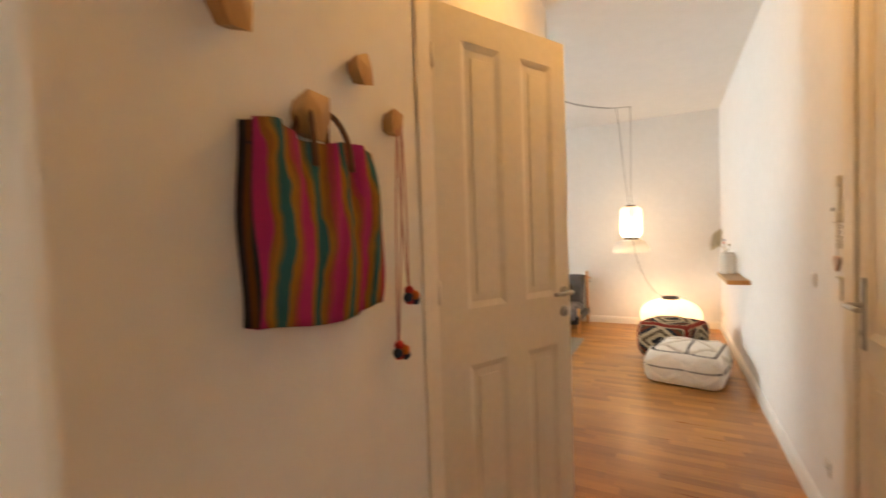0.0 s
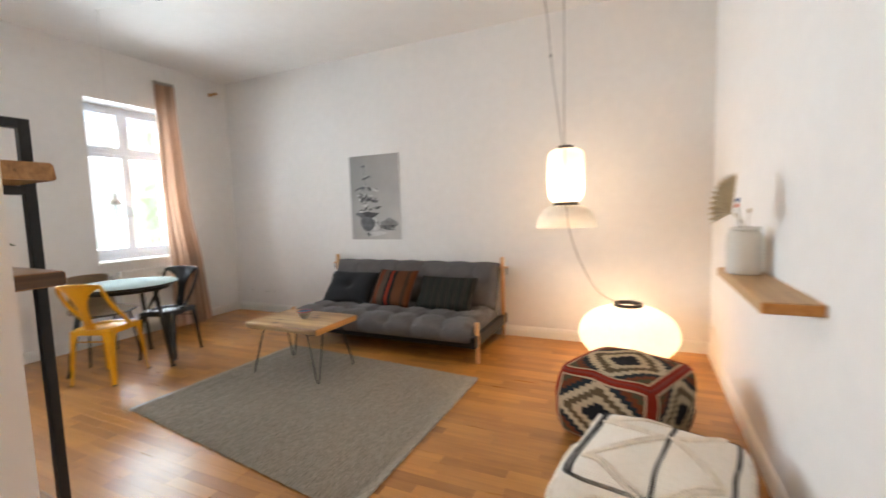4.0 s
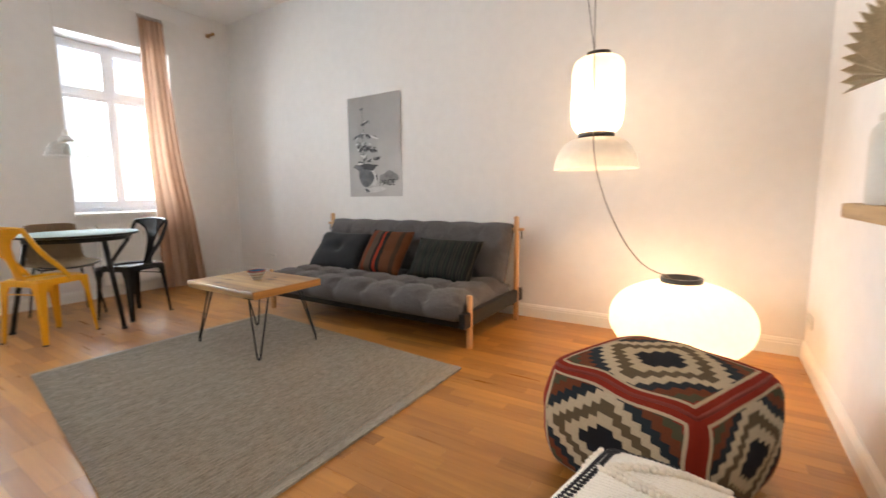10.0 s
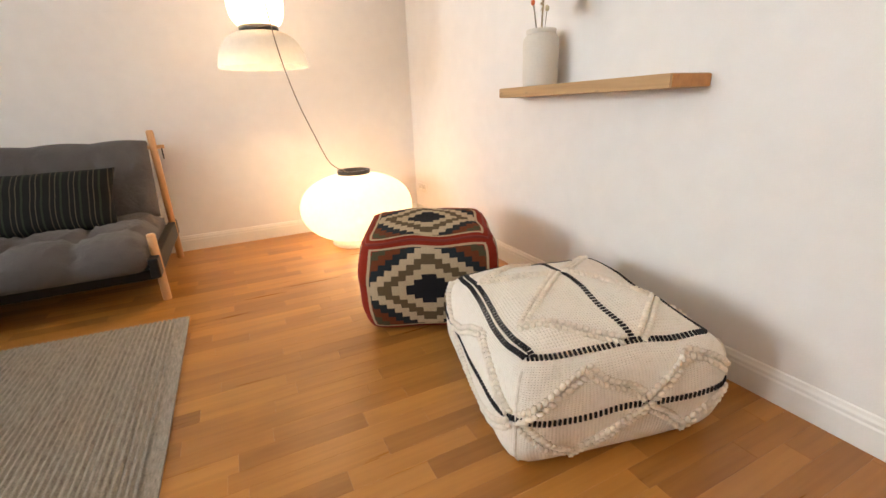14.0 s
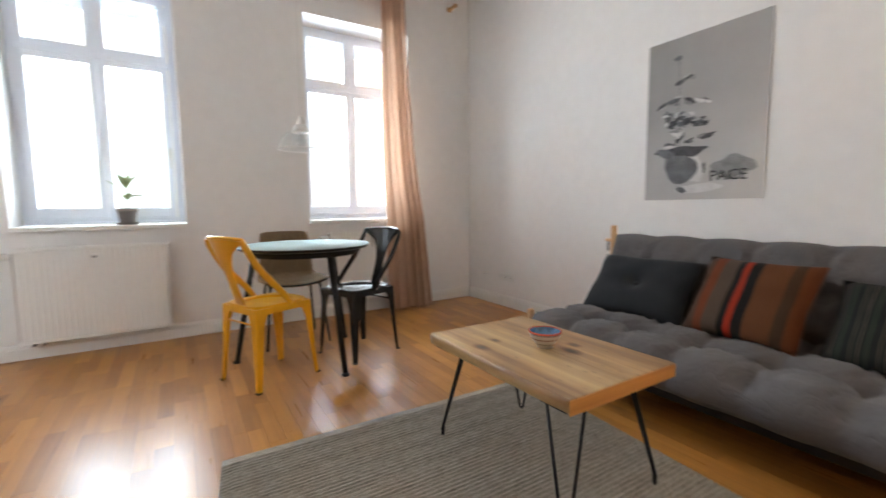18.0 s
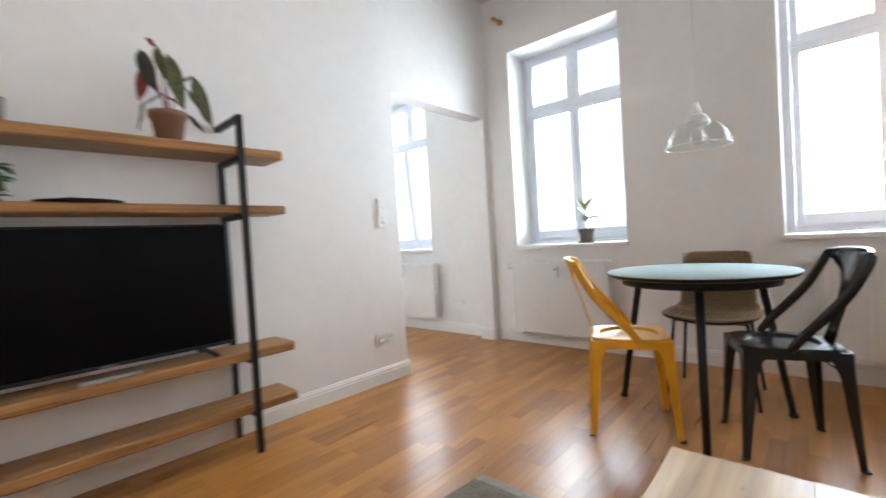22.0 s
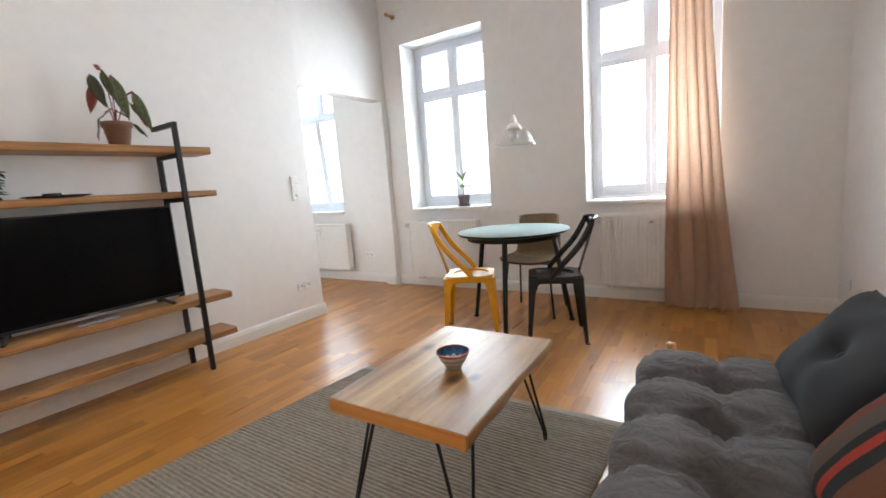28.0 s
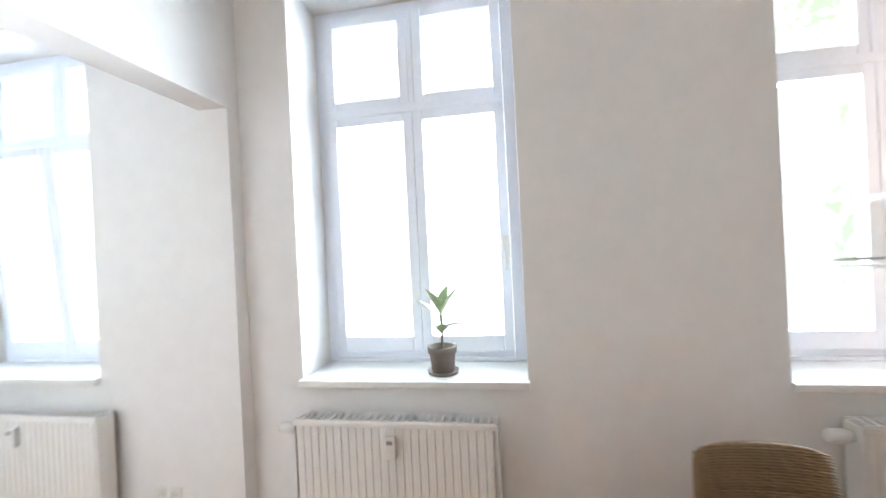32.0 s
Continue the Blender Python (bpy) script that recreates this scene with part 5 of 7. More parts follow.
    rail = [(x, top.y + 0.05 * (x / 0.17) ** 2, top.z - 0.012 * abs(x / 0.17) ** 3) for x in (-0.170, -0.11, -0.05, 0, 0.05, 0.11, 0.170)]
    part("top_rail", tube(smooth_path(rail, 4), 0.0095, 10), material, c)
    for s in (-1, 1):
        pts = smooth_path([(s * 0.168, top.y + 0.045, top.z - 0.012), (s * 0.176, top.y + 0.066, top.z - 0.06), (s * 0.180, -D + 0.03, H + 0.20), (s * 0.182, -D + 0.155, H + 0.06), (s * 0.182, -D + 0.205, H - 0.006)], 5)
        bm = bmesh.new()
        prev = None
        for i, p in enumerate(pts):
            t = i / (len(pts) - 1)
            w = 0.016 + 0.004 * math.sin(math.pi * t)
            d = (pts[min(i + 1, len(pts) - 1)] - pts[max(i - 1, 0)]).normalized()
            side = Vector((1, 0, 0))
            nr = d.cross(side).normalized()
            ring = [bm.verts.new(p + nr * w * a + side * 0.006 * b) for a, b in ((-1, -0.4), (-0.6, 1), (0.6, 1), (1, -0.4), (0.6, -1), (-0.6, -1))]
            if prev:
                for k in range(6):
                    bm.faces.new((prev[k], prev[(k + 1) % 6], ring[(k + 1) % 6], ring[k])).smooth = True
            else:
                bm.faces.new(ring)
            prev = ring
        bm.faces.new(prev[::-1])
        part("arm_bar", bm, material, c)
    part("stretcher", tube([(-W + 0.004, -D + 0.012, H - 0.10), (W - 0.004, -D + 0.012, H - 0.10)], 0.005), material, c)
    return c


metal_chair(pose(-3.478, 4.820, 0, 0, 0, 23.5), YELLOW, "glossy yellow sheet-metal chair at the round table")
metal_chair(pose(-3.605, 5.415, 0, 0, 0, -160), BLACK_ENAMEL, "glossy black sheet-metal chair at the round table")

dt = thing("round_table", pose(-3.668, 5.095, 0), "round table with pale sage top and black splayed legs", "table")
part("tabletop", lathe([(0, 0.726), (0.389, 0.726), (0.402, 0.738), (0.404, 0.745), (0.401, 0.748), (0, 0.748)], 72), [LAMINATE], dt, "pale sage green laminate top")
part("edge_band", lathe([(0.30, 0.7255), (0.388, 0.7255), (0.4045, 0.738), (0.4055, 0.743), (0.4045, 0.7445), (0.4010, 0.7445), (0.30, 0.728), (0.30, 0.7255)], 72), BLACK_STEEL, dt)
part("under_ring", lathe([(0.28, 0.688), (0.335, 0.688), (0.335, 0.7262), (0.28, 0.7262), (0.28, 0.688)], 48), BLACK_STEEL, dt)
for a in (12, 131, 251):
    ca, sa = math.cos(radians(a)), math.sin(radians(a))
    leg = part("leg", tube([(0.31 * ca, 0.31 * sa, 0.705), (0.443 * ca, 0.443 * sa, 0.014)], 0.019, 14, 0.015), BLACK_STEEL, dt)
    part("foot", lathe([(0, 0), (0.021, 0), (0.022, 0.010), (0.014, 0.020), (0, 0.020)], 16, pose(0.445 * ca, 0.445 * sa, 0)), BLACK_PLASTIC, leg)

# woven chair on thin black legs, its seat under the table
wc = thing("wicker_chair", pose(-4.09, 5.09, 0, 0, 0, -90), "woven rattan shell chair on thin black metal legs", "chair")
bm = bmesh.new()
secs = []
for t, w, y, z in ((0, 0.20, 0.20, 0.445), (0.15, 0.228, 0.16, 0.458), (0.35, 0.232, 0.02, 0.448), (0.5, 0.222, -0.09, 0.446), (0.58, 0.205, -0.135, 0.462), (0.66, 0.19, -0.160, 0.51), (0.8, 0.182, -0.190, 0.64), (0.93, 0.172, -0.215, 0.765), (0.98, 0.155, -0.222, 0.795), (1.0, 0.13, -0.224, 0.803)):
    row = []
    for k in range(11):
        u = k / 5 - 1
        lift = 0.03 * abs(u) ** 2.4
        row.append((u * w, y + (lift if t > 0.6 else 0), z + (lift if t <= 0.6 else 0)))
    secs.append([bm.verts.new((x, y, z)) for x, y, z in row] + [bm.verts.new((x, y - 0.011 if t > 0.55 else y, z - 0.011 if t <= 0.55 else z)) for x, y, z in row[::-1]])
for a, b in zip(secs, secs[1:]):
    for i in range(22):
        bm.faces.new((a[i], a[(i + 1) % 22], b[(i + 1) % 22], b[i])).smooth = True
bm.faces.new(secs[0])
bm.faces.new(secs[-1][::-1])
part("shell", bm, WICKER, wc, "woven rattan seat shell")
strands = bmesh.new()
for i in range(38):
    z = 0.50 + 0.0079 * i
    y = -0.155 - (z - 0.50) * 0.225 + 0.012
    w = 0.190 - 0.05 * (z - 0.5)
    seg = tube([(u * w, y + 0.03 * abs(u) ** 2.4, z + 0.0012 * (-1) ** (k + i)) for k, u in enumerate([j / 8 - 1 for j in range(17)])], 0.0027, 5)
    me = bpy.data.meshes.new("strand")
    seg.to_mesh(me)
    seg.free()
    strands.from_mesh(me)
    bpy.data.meshes.remove(me)
part("weave", strands, WICKER, wc)
strands = bmesh.new()
for i in range(31):
    y = 0.185 - 0.0088 * i
    z = 0.455 - 0.004 * abs(y - 0.16) / 0.2
    seg = tube([(u * 0.224, y, z + 0.03 * abs(u) ** 2.4 + 0.0012 * (-1) ** (k + i)) for k, u in enumerate([j / 8 - 1 for j in range(17)])], 0.0029, 5)
    me = bpy.data.meshes.new("strand")
    seg.to_mesh(me)
    seg.free()
    strands.from_mesh(me)
    bpy.data.meshes.remove(me)
part("seat_weave", strands, WICKER, wc)
part("seat_rim", tube([(u * 0.205, 0.203, 0.445 + 0.03 * abs(u) ** 2.4) for u in [j / 8 - 1 for j in range(17)]], 0.006, 8), BLACK_STEEL, wc, "dark wire rim of the seat")
for s in (-1, 1):
    part("front_leg", tube([(s * 0.17, 0.13, 0.442), (s * 0.215, 0.175, 0.005)], 0.0085), BLACK_STEEL, wc)
    part("back_leg", tube([(s * 0.16, -0.11, 0.442), (s * 0.205, -0.20, 0.005)], 0.0085), BLACK_STEEL, wc)
    part("side_bar", tube([(s * 0.17, 0.14, 0.437), (s * 0.16, -0.12, 0.437)], 0.0075), BLACK_STEEL, wc)
part("front_bar", tube([(-0.17, 0.13, 0.437), (0.17, 0.13, 0.437)], 0.0075), BLACK_STEEL, wc)

# glass pendant over the table
pl = thing("glass_pendant_lamp", pose(-3.74, 5.115, 0), "clear glass dome pendant lamp, switched off", "lamp")
dome = part("shade", lathe([(0.030, 1.478), (0.055, 1.474), (0.085, 1.462), (0.115, 1.436), (0.135, 1.398), (0.143, 1.352), (0.1405, 1.352), (0.132, 1.397), (0.112, 1.433), (0.083, 1.459), (0.055, 1.470), (0.030, 1.474)], 48), SMOKE_GLASS, pl, "clear glass dome shade")
# white ring stands in for the highlight along the clear glass edge
part("rim", lathe([(0.1390, 1.350), (0.1445, 1.350), (0.1450, 1.354), (0.1400, 1.356), (0.1390, 1.350)], 48), WHITE_PLASTIC, pl, "glass rim, its bright highlight put in as white")
part("collar", lathe([(0.0, 1.512), (0.026, 1.510), (0.040, 1.500), (0.052, 1.478), (0.056, 1.460), (0.050, 1.458), (0.0, 1.462)], 32), WHITE_PLASTIC, pl)
part("lamp_holder", lathe([(0, 1.565), (0.010, 1.565), (0.014, 1.545), (0.021, 1.535), (0.021, 1.500), (0, 1.500)], 24), WHITE_PLASTIC, pl)
part("bulb", lathe([(0, 1.464), (0.013, 1.464), (0.014, 1.442), (0.028, 1.418), (0.033, 1.396), (0.027, 1.372), (0.011, 1.362), (0, 1.361)], 24), BULB_GLASS, pl)
part("filament", tube([(-0.008, 0, 1.445), (-0.010, 0, 1.405), (0.010, 0, 1.405), (0.008, 0, 1.445)], 0.0012, 6), STEEL, pl)
part("cord", tube([(0, 0, 1.56), (0.0, 0, 2.4), (0, 0, CEIL - 0.01)], 0.0016, 6), mat("clear_cord", (0.62, 0.60, 0.57), 0.4), pl)
part("ceiling_hook", lathe([(0, 0), (0.010, 0), (0.010, -0.012), (0, -0.014)], 12, pose(0, 0, CEIL)), WHITE_PLASTIC, pl)
can2 = thing("ceiling_canopy", pose(-3.02, 5.17, CEIL), "small black round ceiling canopy", "ceiling rose")
part("cap", lathe([(0, 0), (0.060, 0), (0.060, -0.028), (0.052, -0.036), (0, -0.036)], 32), BLACK_PLASTIC, can2)
part("cord", tube(smooth_path([(0, 0, -0.03), (-0.2, -0.02, -0.05), (-0.5, -0.06, -0.035), (-0.73, -0.07, -0.008)], 6), 0.0014, 6), WHITE_PLASTIC, can2)

# ---- paper lamps ----


def ribbed(profile, per=4, depth=0.004):
    """Scallops a lantern profile between its ribs."""
    pts = smooth_path([(r, 0, z) for r, z in profile], per)
    out, acc = [], 0.0
    for i, p in enumerate(pts):
        a, b = pts[max(i - 1, 0)], pts[min(i + 1, len(pts) - 1)]
        d = (b - a).normalized()
        k = depth * (0 if i % 2 else 1)
        out.append((p.x + d.z * k, p.z - d.x * k))
    return out


lamp = thing("paper_pendant_lamp", pose(0.005, 6.50, 0), "lit two-tier rice paper pendant lamp with black rings", "lamp")
part("upper_shade", lathe(ribbed([(0.068, 1.800), (0.105, 1.792), (0.136, 1.765), (0.147, 1.715), (0.149, 1.60), (0.148, 1.48), (0.140, 1.415), (0.120, 1.380), (0.098, 1.366)], 5, 0.0022), 48), SHADE, lamp, "glowing cylindrical rice paper shade")
part("lower_shade", lathe(ribbed([(0.098, 1.336), (0.135, 1.330), (0.175, 1.306), (0.208, 1.268), (0.232, 1.215), (0.243, 1.155)], 6, 0.0022), 48), SHADE, lamp, "flared rice paper skirt shade")
part("top_ring", lathe([(0.050, 1.793), (0.068, 1.793), (0.069, 1.822), (0.050, 1.822), (0.050, 1.793)], 36), BLACK_PLASTIC, lamp, "black ring")
part("middle_ring", lathe([(0.092, 1.334), (0.1035, 1.334), (0.1035, 1.366), (0.092, 1.366), (0.092, 1.334)], 36), BLACK_PLASTIC, lamp, "black ring")
part("socket_bar", merged(tube([(-0.09, 0, 1.352), (0.09, 0, 1.352)], 0.004), lathe([(0, 1.80), (0.02, 1.80), (0.02, 1.72), (0, 1.72)], 16)), BLACK_PLASTIC, lamp)
part("bulb", lathe([(0, 1.72), (0.015, 1.72), (0.032, 1.66), (0.034, 1.63), (0.022, 1.60), (0, 1.595)], 20), SMOKE_GLASS, lamp)
HOOK_A, HOOK_B = (-0.135, -0.34, CEIL - 0.02), (0.040, -0.30, CEIL - 0.02)
CANO = (-0.83, -1.58, CEIL)
part("canopy", lathe([(0, 0), (0.058, 0), (0.058, -0.030), (0.050, -0.038), (0, -0.038)], 32, pose(*CANO)), BLACK_PLASTIC, lamp, "black round ceiling canopy")
for k, (hook, sag) in enumerate(((HOOK_A, 0.10), (HOOK_A, 0.13))):
    a, b = Vector((CANO[0], CANO[1], CEIL - 0.036)), Vector(hook)
    pts = []
    for i in range(17):
        t = i / 16
        p = a.lerp(b, t)
        p.z -= sag * 4 * t * (1 - t) * 0.55 * (1 - 0.25 * t)
        p.x += 0.006 * k
        pts.append(p)
    part("swag_cable", tube(pts, 0.0028, 7), BLACK_PLASTIC, lamp)
part("bridge_cable", tube(smooth_path([HOOK_A, (-0.05, -0.32, CEIL - 0.018), HOOK_B], 5), 0.0028, 7), BLACK_PLASTIC, lamp)
part("drop_cable", tube(smooth_path([HOOK_A, (-0.10, -0.24, 2.80), (-0.075, -0.15, 2.40), (-0.045, -0.06, 2.05), (-0.02, 0, 1.80)], 5), 0.0028, 7), BLACK_PLASTIC, lamp)
part("cable_clip", lathe([(0, -0.01), (0.009, -0.008), (0.009, 0.008), (0, 0.01)], 12, pose(-0.083, -0.175, 2.50)), BLACK_PLASTIC, lamp)
part("lower_cable", tube(smooth_path([HOOK_B, (0.032, -0.25, 2.50), (0.022, -0.20, 1.90), (0.030, -0.195, 1.50), (0.055, -0.262, 1.21), (0.115, -0.245, 0.97), (0.205, -0.17, 0.75), (0.285, -0.03, 0.605), (0.36, 0.08, 0.538), (0.41, 0.12, 0.515), (0.44, 0.135, 0.44)], 6), 0.0030, 8), CABLE, lamp)

globe = thing("paper_globe_lamp", pose(0.485, 6.64, 0), "lit flattened rice paper globe lamp standing on the floor", "lamp")
part("shade", lathe(ribbed([(0.185, 0.052), (0.26, 0.075), (0.325, 0.118), (0.372, 0.180), (0.388, 0.245), (0.378, 0.315), (0.338, 0.382), (0.27, 0.432), (0.19, 0.466), (0.112, 0.484)], 6, 0.0022), 64), SHADE, globe, "glowing flattened globe of rice paper")
part("top_ring", lathe([(0.096, 0.478), (0.112, 0.478), (0.112, 0.512), (0.096, 0.512), (0.096, 0.478)], 40), BLACK_PLASTIC, globe, "black wooden ring")
part("base_ring", lathe([(0.165, 0.0), (0.198, 0.0), (0.198, 0.050), (0.186, 0.056), (0.165, 0.054), (0.165, 0.0)], 40), SHADE, globe, "pale paper foot ring")
part("base_cross", boxes((-0.17, -0.012, 0.03, 0.17, 0.012, 0.042), (-0.012, -0.17, 0.03, 0.012, 0.17, 0.042)), BEECH, globe)
part("lamp_holder", lathe([(0, 0.04), (0.022, 0.04), (0.022, 0.14), (0, 0.14)], 16), WHITE_PLASTIC, globe)

# ---- wall shelf with vase ----
shelf = thing("wall_shelf", pose(XR, 5.06, 0.93), "thick oak floating wall shelf", "shelf")
bm = prism([(-0.18, -0.46), (0.0, -0.46), (0.0, 0.52), (-0.18, 0.46)], 0.0, 0.042)
bmesh.ops.bevel(bm, geom=list(bm.edges), offset=0.003, segments=2, affect="EDGES")
part("board", bm, OLD_WOOD_Y, shelf)
part("sawn_end", boxes((-0.177, -0.4635, 0.003, -0.003, -0.4602, 0.039), bev=0.001), END_GRAIN, shelf, "orange sawn end grain")
vase = thing("stoneware_vase", pose(1.03, 5.315, 0.972), "pale stoneware vase on the wall shelf", "vase")
part("body", lathe([(0, 0), (0.070, 0), (0.0745, 0.006), (0.076, 0.030), (0.077, 0.170), (0.074, 0.190), (0.064, 0.203), (0.0605, 0.207), (0.056, 0.207), (0.068, 0.184), (0.069, 0.02), (0, 0.012)], 48), CERAMIC, vase)
part("rim", lathe([(0.0605, 0.207), (0.0625, 0.212), (0.0635, 0.223), (0.0620, 0.226), (0.0590, 0.226), (0.0565, 0.222), (0.0560, 0.207), (0.0605, 0.207)], 48), CERAMIC, vase)
spray = thing("dried_palm_spray", pose(1.03, 5.315, 0.984), "dried palm fan and small dried flowers in the vase", "dried plant")
bm = bmesh.new()
apex = Vector((-0.072, -0.100, 0.285))
along, nrm_f = Vector((-0.65, -0.76, 0)), Vector((0.76, -0.65, 0))
NF = 26
front, back = [], []
for i in range(NF + 1):
    a = radians(-10 + 118 * i / NF)
    r = (0.190 - 0.030 * (i / NF)) * (1.0 if i % 2 == 0 else 0.86)
    p = apex + along * (math.sin(a) * r) + Vector((0, 0, math.cos(a) * r)) + nrm_f * (0.007 if i % 2 else -0.005)
    front.append(bm.verts.new(p))
    back.append(bm.verts.new(p + nrm_f * 0.0016))
a0, a1 = bm.verts.new(apex), bm.verts.new(apex + nrm_f * 0.0016)
for i in range(NF):
    bm.faces.new((a0, front[i], front[i + 1]))
    bm.faces.new((a1, back[i + 1], back[i]))
    bm.faces.new((front[i], back[i], back[i + 1], front[i + 1]))
part("palm_fan", bm, DRY_LEAF, spray, "pleated dried palm fan")
rib = [Vector((-0.015, -0.022, 0.24)), apex]
part("palm_stem", tube(smooth_path([(0.02, 0.01, 0.0), (0.0, -0.005, 0.16)] + [tuple(p) for p in rib], 4), 0.0035), DRY_LEAF, spray)
for k, (x, y, z, mt) in enumerate([(-0.030, 0.022, 0.345, mat("blue_bead", (0.02, 0.04, 0.16), 0.4)), (-0.032, 0.020, 0.318, mat("orange_bead", (0.6, 0.12, 0.03), 0.4)), (0.012, -0.02, 0.292, DRY_LEAF)]):
    part("flower_stem", tube(smooth_path([(0.0, 0.0, 0.0), (x * 0.5, y * 0.5, z * 0.6), (x, y, z)], 4), 0.0013, 6), STEM, spray)
    bl = bmesh.new()
    bmesh.ops.create_icosphere(bl, subdivisions=2, radius=0.009)
    bl.transform(Matrix.Translation((x, y, z)) @ Matrix.Diagonal((1, 1, 1.4, 1)))
    part("flower_head", bl, mt, spray, smooth=True)

# ---- television rack ----
rack = thing("television_rack", pose(-1.64, YT, 0), "black steel rack with four thick reclaimed wood shelves", "shelf unit")
PX = (0.585, -0.585)
P = 0.0135
for px in PX:
    part("front_post", boxes((px - P, 0.275, 0, px + P, 0.302, 1.615), bev=0.002), BLACK_STEEL, rack)
    part("back_post", boxes((px - P, 0.010, 0, px + P, 0.040, 1.425), bev=0.002), BLACK_STEEL, rack)
    part("top_bar", boxes((px - P, 0.004, 1.588, px + P, 0.275, 1.615), bev=0.002), BLACK_STEEL, rack)
    for z in (1.425, 1.150, 0.453, 0.197):
        part("cross_bar", boxes((px - P, 0.040, z - 0.026, px + P, 0.275, z), bev=0.002), BLACK_STEEL, rack)


def plank(z0, t, x0, x1, y0, y1, seed):
    """A sawn old board with uneven edges."""
    bm = bmesh.new()
    n = 24
    secs = []
    for i in range(n + 1):
        x = x0 + (x1 - x0) * i / n
        q = [noise.noise(Vector((x * 3.1, seed, k * 7.7))) * 0.004 for k in range(4)]
        o = [(y0, z0 + 0.003), (y0 + 0.004, z0), (y1 - 0.006 + q[0], z0 + q[1] * 0.3), (y1 + q[0], z0 + 0.006), (y1 + q[2], z0 + t - 0.007), (y1 - 0.007 + q[2], z0 + t + q[3] * 0.3), (y0 + 0.004, z0 + t), (y0, z0 + t - 0.004)]
        secs.append([bm.verts.new((x, y, z)) for y, z in o])
    for a, b in zip(secs, secs[1:]):
        for i in range(8):
            bm.faces.new((a[i], a[(i + 1) % 8], b[(i + 1) % 8], b[i]))
    bm.faces.new(secs[0])
    bm.faces.new(secs[-1][::-1])
    return bm


S_TOP = {}
# darker brown end piece, used on one end of the second board
DARK_END = wood("dark_end_grain", (0.055, 0.028, 0.014), (0.15, 0.080, 0.040), 0.6, 1, 70, bump=0.3)
for name, z, t, seed in (("s1", 1.425, 0.046, 1), ("s2", 1.150, 0.040, 2), ("s3", 0.445, 0.044, 3), ("s4", 0.186, 0.045, 4)):
    ob = part("shelf_board", plank(z, t, -0.80, 0.81, 0.046, 0.266, seed), OLD_WOOD, rack, "thick reclaimed pine board")
    S_TOP[name] = z + t
    if name == "s2":
        part("sawn_end", boxes((0.811, 0.049, z + 0.003, 0.814, 0.262, z + t - 0.003), bev=0.001), DARK_END, rack, "dark brown sawn end")

tv = thing("television", pose(-1.688, YT + 0.155, S_TOP["s3"]), "black flat television on two feet, switched off", "television")
part("cabinet", boxes((-0.495, -0.035, 0.038, 0.495, 0.012, 0.618), bev=0.006), BLACK_PLASTIC, tv)
part("screen", boxes((-0.485, 0.012, 0.055, 0.485, 0.016, 0.608)), SCREEN, tv, "dark glossy screen")
part("bezel", boxes((-0.493, 0.010, 0.039, 0.493, 0.019, 0.053), bev=0.002), BLACK_PLASTIC, tv)
part("logo", boxes((-0.028, 0.019, 0.043, 0.028, 0.0198, 0.049)), GREY_PLASTIC, tv)
for s in (-1, 1):
    part("foot", merged(boxes((s * 0.35 - 0.012, -0.03, 0.02, s * 0.35 + 0.012, 0.01, 0.05)), tube([(s * 0.35, -0.01, 0.04), (s * 0.39, 0.095, 0.006)], 0.010, 8), tube([(s * 0.35, -0.01, 0.04), (s * 0.38, -0.085, 0.006)], 0.010, 8)), BLACK_PLASTIC, tv)
remote = thing("remote_control", pose(-1.69, YT + 0.215, S_TOP["s3"], 0, 0, 4), "flat grey remote control under the television", "remote control")
part("body", boxes((-0.10, -0.02, 0, 0.10, 0.02, 0.014), bev=0.005), GREY_PLASTIC, remote)
for i in range(6):
    part("button", boxes((-0.085 + 0.028 * i, -0.008, 0.014, -0.070 + 0.028 * i, 0.008, 0.016)), BLACK_PLASTIC, remote)
cable = thing("power_cable", pose(0, 0, 0), "black television cable hanging behind the rack", "cable")
part("cord", tube(smooth_path([(-1.35, YT + 0.10, 0.62), (-1.20, YT + 0.035, 0.75), (-1.135, YT + 0.03, 0.55), (-1.13, YT + 0.03, 0.30), (-1.13, YT + 0.03, 0.115)], 6), 0.004, 7), BLACK_PLASTIC, cable)

# ---- plants and small things on the rack ----


def leaf(length, width, bend=0.2, fold=0.12, n=7, wave=0.0):
    """A pointed leaf along +y with a folded midrib, a thin solid blade."""
    bm = bmesh.new()
    rows_ = []
    for i in range(n + 1):
        t = i / n
        w = width * (math.sin(math.pi * t ** 0.8) ** 0.9 if 0 < t < 1 else 0.02)
        z = -bend * length * t * t
        rows_.append([(x * w / 2, t * length, z + abs(x) * fold * w + wave * math.sin(9 * t) * abs(x)) for x in (-1, -0.5, 0, 0.5, 1)])
    up = [[bm.verts.new(p) for p in r] for r in rows_]
    dn = [[bm.verts.new((x, y, z - 0.0012)) for x, y, z in r] for r in rows_]
    for i in range(n):
        for k in range(4):
            f = bm.faces.new((up[i][k], up[i][k + 1], up[i + 1][k + 1], up[i + 1][k]))
            f.smooth, f.material_index = True, 0
            f = bm.faces.new((dn[i][k + 1], dn[i][k], dn[i + 1][k], dn[i + 1][k + 1]))
            f.smooth, f.material_index = True, 1
        for a, b in ((0, 0), (4, 4)):
            bm.faces.new((up[i][a], up[i + 1][a], dn[i + 1][b], dn[i][b]))
    return bm


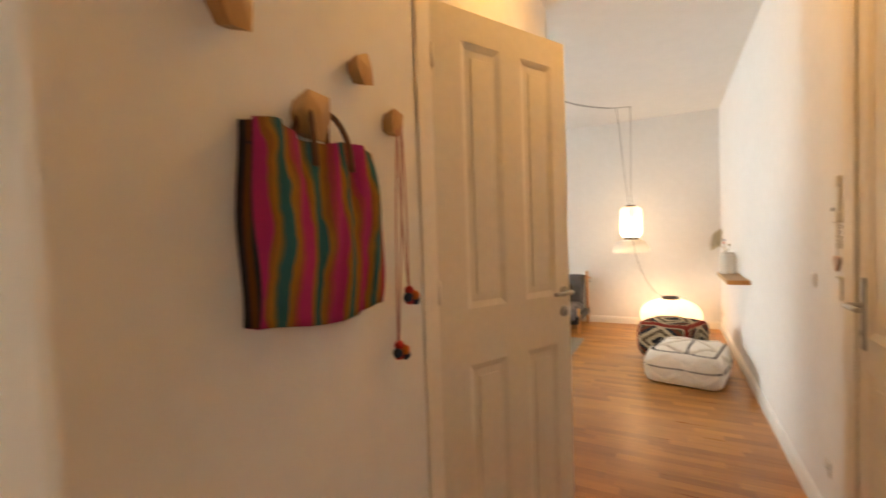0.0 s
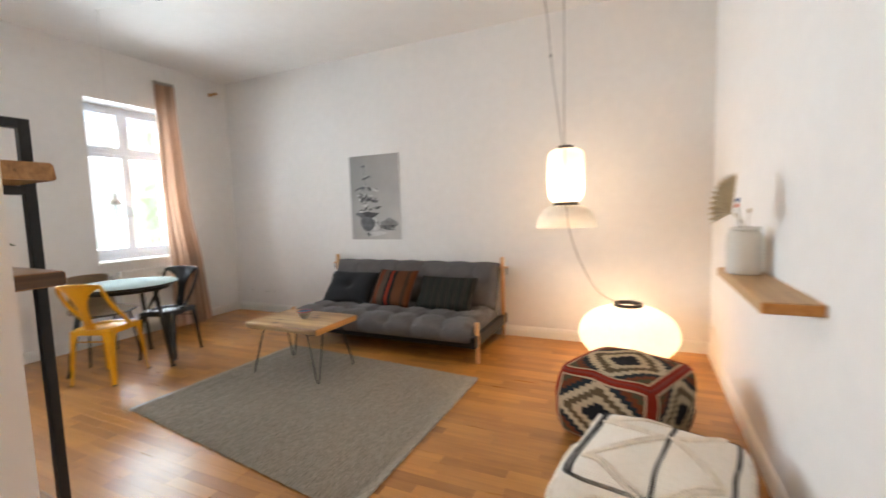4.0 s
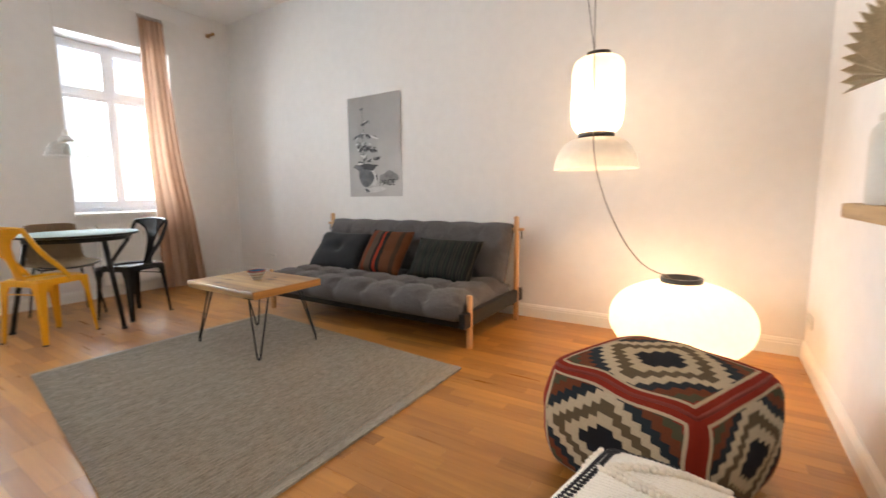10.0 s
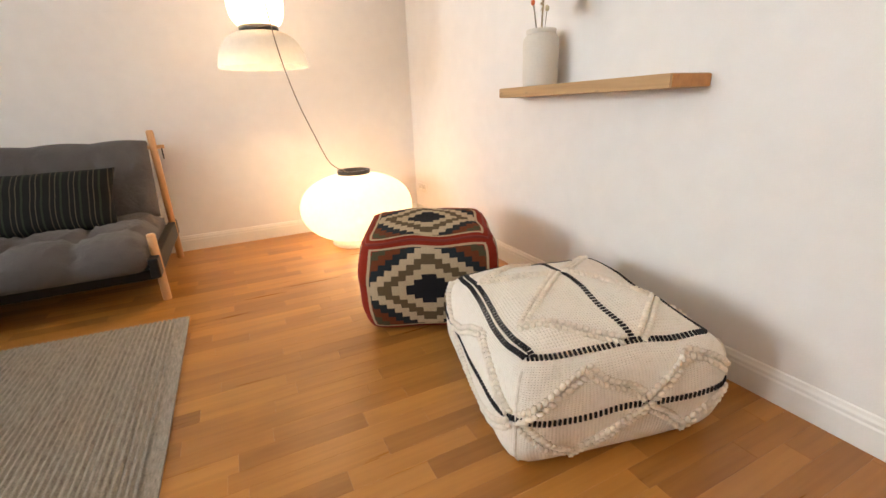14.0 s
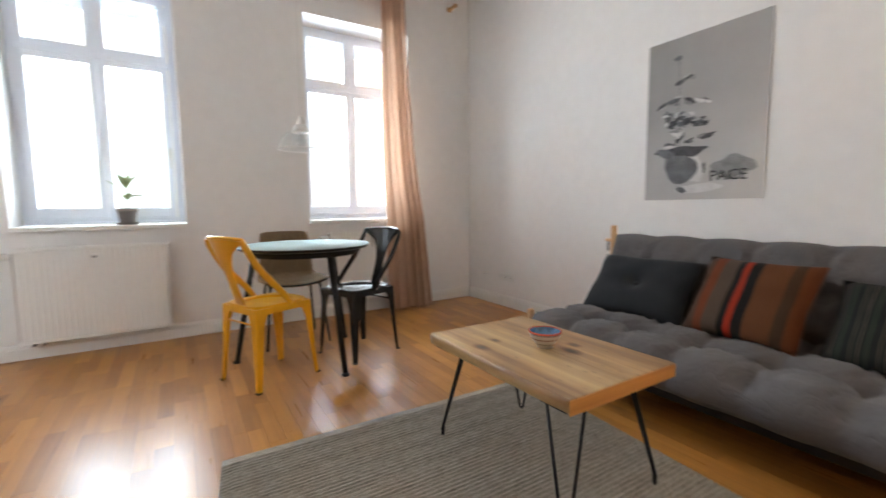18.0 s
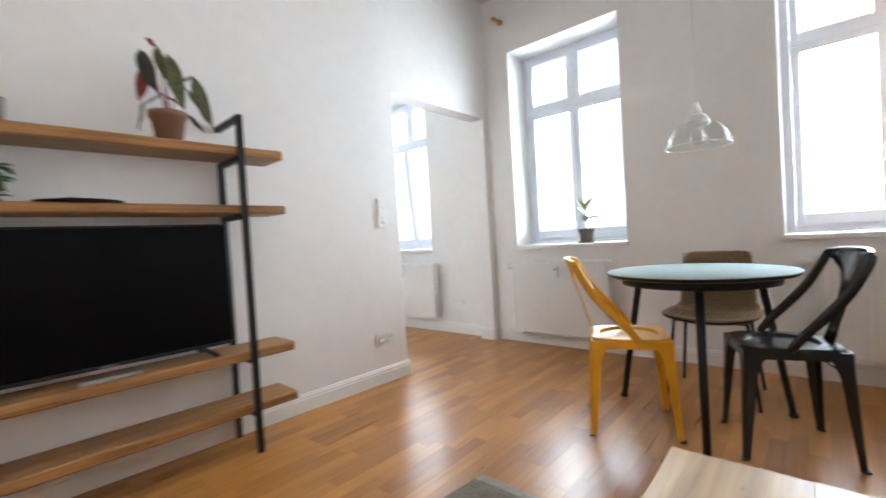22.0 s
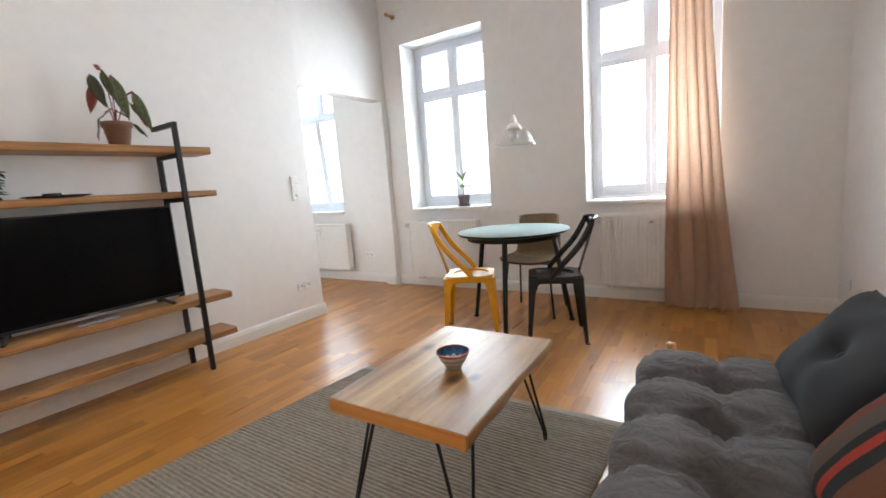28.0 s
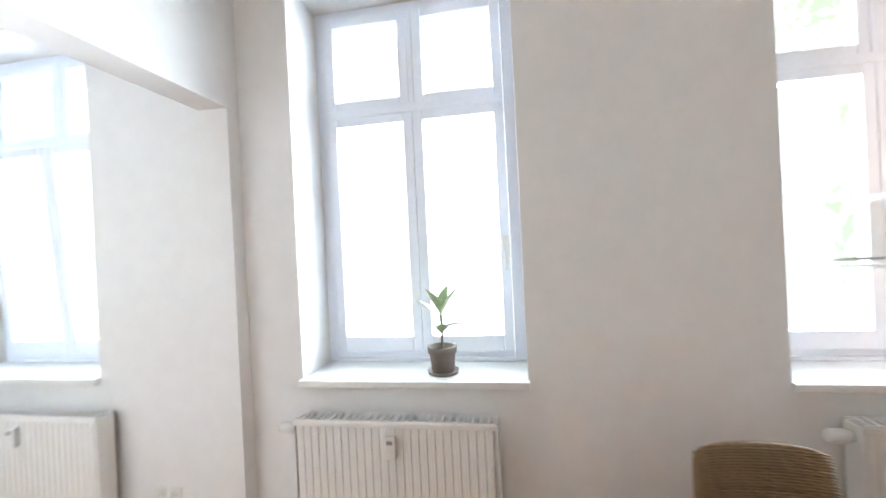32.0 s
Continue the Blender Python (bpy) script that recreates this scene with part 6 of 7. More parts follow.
def pot(parent, r0, r1, h, material, rim=0.018):
    part("pot", lathe([(0, 0), (r0, 0), (r1 * 0.965, h - rim), (r1 * 1.06, h - rim), (r1 * 1.08, h), (r1 * 0.96, h), (r1 * 0.9, h - 0.02), (0, h - 0.02)], 32), material, parent)
    part("soil", lathe([(0, h - 0.012), (r1 * 0.7, h - 0.014), (r1 * 0.91, h - 0.019)], 24), SOIL, parent)


beg = thing("begonia_plant", pose(-1.965, YT + 0.172, S_TOP["s1"]), "spotted begonia with red leaf backs in a terracotta pot", "potted plant")
pot(beg, 0.050, 0.072, 0.135, TERRACOTTA, 0.026)
SPOT_LEAF = mat("spotted_green_leaf", (0.085, 0.110, 0.042), 0.4, var=0.6, scale=55)
rnd = random.Random(5)


def hung_leaf(parent, name, a, b, width, twist, mats, stem_from=None):
    """A leaf from its stalk end a to its tip b."""
    a, b = Vector(a), Vector(b)
    bm = leaf((b - a).length, width, 0.10, 0.22, 8, 0.004)
    q = (b - a).to_track_quat("Y", "Z").to_matrix().to_4x4()
    bm.transform(Matrix.Translation(a) @ q @ pose(0, 0, 0, 0, twist, 0))
    part(name, bm, mats, parent)
    if stem_from:
        up = a + Vector((0, 0, 0.02))
        part("stem", tube(smooth_path([stem_from, tuple(Vector(stem_from).lerp(up, 0.6) + Vector((0, 0, 0.03))), tuple(a)], 4), 0.003, 7), RED_LEAF, parent)


for a, b, w, tw, mats in (((0.087, 0.00, 0.306), (0.050, 0.035, 0.166), 0.072, 80, (DARK_LEAF, DARK_LEAF)), ((0.027, 0.01, 0.330), (0.002, 0.045, 0.196), 0.064, 100, (SPOT_LEAF, RED_LEAF)),
                          ((-0.008, 0.02, 0.305), (-0.050, 0.060, 0.118), 0.076, 60, (SPOT_LEAF, RED_LEAF)), ((-0.020, -0.02, 0.320), (-0.070, -0.03, 0.150), 0.070, 120, (RED_LEAF, DARK_LEAF)),
                          ((-0.110, 0.00, 0.255), (-0.178, 0.03, 0.070), 0.060, 75, (SPOT_LEAF, RED_LEAF)), ((-0.112, -0.012, 0.250), (-0.165, -0.015, 0.095), 0.046, 110, (RED_LEAF, RED_LEAF)),
                          ((0.022, 0.03, 0.160), (0.098, 0.07, 0.118), 0.040, 20, (RED_LEAF, DARK_LEAF)), ((0.096, 0.07, 0.120), (0.146, 0.10, 0.012), 0.026, 70, (DARK_LEAF, DARK_LEAF)),
                          ((-0.070, 0.03, 0.105), (-0.120, 0.08, 0.040), 0.024, 60, (DARK_LEAF, DARK_LEAF)), ((-0.080, 0.02, 0.198), (-0.112, 0.03, 0.140), 0.022, 90, (SPOT_LEAF, DARK_LEAF)),
                          ((-0.005, 0.03, 0.150), (-0.050, 0.06, 0.125), 0.034, 10, (DARK_LEAF, RED_LEAF)), ((0.060, -0.05, 0.285), (0.085, -0.085, 0.150), 0.062, 60, (DARK_LEAF, RED_LEAF)),
                          ((0.030, 0.012, 0.328), (0.068, 0.020, 0.345), 0.030, 90, (RED_LEAF, RED_LEAF))):
    high = a[2] > 0.14
    a, b = [(x, y, 0.135 + (z - 0.108) * 1.3 if z > 0.108 else z * 1.25) for x, y, z in (a, b)]
    hung_leaf(beg, "leaf", a, b, w * 0.9, tw, list(mats), (0, 0, 0.11) if high else None)

pil = thing("trailing_plant", pose(-1.30, YT + 0.15, S_TOP["s2"]), "bushy green plant in a tapered brown clay pot", "potted plant")
pot(pil, 0.046, 0.066, 0.118, mat("dark_brown_clay", (0.10, 0.066, 0.042), 0.75, var=0.15, scale=16, bump=0.2, bump_scale=120), 0.02)
for k in range(120):
    a = rnd.uniform(0, 6.28)
    r = rnd.uniform(0.01, 0.095)
    z = 0.115 + rnd.uniform(0.0, 0.075) * (1.2 - r * 6)
    if k % 2 == 0:
        a, r, z = rnd.uniform(1.5, 3.9), rnd.uniform(0.075, 0.120), rnd.uniform(0.015, 0.14)
    bm = leaf(rnd.uniform(0.042, 0.066), rnd.uniform(0.034, 0.048), 0.25, 0.1, 5)
    bm.transform(Matrix.Translation((math.cos(a) * r, math.sin(a) * r, z)) @ pose(0, 0, 0, 0, 0, math.degrees(a) - 90 + rnd.uniform(-40, 40)) @ pose(0, 0, 0, rnd.uniform(-30, 50)))
    part("leaf", bm, [GREEN_LEAF, GREEN_LEAF], pil)
    if k % 2 == 0:
        part("stem", tube([(0, 0, 0.10), (math.cos(a) * 0.055, math.sin(a) * 0.055, 0.135), (math.cos(a) * r, math.sin(a) * r, z)], 0.0013, 5), STEM, pil)
cup = thing("metal_cup", pose(-1.41, YT + 0.16, S_TOP["s1"]), "small dented dark metal cup", "cup")
part("body", lathe([(0, 0), (0.036, 0), (0.040, 0.006), (0.041, 0.095), (0.0435, 0.100), (0.040, 0.101), (0.037, 0.093), (0.036, 0.01), (0, 0.006)], 32), mat("aged_metal", (0.16, 0.135, 0.11), 0.4, 0.8, var=0.3, scale=30, bump=0.2, bump_scale=60), cup)
plate = thing("dark_plate", pose(-1.64, YT + 0.15, S_TOP["s2"]), "flat dark plate with turned-up rim", "plate")
part("body", lathe([(0, 0), (0.10, 0), (0.145, 0.010), (0.147, 0.013), (0.10, 0.006), (0, 0.004)], 40), BLACK_ENAMEL, plate)
small = thing("small_bowl", pose(-1.62, YT + 0.15, S_TOP["s2"] + 0.0045), "small dark bowl standing in the plate", "bowl")
part("body", lathe([(0, 0), (0.030, 0), (0.038, 0.012), (0.040, 0.022), (0.037, 0.022), (0.032, 0.010), (0, 0.005)], 28), BLACK_ENAMEL, small)

for ob in (rack, tv, remote, cable, beg, pil, cup, plate, small):
    ob.matrix_world = PIVOT @ ob.matrix_world

sp = thing("rubber_plant", pose(-4.765, 4.10, SILL + 0.026) @ Matrix.Diagonal((1.24, 1.24, 1.24, 1)), "small rubber plant in a grey clay pot on the sill", "potted plant")
pot(sp, 0.038, 0.048, 0.095, GREY_POT, 0.022)
part("saucer", lathe([(0, 0), (0.052, 0), (0.056, 0.012), (0.05, 0.006), (0, 0.003)], 28), GREY_POT, sp)
part("stem", tube([(0, 0, 0.08), (0.002, 0.004, 0.16), (0, 0, 0.215)], 0.004, 8), STEM, sp)
for ang, elev, z, ln in ((20, 35, 0.14, 0.085), (200, 25, 0.15, 0.08), (265, 50, 0.18, 0.10), (80, 62, 0.20, 0.12), (330, 60, 0.21, 0.10), (150, 72, 0.21, 0.09), (110, 12, 0.16, 0.09)):
    bm = leaf(ln * 1.15, 0.046, 0.15, 0.2)
    bm.transform(Matrix.Translation((0, 0, z)) @ pose(0, 0, 0, 0, 0, ang - 90) @ pose(0, 0, 0, elev))
    part("leaf", bm, [PALE_LEAF, PALE_LEAF], sp)

# ---- curtain and rod brackets ----
cur = thing("curtain", pose(-4.555, 0, 0), "pinkish terracotta floor-length curtain drawn aside", "curtain")
bm = bmesh.new()
NZ, NC = 44, 96
grid = []
for i in range(NZ + 1):
    t = i / NZ
    z = 2.90 - 2.885 * t
    y0 = 6.058 - 0.022 * t
    y1 = 6.300 + 0.235 * t ** 1.5
    row = []
    for j in range(NC + 1):
        u = j / NC
        ph = 2 * math.pi * 5.5 * (u + 0.035 * math.sin(5 * u + 2.2 * t)) + 0.5
        amp = (0.026 + 0.026 * t) * (0.75 + 0.35 * math.sin(11 * u + 1.0))
        x = amp * math.sin(ph) + 0.010 * noise.noise(Vector((u * 4, t * 3, 0)))
        y = y0 + (y1 - y0) * u + 0.016 * math.cos(ph) * (0.5 + t)
        x += 0.075 * min(1.0, max(0.0, (t - 0.45) / 0.25)) ** 1.5
        row.append(bm.verts.new((x, y, z)))
    grid.append(row)
for i in range(NZ):
    for j in range(NC):
        bm.faces.new((grid[i][j], grid[i][j + 1], grid[i + 1][j + 1], grid[i + 1][j])).smooth = True
part("cloth", bm, CURTAIN, cur)
for j in range(4, NC, 12):
    p = 6.058 + 0.242 * j / NC
    part("clip", boxes((-0.012, p - 0.007, 2.888, 0.012, p + 0.007, 2.925), bev=0.002), STEEL, cur)
for y, z in ((3.44, 2.90), (6.86, 2.95)):
    br = thing("rod_bracket", pose(XW, y, z), "wooden curtain wire bracket high on the wall", "bracket", "curtain wire brackets")
    part("arm", merged(boxes((0.0, -0.022, -0.020, 0.012, 0.022, 0.020), bev=0.003), boxes((0.012, -0.013, -0.012, 0.125, 0.013, 0.012), bev=0.004)), HOOK_WOOD, br)
    part("eye", lathe([(0, 0), (0.016, 0), (0.019, 0.012), (0.016, 0.03), (0, 0.03)], 16, pose(0.115, 0.015, 0, 90)), HOOK_WOOD, br)
wire = thing("curtain_wire", pose(0, 0, 0), "thin taut curtain wire along the window wall", "curtain wire")
part("wire", tube([(XW + 0.115, 3.44, 2.90), (XW + 0.115, 6.86, 2.95)], 0.0012, 5), WHITE_PLASTIC, wire)

# ---- poster ----
pw, ph_ = 0.69, 0.99
pos = thing("poster", pose(-2.622, YB - 0.001, 1.006), "unframed grey still-life poster of a plant in a bowl", "poster")
bm = bmesh.new()
cols = [[bm.verts.new((pw * i / 12, -0.003 - 0.0035 * abs(math.sin(i * 0.9)) * (0.3 + j / 14), ph_ * j / 14)) for j in range(15)] for i in range(13)]
for i in range(12):
    for j in range(14):
        bm.faces.new((cols[i][j], cols[i + 1][j], cols[i + 1][j + 1], cols[i][j + 1])).smooth = True
back = bmesh.ops.duplicate(bm, geom=list(bm.faces))
bmesh.ops.translate(bm, vec=(0, 0.0015, 0), verts=[v for v in back["geom"] if isinstance(v, bmesh.types.BMVert)])
part("sheet", bm, PRINT, pos)


def blot(u, v, ru, rv, seed, turn=0.0, n=26, rough=0.35, y=-0.0085):
    r2 = random.Random(seed)
    k = [(r2.uniform(2, 7), r2.uniform(0, 6.28)) for _ in range(3)]
    bm = bmesh.new()
    vs = []
    for i in range(n):
        a = 2 * math.pi * i / n
        r = 1 + rough * sum(math.sin(int(f) * a + p) for f, p in k) / 3
        x, z = ru * r * math.cos(a), rv * r * math.sin(a)
        x, z = x * math.cos(turn) - z * math.sin(turn), x * math.sin(turn) + z * math.cos(turn)
        vs.append(bm.verts.new((u * pw + x, y, v * ph_ + z)))
    bm.faces.new(vs)
    ex = bmesh.ops.extrude_face_region(bm, geom=list(bm.faces))
    bmesh.ops.translate(bm, vec=(0, -0.0006, 0), verts=[q for q in ex["geom"] if isinstance(q, bmesh.types.BMVert)])
    return bm


shapes = [(0.77, 0.185, 0.115, 0.062, 0.05, PALE_INK, 0.2), (0.50, 0.068, 0.145, 0.026, 0.06, LIGHT_INK, 0.12), (0.355, 0.060, 0.030, 0.018, -0.5, MID_INK, 0.3),
          (0.47, 0.185, 0.045, 0.085, 0.1, LIGHT_INK, 0.15), (0.345, 0.190, 0.098, 0.090, 0.0, MID_INK, 0.12), (0.33, 0.215, 0.060, 0.070, 0.2, GREY_INK, 0.3), (0.235, 0.205, 0.028, 0.075, 0.25, PALE_INK, 0.2),
          (0.325, 0.300, 0.150, 0.030, 0.04, GREY_INK, 0.25), (0.20, 0.295, 0.060, 0.026, -0.3, MID_INK, 0.3), (0.46, 0.290, 0.055, 0.024, 0.3, GREY_INK, 0.3), (0.30, 0.305, 0.060, 0.010, 0.05, PALE_INK, 0.3),
          (0.540, 0.188, 0.010, 0.034, -0.1, GREY_INK, 0.25), (0.285, 0.875, 0.022, 0.016, 0.3, MID_INK, 0.4), (0.295, 0.845, 0.008, 0.022, 0.1, PALE_INK, 0.3)]
leafy = random.Random(21)
for cu, cv, su, sv, count, tilt, dark in ((0.32, 0.735, 0.10, 0.012, 7, 0.35, 0.6), (0.145, 0.595, 0.035, 0.012, 3, 0.5, 0.9), (0.25, 0.615, 0.06, 0.025, 7, 0.4, 0.5), (0.44, 0.600, 0.075, 0.016, 7, -0.3, 0.95),
                                          (0.25, 0.515, 0.070, 0.035, 14, 0.5, 0.8), (0.34, 0.480, 0.085, 0.030, 16, -0.1, 0.6), (0.46, 0.475, 0.060, 0.022, 8, 0.25, 0.95), (0.28, 0.450, 0.06, 0.02, 6, 0.0, 0.3),
                                          (0.54, 0.380, 0.065, 0.008, 6, 0.06, 0.95), (0.32, 0.385, 0.035, 0.022, 6, 0.8, 0.85), (0.41, 0.362, 0.035, 0.012, 4, 0.3, 0.8), (0.22, 0.345, 0.05, 0.014, 5, -0.2, 0.6)):
    for _ in range(count):
        ink = GREY_INK if leafy.random() < dark * 0.75 else leafy.choice((MID_INK, PALE_INK, LIGHT_INK))
        shapes.append((leafy.gauss(cu, su * 0.6), leafy.gauss(cv, sv * 0.7), leafy.uniform(0.014, 0.030), leafy.uniform(0.006, 0.012), tilt + leafy.uniform(-0.5, 0.5), ink, 0.35))
for k, (u, v, ru, rv, turn, ink, rough) in enumerate(shapes):
    part("print_shape", blot(u, v, ru, rv, k, turn, n=22, rough=rough, y=-0.0078 - 0.0007 * (k % 5)), ink, pos)
part("print_stem", tube(smooth_path([(0.285 * pw, -0.0080, 0.87 * ph_), (0.31 * pw, -0.0085, 0.7 * ph_), (0.30 * pw, -0.0085, 0.5 * ph_), (0.33 * pw, -0.0085, 0.27 * ph_)], 5), 0.0014, 6), MID_INK, pos)


def lettering(text, size, material, parent, m):
    cu = bpy.data.curves.new("lettering", "FONT")
    cu.body, cu.size, cu.extrude = text, size, 0.0003
    tmp = bpy.data.objects.new("lettering_curve", cu)
    me = bpy.data.meshes.new_from_object(tmp)
    bpy.data.objects.remove(tmp)
    bpy.data.curves.remove(cu)
    me.materials.append(material)
    ob = new("lettering", me)
    ob.parent = parent
    ob.matrix_local = m
    return ob


lettering("PACE", 0.085, INK, pos, pose(0.410, -0.0125, 0.108, 90))

# ---- sockets and switches ----


def plates(name, m, count, upright, label, kinds, category="socket"):
    """A row of flush fittings; x along the wall, y out of it, z up."""
    s = thing(name, m, label, category, "sockets and switches")
    p = 0.071
    for i in range(count):
        o = (i - (count - 1) / 2) * p
        x, z = (0, -o) if upright else (o, 0)
        pl_ = part("plate", boxes((x - 0.0345, 0.0, z - 0.0345, x + 0.0345, 0.009, z + 0.0345), bev=0.003), WHITE_PLASTIC, s)
        if kinds[i] == "s":
            part("well", lathe([(0.0215, 0.0105), (0.0195, 0.0105), (0.0190, 0.0095), (0, 0.0093)], 24, pose(x, 0, z, -90)), WHITE_PLASTIC, pl_)
            part("pin_hole", boxes((x - 0.0115, 0.0093, z - 0.0025, x - 0.0065, 0.0098, z + 0.0025), (x + 0.0065, 0.0093, z - 0.0025, x + 0.0115, 0.0098, z + 0.0025)), BLACK_PLASTIC, pl_)
        else:
            bm = boxes((x - 0.0265, 0.009, z - 0.0265, x + 0.0265, 0.0135, z + 0.0265), bev=0.002)
            part("rocker", bm, WHITE_PLASTIC, pl_)
    return s


def on_wall(side, a, z):
    """A pose on a wall: x along it, y into the room."""
    if side == "right":
        return Matrix.Translation((XR, a, z)) @ pose(0, 0, 0, 0, 0, 90)
    if side == "sofa":
        return Matrix.Translation((a, YB, z)) @ pose(0, 0, 0, 0, 0, 180)
    if side == "window":
        return Matrix.Translation((XW, a, z)) @ pose(0, 0, 0, 0, 0, -90)
    return PIVOT @ Matrix.Translation((a, YT, z))


plates("wall_switch", on_wall("tv", -3.27, 1.175), 3, True, "white triple switch and socket block by the kitchen opening", "kks", "switch")
plates("wall_socket", on_wall("tv", -3.245, 0.31), 2, False, "white double wall socket above the skirting", "ss")
plates("wall_socket", on_wall("sofa", -4.38, 0.285), 1, False, "white single wall outlet near the corner", "s")
plates("wall_socket", on_wall("sofa", -4.05, 0.285), 3, False, "white triple wall socket near the corner", "sss")
plates("wall_socket", on_wall("right", 6.945, 0.265), 2, False, "white double wall socket behind the globe lamp", "ss")
plates("wall_socket", on_wall("window", 2.785, 0.325), 2, False, "white double wall socket in the kitchen", "ss")
plates("wall_switch", on_wall("right", 2.68, 1.185), 1, False, "white light switch in the hall", "k", "switch")
plates("wall_socket", on_wall("right", 2.47, 0.31), 1, False, "white low wall socket in the hall", "s")

# ---- hall ----
ic = thing("intercom", on_wall("right", 2.29, 1.472), "white wall intercom handset with coiled cord", "intercom")
part("base", boxes((-0.048, 0, 0, 0.048, 0.022, 0.197), bev=0.006), WHITE_PLASTIC, ic)
part("handset", merged(boxes((-0.092, 0.018, 0.018, -0.056, 0.034, 0.180), bev=0.007), boxes((-0.094, 0.004, 0.0, -0.054, 0.040, 0.050), bev=0.011), boxes((-0.094, 0.004, 0.148, -0.054, 0.040, 0.198), bev=0.011)), WHITE_PLASTIC, ic)
part("door_button", boxes((-0.01, 0.025, 0.05, 0.02, 0.030, 0.065)), GREY_PLASTIC, ic)
coil = [(-0.065 + 0.007 * math.cos(i * 1.1) + 0.055 * max(0, (i / 70) - 0.55), 0.022 + 0.007 * math.sin(i * 1.1), -0.105 * math.sin(math.pi * i / 78)) for i in range(70)]
part("coiled_cord", tube(coil, 0.0025, 6), WHITE_PLASTIC, ic)
part("flat_cord", tube(smooth_path([(0.01, 0.01, 0.0), (0.012, 0.008, -0.06), (-0.01, 0.008, -0.11)], 5), 0.0028, 6), WHITE_PLASTIC, ic)
tag = thing("hanging_tag", on_wall("right", 2.305, 1.300), "rose felt heart tag hanging below the intercom", "tag")
hrt = [(0.036 * 0.9 * math.sin(a) ** 3, 0.030 * (13 * math.cos(a) - 5 * math.cos(2 * a) - 2 * math.cos(3 * a) - math.cos(4 * a)) / 13) for a in [2 * math.pi * i / 28 for i in range(28)]]
hb = prism(hrt, 0.004, 0.016, pose(0, 0, 0, 90) @ Matrix.Diagonal((1, 1, -1, 1)))
part("heart", hb, cloth("rose_felt", (0.55, 0.40, 0.35)), tag)
part("string", tube([(0, 0.01, 0.025), (0.002, 0.012, 0.08)], 0.0012, 5), STEM, tag)
kb2 = thing("key_box", on_wall("right", 2.235, 1.190), "small white wall box with a slotted lid", "box")
part("body", boxes((-0.035, 0, -0.045, 0.035, 0.028, 0.045), bev=0.004), WHITE_PLASTIC, kb2)
part("lid", boxes((-0.037, 0, 0.046, 0.037, 0.031, 0.052), bev=0.002), WHITE_PLASTIC, kb2)

mir = thing("wall_mirror", pose(XH + 0.009, 2.605, 0.262, 0, 0, -1.7), "tall wall mirror in a narrow pale oak frame", "mirror")
MH, MWd = 1.755, 0.255
part("frame_left", boxes((0, -MWd, 0, 0.045, -MWd + 0.022, MH), bev=0.002), MIRROR_OAK, mir)
part("frame_right", boxes((0, MWd - 0.022, 0, 0.045, MWd, MH), bev=0.002), MIRROR_OAK, mir)
part("frame_top", boxes((0, -MWd + 0.022, MH - 0.022, 0.045, MWd - 0.022, MH), bev=0.002), MIRROR_OAK, mir)
part("frame_bottom", boxes((0, -MWd + 0.022, 0, 0.045, MWd - 0.022, 0.022), bev=0.002), MIRROR_OAK, mir)
part("mirror_glass", boxes((0.004, -MWd + 0.022, 0.022, 0.012, MWd - 0.022, MH - 0.022)), MIRROR, mir, "clear mirror glass")


def hook(y, z, s=1.0, turn=0.0):
    h = thing("coat_hook", pose(XH, y, z, turn), "faceted wooden coat hook on the hall wall", "hook", "wooden coat hooks")
    o = [(-0.030, 0.040), (0.028, 0.044), (0.034, 0.0), (0.018, -0.048), (-0.020, -0.044), (-0.036, 0.004)]
    bm = bmesh.new()
    a = [bm.verts.new((0.0, y_ * s * 0.7, z_ * s * 0.7)) for y_, z_ in o]
    b = [bm.verts.new((0.048 * s, y_ * s, z_ * s)) for y_, z_ in o]
    c = bm.verts.new((0.056 * s, 0.004, 0.004))
    n = len(o)
    bm.faces.new(a[::-1])
    for i in range(n):
        bm.faces.new((a[i], a[(i + 1) % n], b[(i + 1) % n], b[i]))
        bm.faces.new((b[i], b[(i + 1) % n], c))
    part("block", bm, HOOK_WOOD, h)
    return h


hook(0.435, 1.945, 1.15, 12)
hook(0.640, 1.768, 1.25, -6)
hook(0.850, 1.948, 0.95, 20)
hook(1.005, 1.832, 0.9, -14)

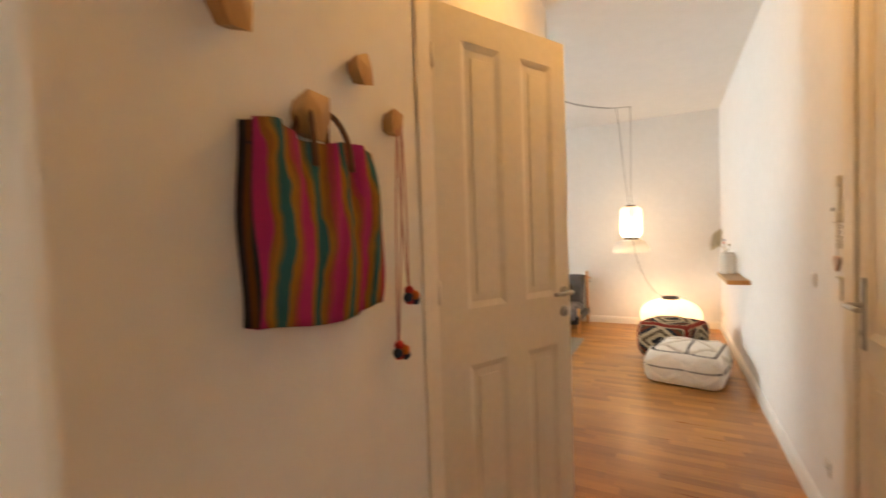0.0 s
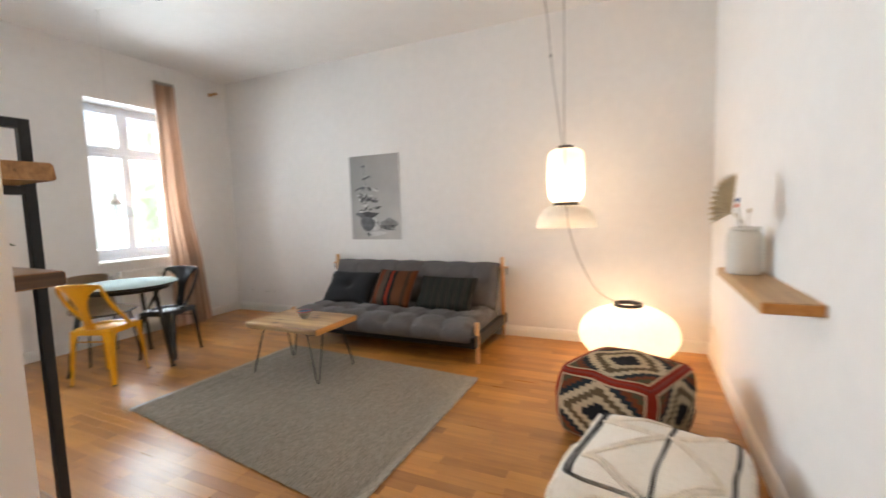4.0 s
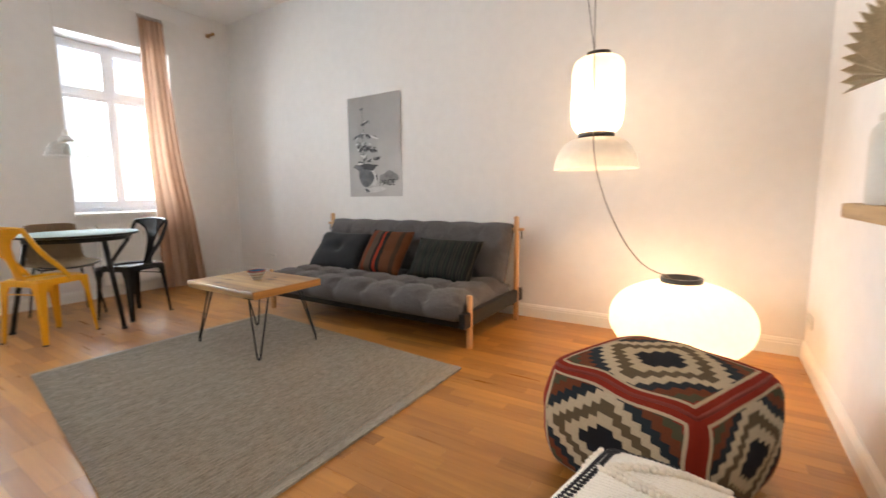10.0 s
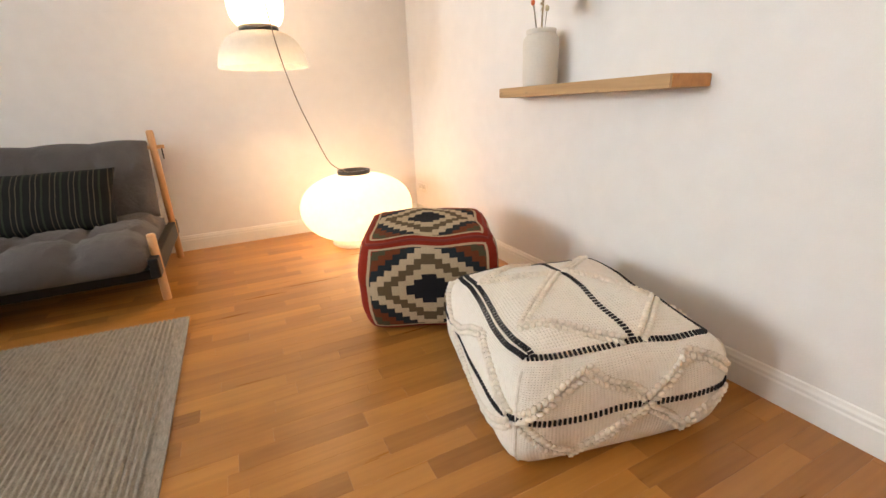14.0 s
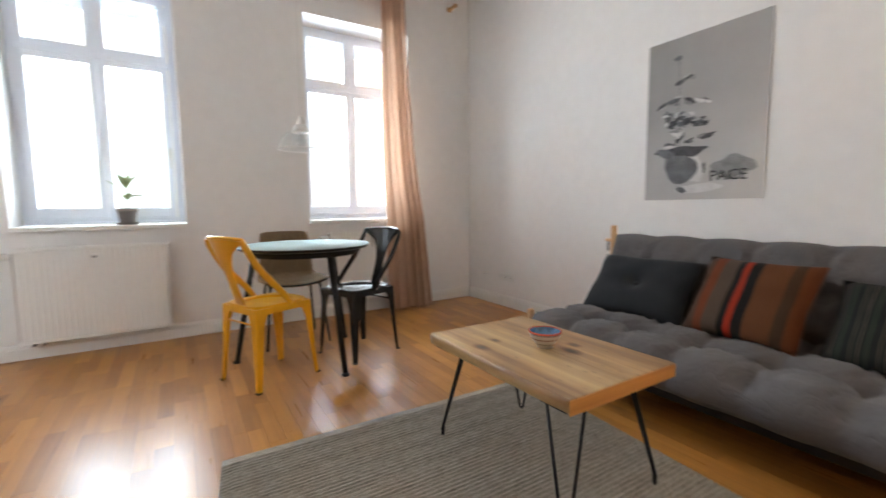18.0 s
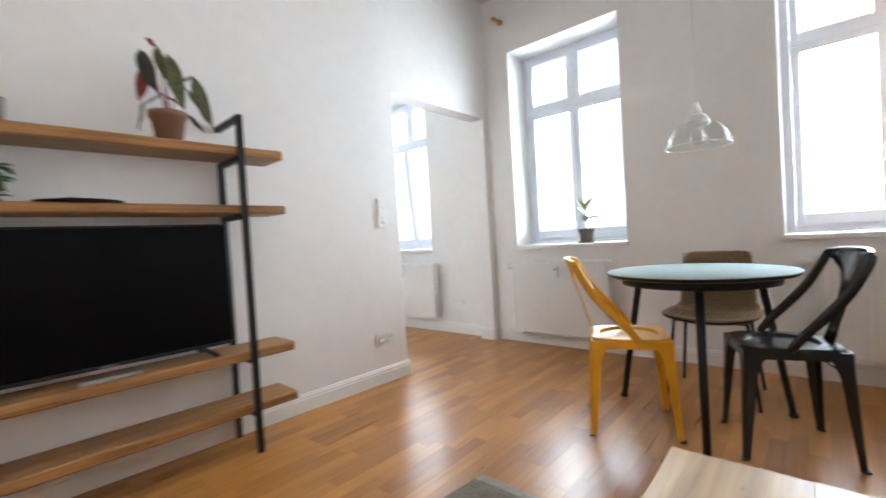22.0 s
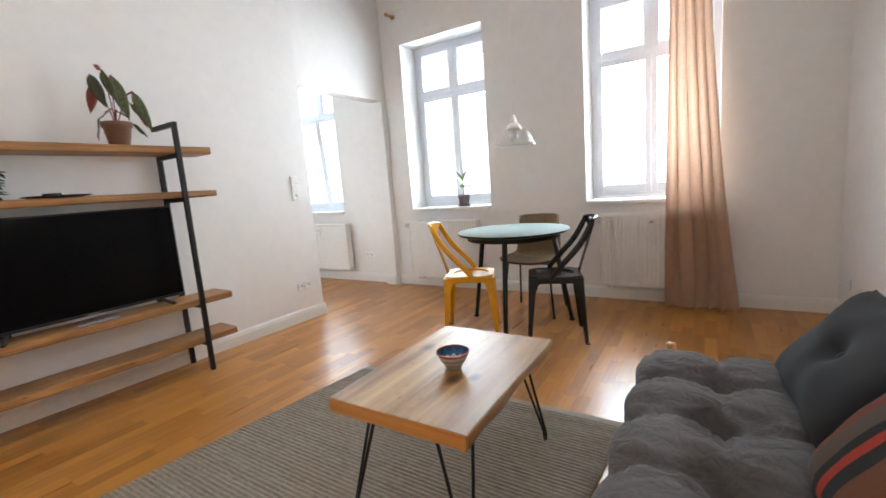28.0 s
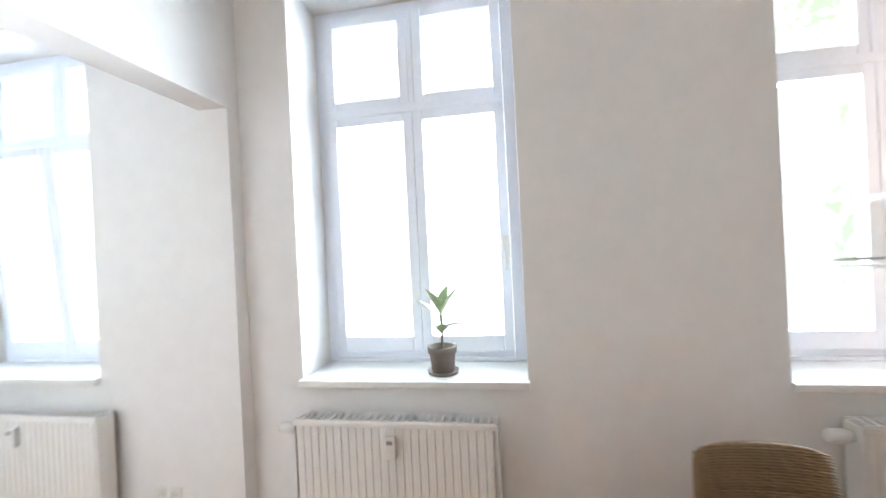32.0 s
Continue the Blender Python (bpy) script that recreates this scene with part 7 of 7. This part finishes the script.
MAG, RUST, OCHRE, TEAL = (0.36, 0.028, 0.125), (0.26, 0.10, 0.03), (0.33, 0.15, 0.03), (0.028, 0.115, 0.125)
BAG = stripes("striped_bag_cloth", 1, 0.1040, [(0.0, MAG), (0.28, RUST), (0.36, OCHRE), (0.44, (0.14, 0.13, 0.06)), (0.50, TEAL), (0.70, OCHRE), (0.80, RUST), (0.88, (0.32, 0.05, 0.07))], wobble=0.05)
bag = thing("striped_tote_bag", pose(XH, 0.660, 1.280), "magenta, ochre and teal striped tote bag on a hook", "bag")
bm = bmesh.new()
NBU, NBV = 44, 20
lay = []
for side in (0, 1):
    g = []
    for i in range(NBU + 1):
        row = []
        for j in range(NBV + 1):
            u, v = 2 * i / NBU - 1, j / NBV
            full = (1 - 0.35 * abs(u) ** 6) * (0.050 + 0.030 * math.sin(math.pi * min(1, v * 0.9 + 0.05)))
            x = 0.006 if side == 0 else 0.02 + full + (0.014 * math.sin(9 * u + 2.5 * v) + 0.007 * math.sin(23 * u - 4 * v) + 0.010 * noise.noise(Vector((u * 3, v * 2.5, 1)))) * (0.35 + 0.65 * v)
            row.append(bm.verts.new((x, u * (0.212 - 0.008 * v) + 0.006 * math.sin(7 * v + 1), v * 0.435 - 0.012 * math.cos(3 * u) * (1 - v) + (0.012 * math.sin(5 * u) - 0.012 * (1 - abs(u))) * v)))
        g.append(row)
    lay.append(g)
for side, g in enumerate(lay):
    for i in range(NBU):
        for j in range(NBV):
            bm.faces.new((g[i][j], g[i + 1][j], g[i + 1][j + 1], g[i][j + 1])).smooth = True
for i in range(NBU):
    bm.faces.new((lay[0][i][0], lay[0][i + 1][0], lay[1][i + 1][0], lay[1][i][0]))
sides = [[[(tuple(lay[s][i][j].co)) for j in range(NBV + 1)] for s in (0, 1)] for i in (0, NBU)]
part("body", bm, BAG, bag)
GUSSET = stripes("dark_gusset_cloth", 0, 0.06, [(0.0, (0.16, 0.06, 0.02)), (0.22, (0.012, 0.035, 0.04)), (0.75, (0.03, 0.025, 0.03))])
for back, front in sides:
    bm = bmesh.new()
    a, c = [bm.verts.new(p) for p in back], [bm.verts.new(p) for p in front]
    mid = [bm.verts.new(((p[0] + q[0]) / 2, (p[1] + q[1]) / 2 * 0.93, (p[2] + q[2]) / 2)) for p, q in zip(back, front)]
    for j in range(NBV):
        bm.faces.new((a[j], a[j + 1], mid[j + 1], mid[j])).smooth = True
        bm.faces.new((mid[j], mid[j + 1], c[j + 1], c[j])).smooth = True
    part("gusset", bm, GUSSET, bag, "dark folded bag side")
HANDLE = cloth("brown_handle_cloth", (0.13, 0.06, 0.035), 700, 0.2)
for x0, tint in ((0.088, HANDLE), (0.018, HANDLE)):
    pts = smooth_path([(x0, -0.062, 0.36), (x0 - 0.008, -0.060, 0.43), (x0 * 0.5 + 0.014, -0.046, 0.49), (x0 * 0.1 + 0.012, -0.030, 0.522), (x0 * 0.1 + 0.010, -0.008, 0.536), (x0 * 0.1 + 0.012, 0.014, 0.522), (x0 * 0.5 + 0.014, 0.042, 0.49), (x0 - 0.008, 0.060, 0.43), (x0, 0.062, 0.36)], 5)
    part("handle", tube(pts, 0.0075, 8), tint, bag)
part("lining", boxes((0.016, -0.19, 0.395, 0.060, 0.19, 0.400)), CHARCOAL, bag)

RED_POM, BLUE_POM, ORANGE_POM = cloth("red_wool", (0.42, 0.03, 0.025)), cloth("dark_blue_wool", (0.02, 0.025, 0.05)), cloth("orange_wool", (0.62, 0.15, 0.03))
neck = thing("pompom_necklace", pose(XH, 1.010, 1.805), "pink cord necklace with wool pompoms on a hook", "necklace")
for y1, z1 in ((0.040, -0.50), (-0.030, -0.665)):
    for dy in (-0.012, 0.012):
        part("cord", tube(smooth_path([(0.045, dy, 0.03), (0.040, dy * 1.3 + y1 * 0.4, z1 * 0.4), (0.034, y1 + dy * 0.2, z1)], 6), 0.0022, 6), cloth("pink_cord", (0.42, 0.15, 0.13)), neck)
    for k, (dx, dy, dz, mt) in enumerate([(0, 0, -0.010, RED_POM), (0.012, 0.014, -0.026, ORANGE_POM), (0.004, -0.014, -0.030, BLUE_POM), (-0.004, 0.006, -0.042, RED_POM), (0.008, 0.022, -0.044, BLUE_POM)]):
        bl = bmesh.new()
        bmesh.ops.create_icosphere(bl, subdivisions=3, radius=0.0155)
        for v in bl.verts:
            v.co *= 1 + 0.22 * noise.noise(v.co * 240 + Vector((k, y1 * 50, 0)))
        bl.transform(Matrix.Translation((0.036 + dx, y1 + dy, z1 + dz)))
        part("pompom", bl, mt, neck, smooth=True)

hl = thing("ceiling_spot_lamp", pose(0.30, 1.92, CEIL), "small lit ceiling spot lamp in the hall", "lamp")
part("base", lathe([(0, 0), (0.055, 0), (0.055, -0.022), (0.04, -0.030), (0, -0.030)], 28), WHITE_PLASTIC, hl)
GLOW, gnt, gb = nodes_of("warm_bulb", 0.4)
gb.inputs["Emission Color"].default_value, gb.inputs["Emission Strength"].default_value = (1.0, 0.66, 0.32, 1), 14
part("bulb", lathe([(0, -0.03), (0.022, -0.03), (0.034, -0.055), (0.034, -0.075), (0.02, -0.095), (0, -0.10)], 20), GLOW, hl, "glowing warm bulb")
sd = thing("smoke_detector", pose(0.235, 1.58, CEIL), "white round smoke detector on the hall ceiling", "smoke detector")
part("body", lathe([(0, 0), (0.05, 0), (0.05, -0.022), (0.036, -0.040), (0, -0.042)], 28), WHITE_PLASTIC, sd)

# ---- bedroom beyond the hall ----
ward = thing("wardrobe", pose(0.95, -3.18, 0), "plain white two-door wardrobe in the bedroom", "wardrobe")
part("body", boxes((-0.72, -0.30, 0, 0.72, 0.28, 2.30), bev=0.003), GLOSS_WHITE, ward)
for s in (-1, 1):
    d = part("door", boxes((min(0.004 * s, 0.715 * s), 0.281, 0.06, max(0.004 * s, 0.715 * s), 0.300, 2.29), bev=0.002), GLOSS_WHITE, ward)
    part("knob", lathe([(0, 0), (0.006, 0), (0.011, 0.015), (0.011, 0.02), (0, 0.022)], 14, pose(s * 0.04, 0.300, 1.1, -90)), STEEL, d)
bk = thing("storage_basket", pose(0.93, -3.06, 2.30), "woven storage basket with dark stripe on the wardrobe", "basket")
part("body", lathe([(0, 0), (0.14, 0), (0.16, 0.11), (0.165, 0.12), (0.152, 0.12), (0.13, 0.01), (0, 0.008)], 28), WICKER, bk)
part("upper_band", lathe([(0.161, 0.115), (0.172, 0.20), (0.167, 0.20), (0.156, 0.115)], 28), stripes("basket_band_cloth", 0, 0.05, [(0.0, (0.05, 0.04, 0.05)), (0.5, (0.30, 0.27, 0.25))]), bk)
fp = thing("floor_cushion", pose(0.93, -1.78, 0), "round grey-brown knitted floor cushion in the bedroom", "pouf")
part("cover", lathe([(0, 0), (0.15, 0.0), (0.215, 0.035), (0.235, 0.09), (0.22, 0.145), (0.16, 0.185), (0.05, 0.200), (0, 0.200)], 36), cloth("taupe_knit", (0.17, 0.14, 0.115), 160, 0.25, 0.9), fp)

# ---- beyond the windows ----
SKYCARD, snt, sb = nodes_of("bright_distance", 1.0, spec=0.0)
stc, sn, sn2 = node(snt, "TexCoord"), node(snt, "TexNoise"), node(snt, "TexNoise")
sn.inputs["Scale"].default_value, sn.inputs["Detail"].default_value = 0.55, 8
sn2.inputs["Scale"].default_value, sn2.inputs["Detail"].default_value = 5.0, 6
for n_ in (sn, sn2):
    snt.links.new(stc.outputs["Object"], n_.inputs["Vector"])
mixf = math_node(snt, "ADD", math_node(snt, "MULTIPLY", sn.outputs["Fac"], 0.6), math_node(snt, "MULTIPLY", sn2.outputs["Fac"], 0.4))
# a tree stands beyond the last window only
ssep, srng = node(snt, "SeparateXYZ"), node(snt, "MapRange")
snt.links.new(stc.outputs["Object"], ssep.inputs[0])
snt.links.new(ssep.outputs[1], srng.inputs["Value"])
for key, val in (("From Min", 8.2), ("From Max", 10.2), ("To Min", -0.22), ("To Max", 0.02)):
    srng.inputs[key].default_value = val
mixf = math_node(snt, "ADD", mixf, srng.outputs[0])
scol = ramp(snt, mixf, [(0.45, (0.97, 0.985, 1.0)), (0.60, (0.40, 0.60, 0.30))])
snt.links.new(scol, sb.inputs["Emission Color"])
sb.inputs["Base Color"].default_value = (0.2, 0.2, 0.2, 1)
sb.inputs["Emission Strength"].default_value = 2.2
tagged(part("backdrop", boxes((-13.2, -16, -6, -13.0, 24, 14)), SKYCARD), "overexposed pale distance with faint foliage", "backdrop", kind="structure")
tagged(part("ground", boxes((-13.0, -16, -4.2, OUT - 0.02, 24, -4.0)), mat("courtyard_paving", (0.22, 0.21, 0.2), 0.9, var=0.15, scale=2)), "grey paved courtyard below the windows", "ground", kind="structure")

# ---- floor boards ----
rnd = random.Random(11)
WIDTH = 0.068
LENGTHS = (0.30, 0.36, 0.42, 0.48, 0.56)
ZONES = [(XW, YT - TW, XR, YB), (XH, -0.3, XR, YT), (XW, KY, -2.8, YT), (-1.1, -3.6, 2.2, -0.05)]
NEAR = (-1.10, 3.30, 1.13, 5.05)
floor = thing("floor", pose(0, 0, 0), "lacquered oak strip parquet in warm honey tones", "floor", kind="structure")


def board_data(x0, y0, x1, y1):
    g, c = 0.0001, 0.0005
    v = [(x0 + g, y0 + g, -0.004), (x1 - g, y0 + g, -0.004), (x1 - g, y1 - g, -0.004), (x0 + g, y1 - g, -0.004),
         (x0 + g, y0 + g, -0.0004), (x1 - g, y0 + g, -0.0004), (x1 - g, y1 - g, -0.0004), (x0 + g, y1 - g, -0.0004),
         (x0 + g + c, y0 + g + c, 0), (x1 - g - c, y0 + g + c, 0), (x1 - g - c, y1 - g - c, 0), (x0 + g + c, y1 - g - c, 0)]
    f = [(0, 1, 5, 4), (1, 2, 6, 5), (2, 3, 7, 6), (3, 0, 4, 7), (4, 5, 9, 8), (5, 6, 10, 9), (6, 7, 11, 10), (7, 4, 8, 11), (8, 9, 10, 11)]
    return v, f


shared = {}
for ln in LENGTHS:
    v, f = board_data(0, 0, ln, WIDTH)
    me = bpy.data.meshes.new("board")
    me.from_pydata(v, [], f)
    me.materials.append(OAK_A)
    shared[ln] = me
verts, faces, count = [], [], 0
y = -3.62
while y < YB + 0.02:
    x = -4.72 - rnd.uniform(0, 0.4)
    while x < 2.25:
        ln = rnd.choice(LENGTHS)
        reach = [(min(x + ln, q[2]) - max(x, q[0]), q) for q in ZONES if q[1] < y + WIDTH and q[3] > y]
        wide, zone = max(reach) if reach else (0, None)
        if wide > 0 and zone[0] - 0.03 < x and x + ln < zone[2] + 0.03 and x + ln > NEAR[0] and x < NEAR[2] and NEAR[1] < y < NEAR[3] and count < 300:
            ob = new("board", shared[ln])
            ob.location = (x, y, 0)
            ob.parent = floor
            count += 1
        elif wide > 0:
            v, f = board_data(max(x, zone[0] - 0.03), y, min(x + ln, zone[2] + 0.03), y + WIDTH)
            k = len(verts)
            verts += v
            faces += [tuple(i + k for i in q) for q in f]
        x += ln
    y += WIDTH
me = bpy.data.meshes.new("far_boards")
me.from_pydata(verts, [], faces)
me.materials.append(OAK_B)
rest = new("far_boards", me)
rest.parent = floor
tagged(rest, "lacquered oak strips", kind="stuff")
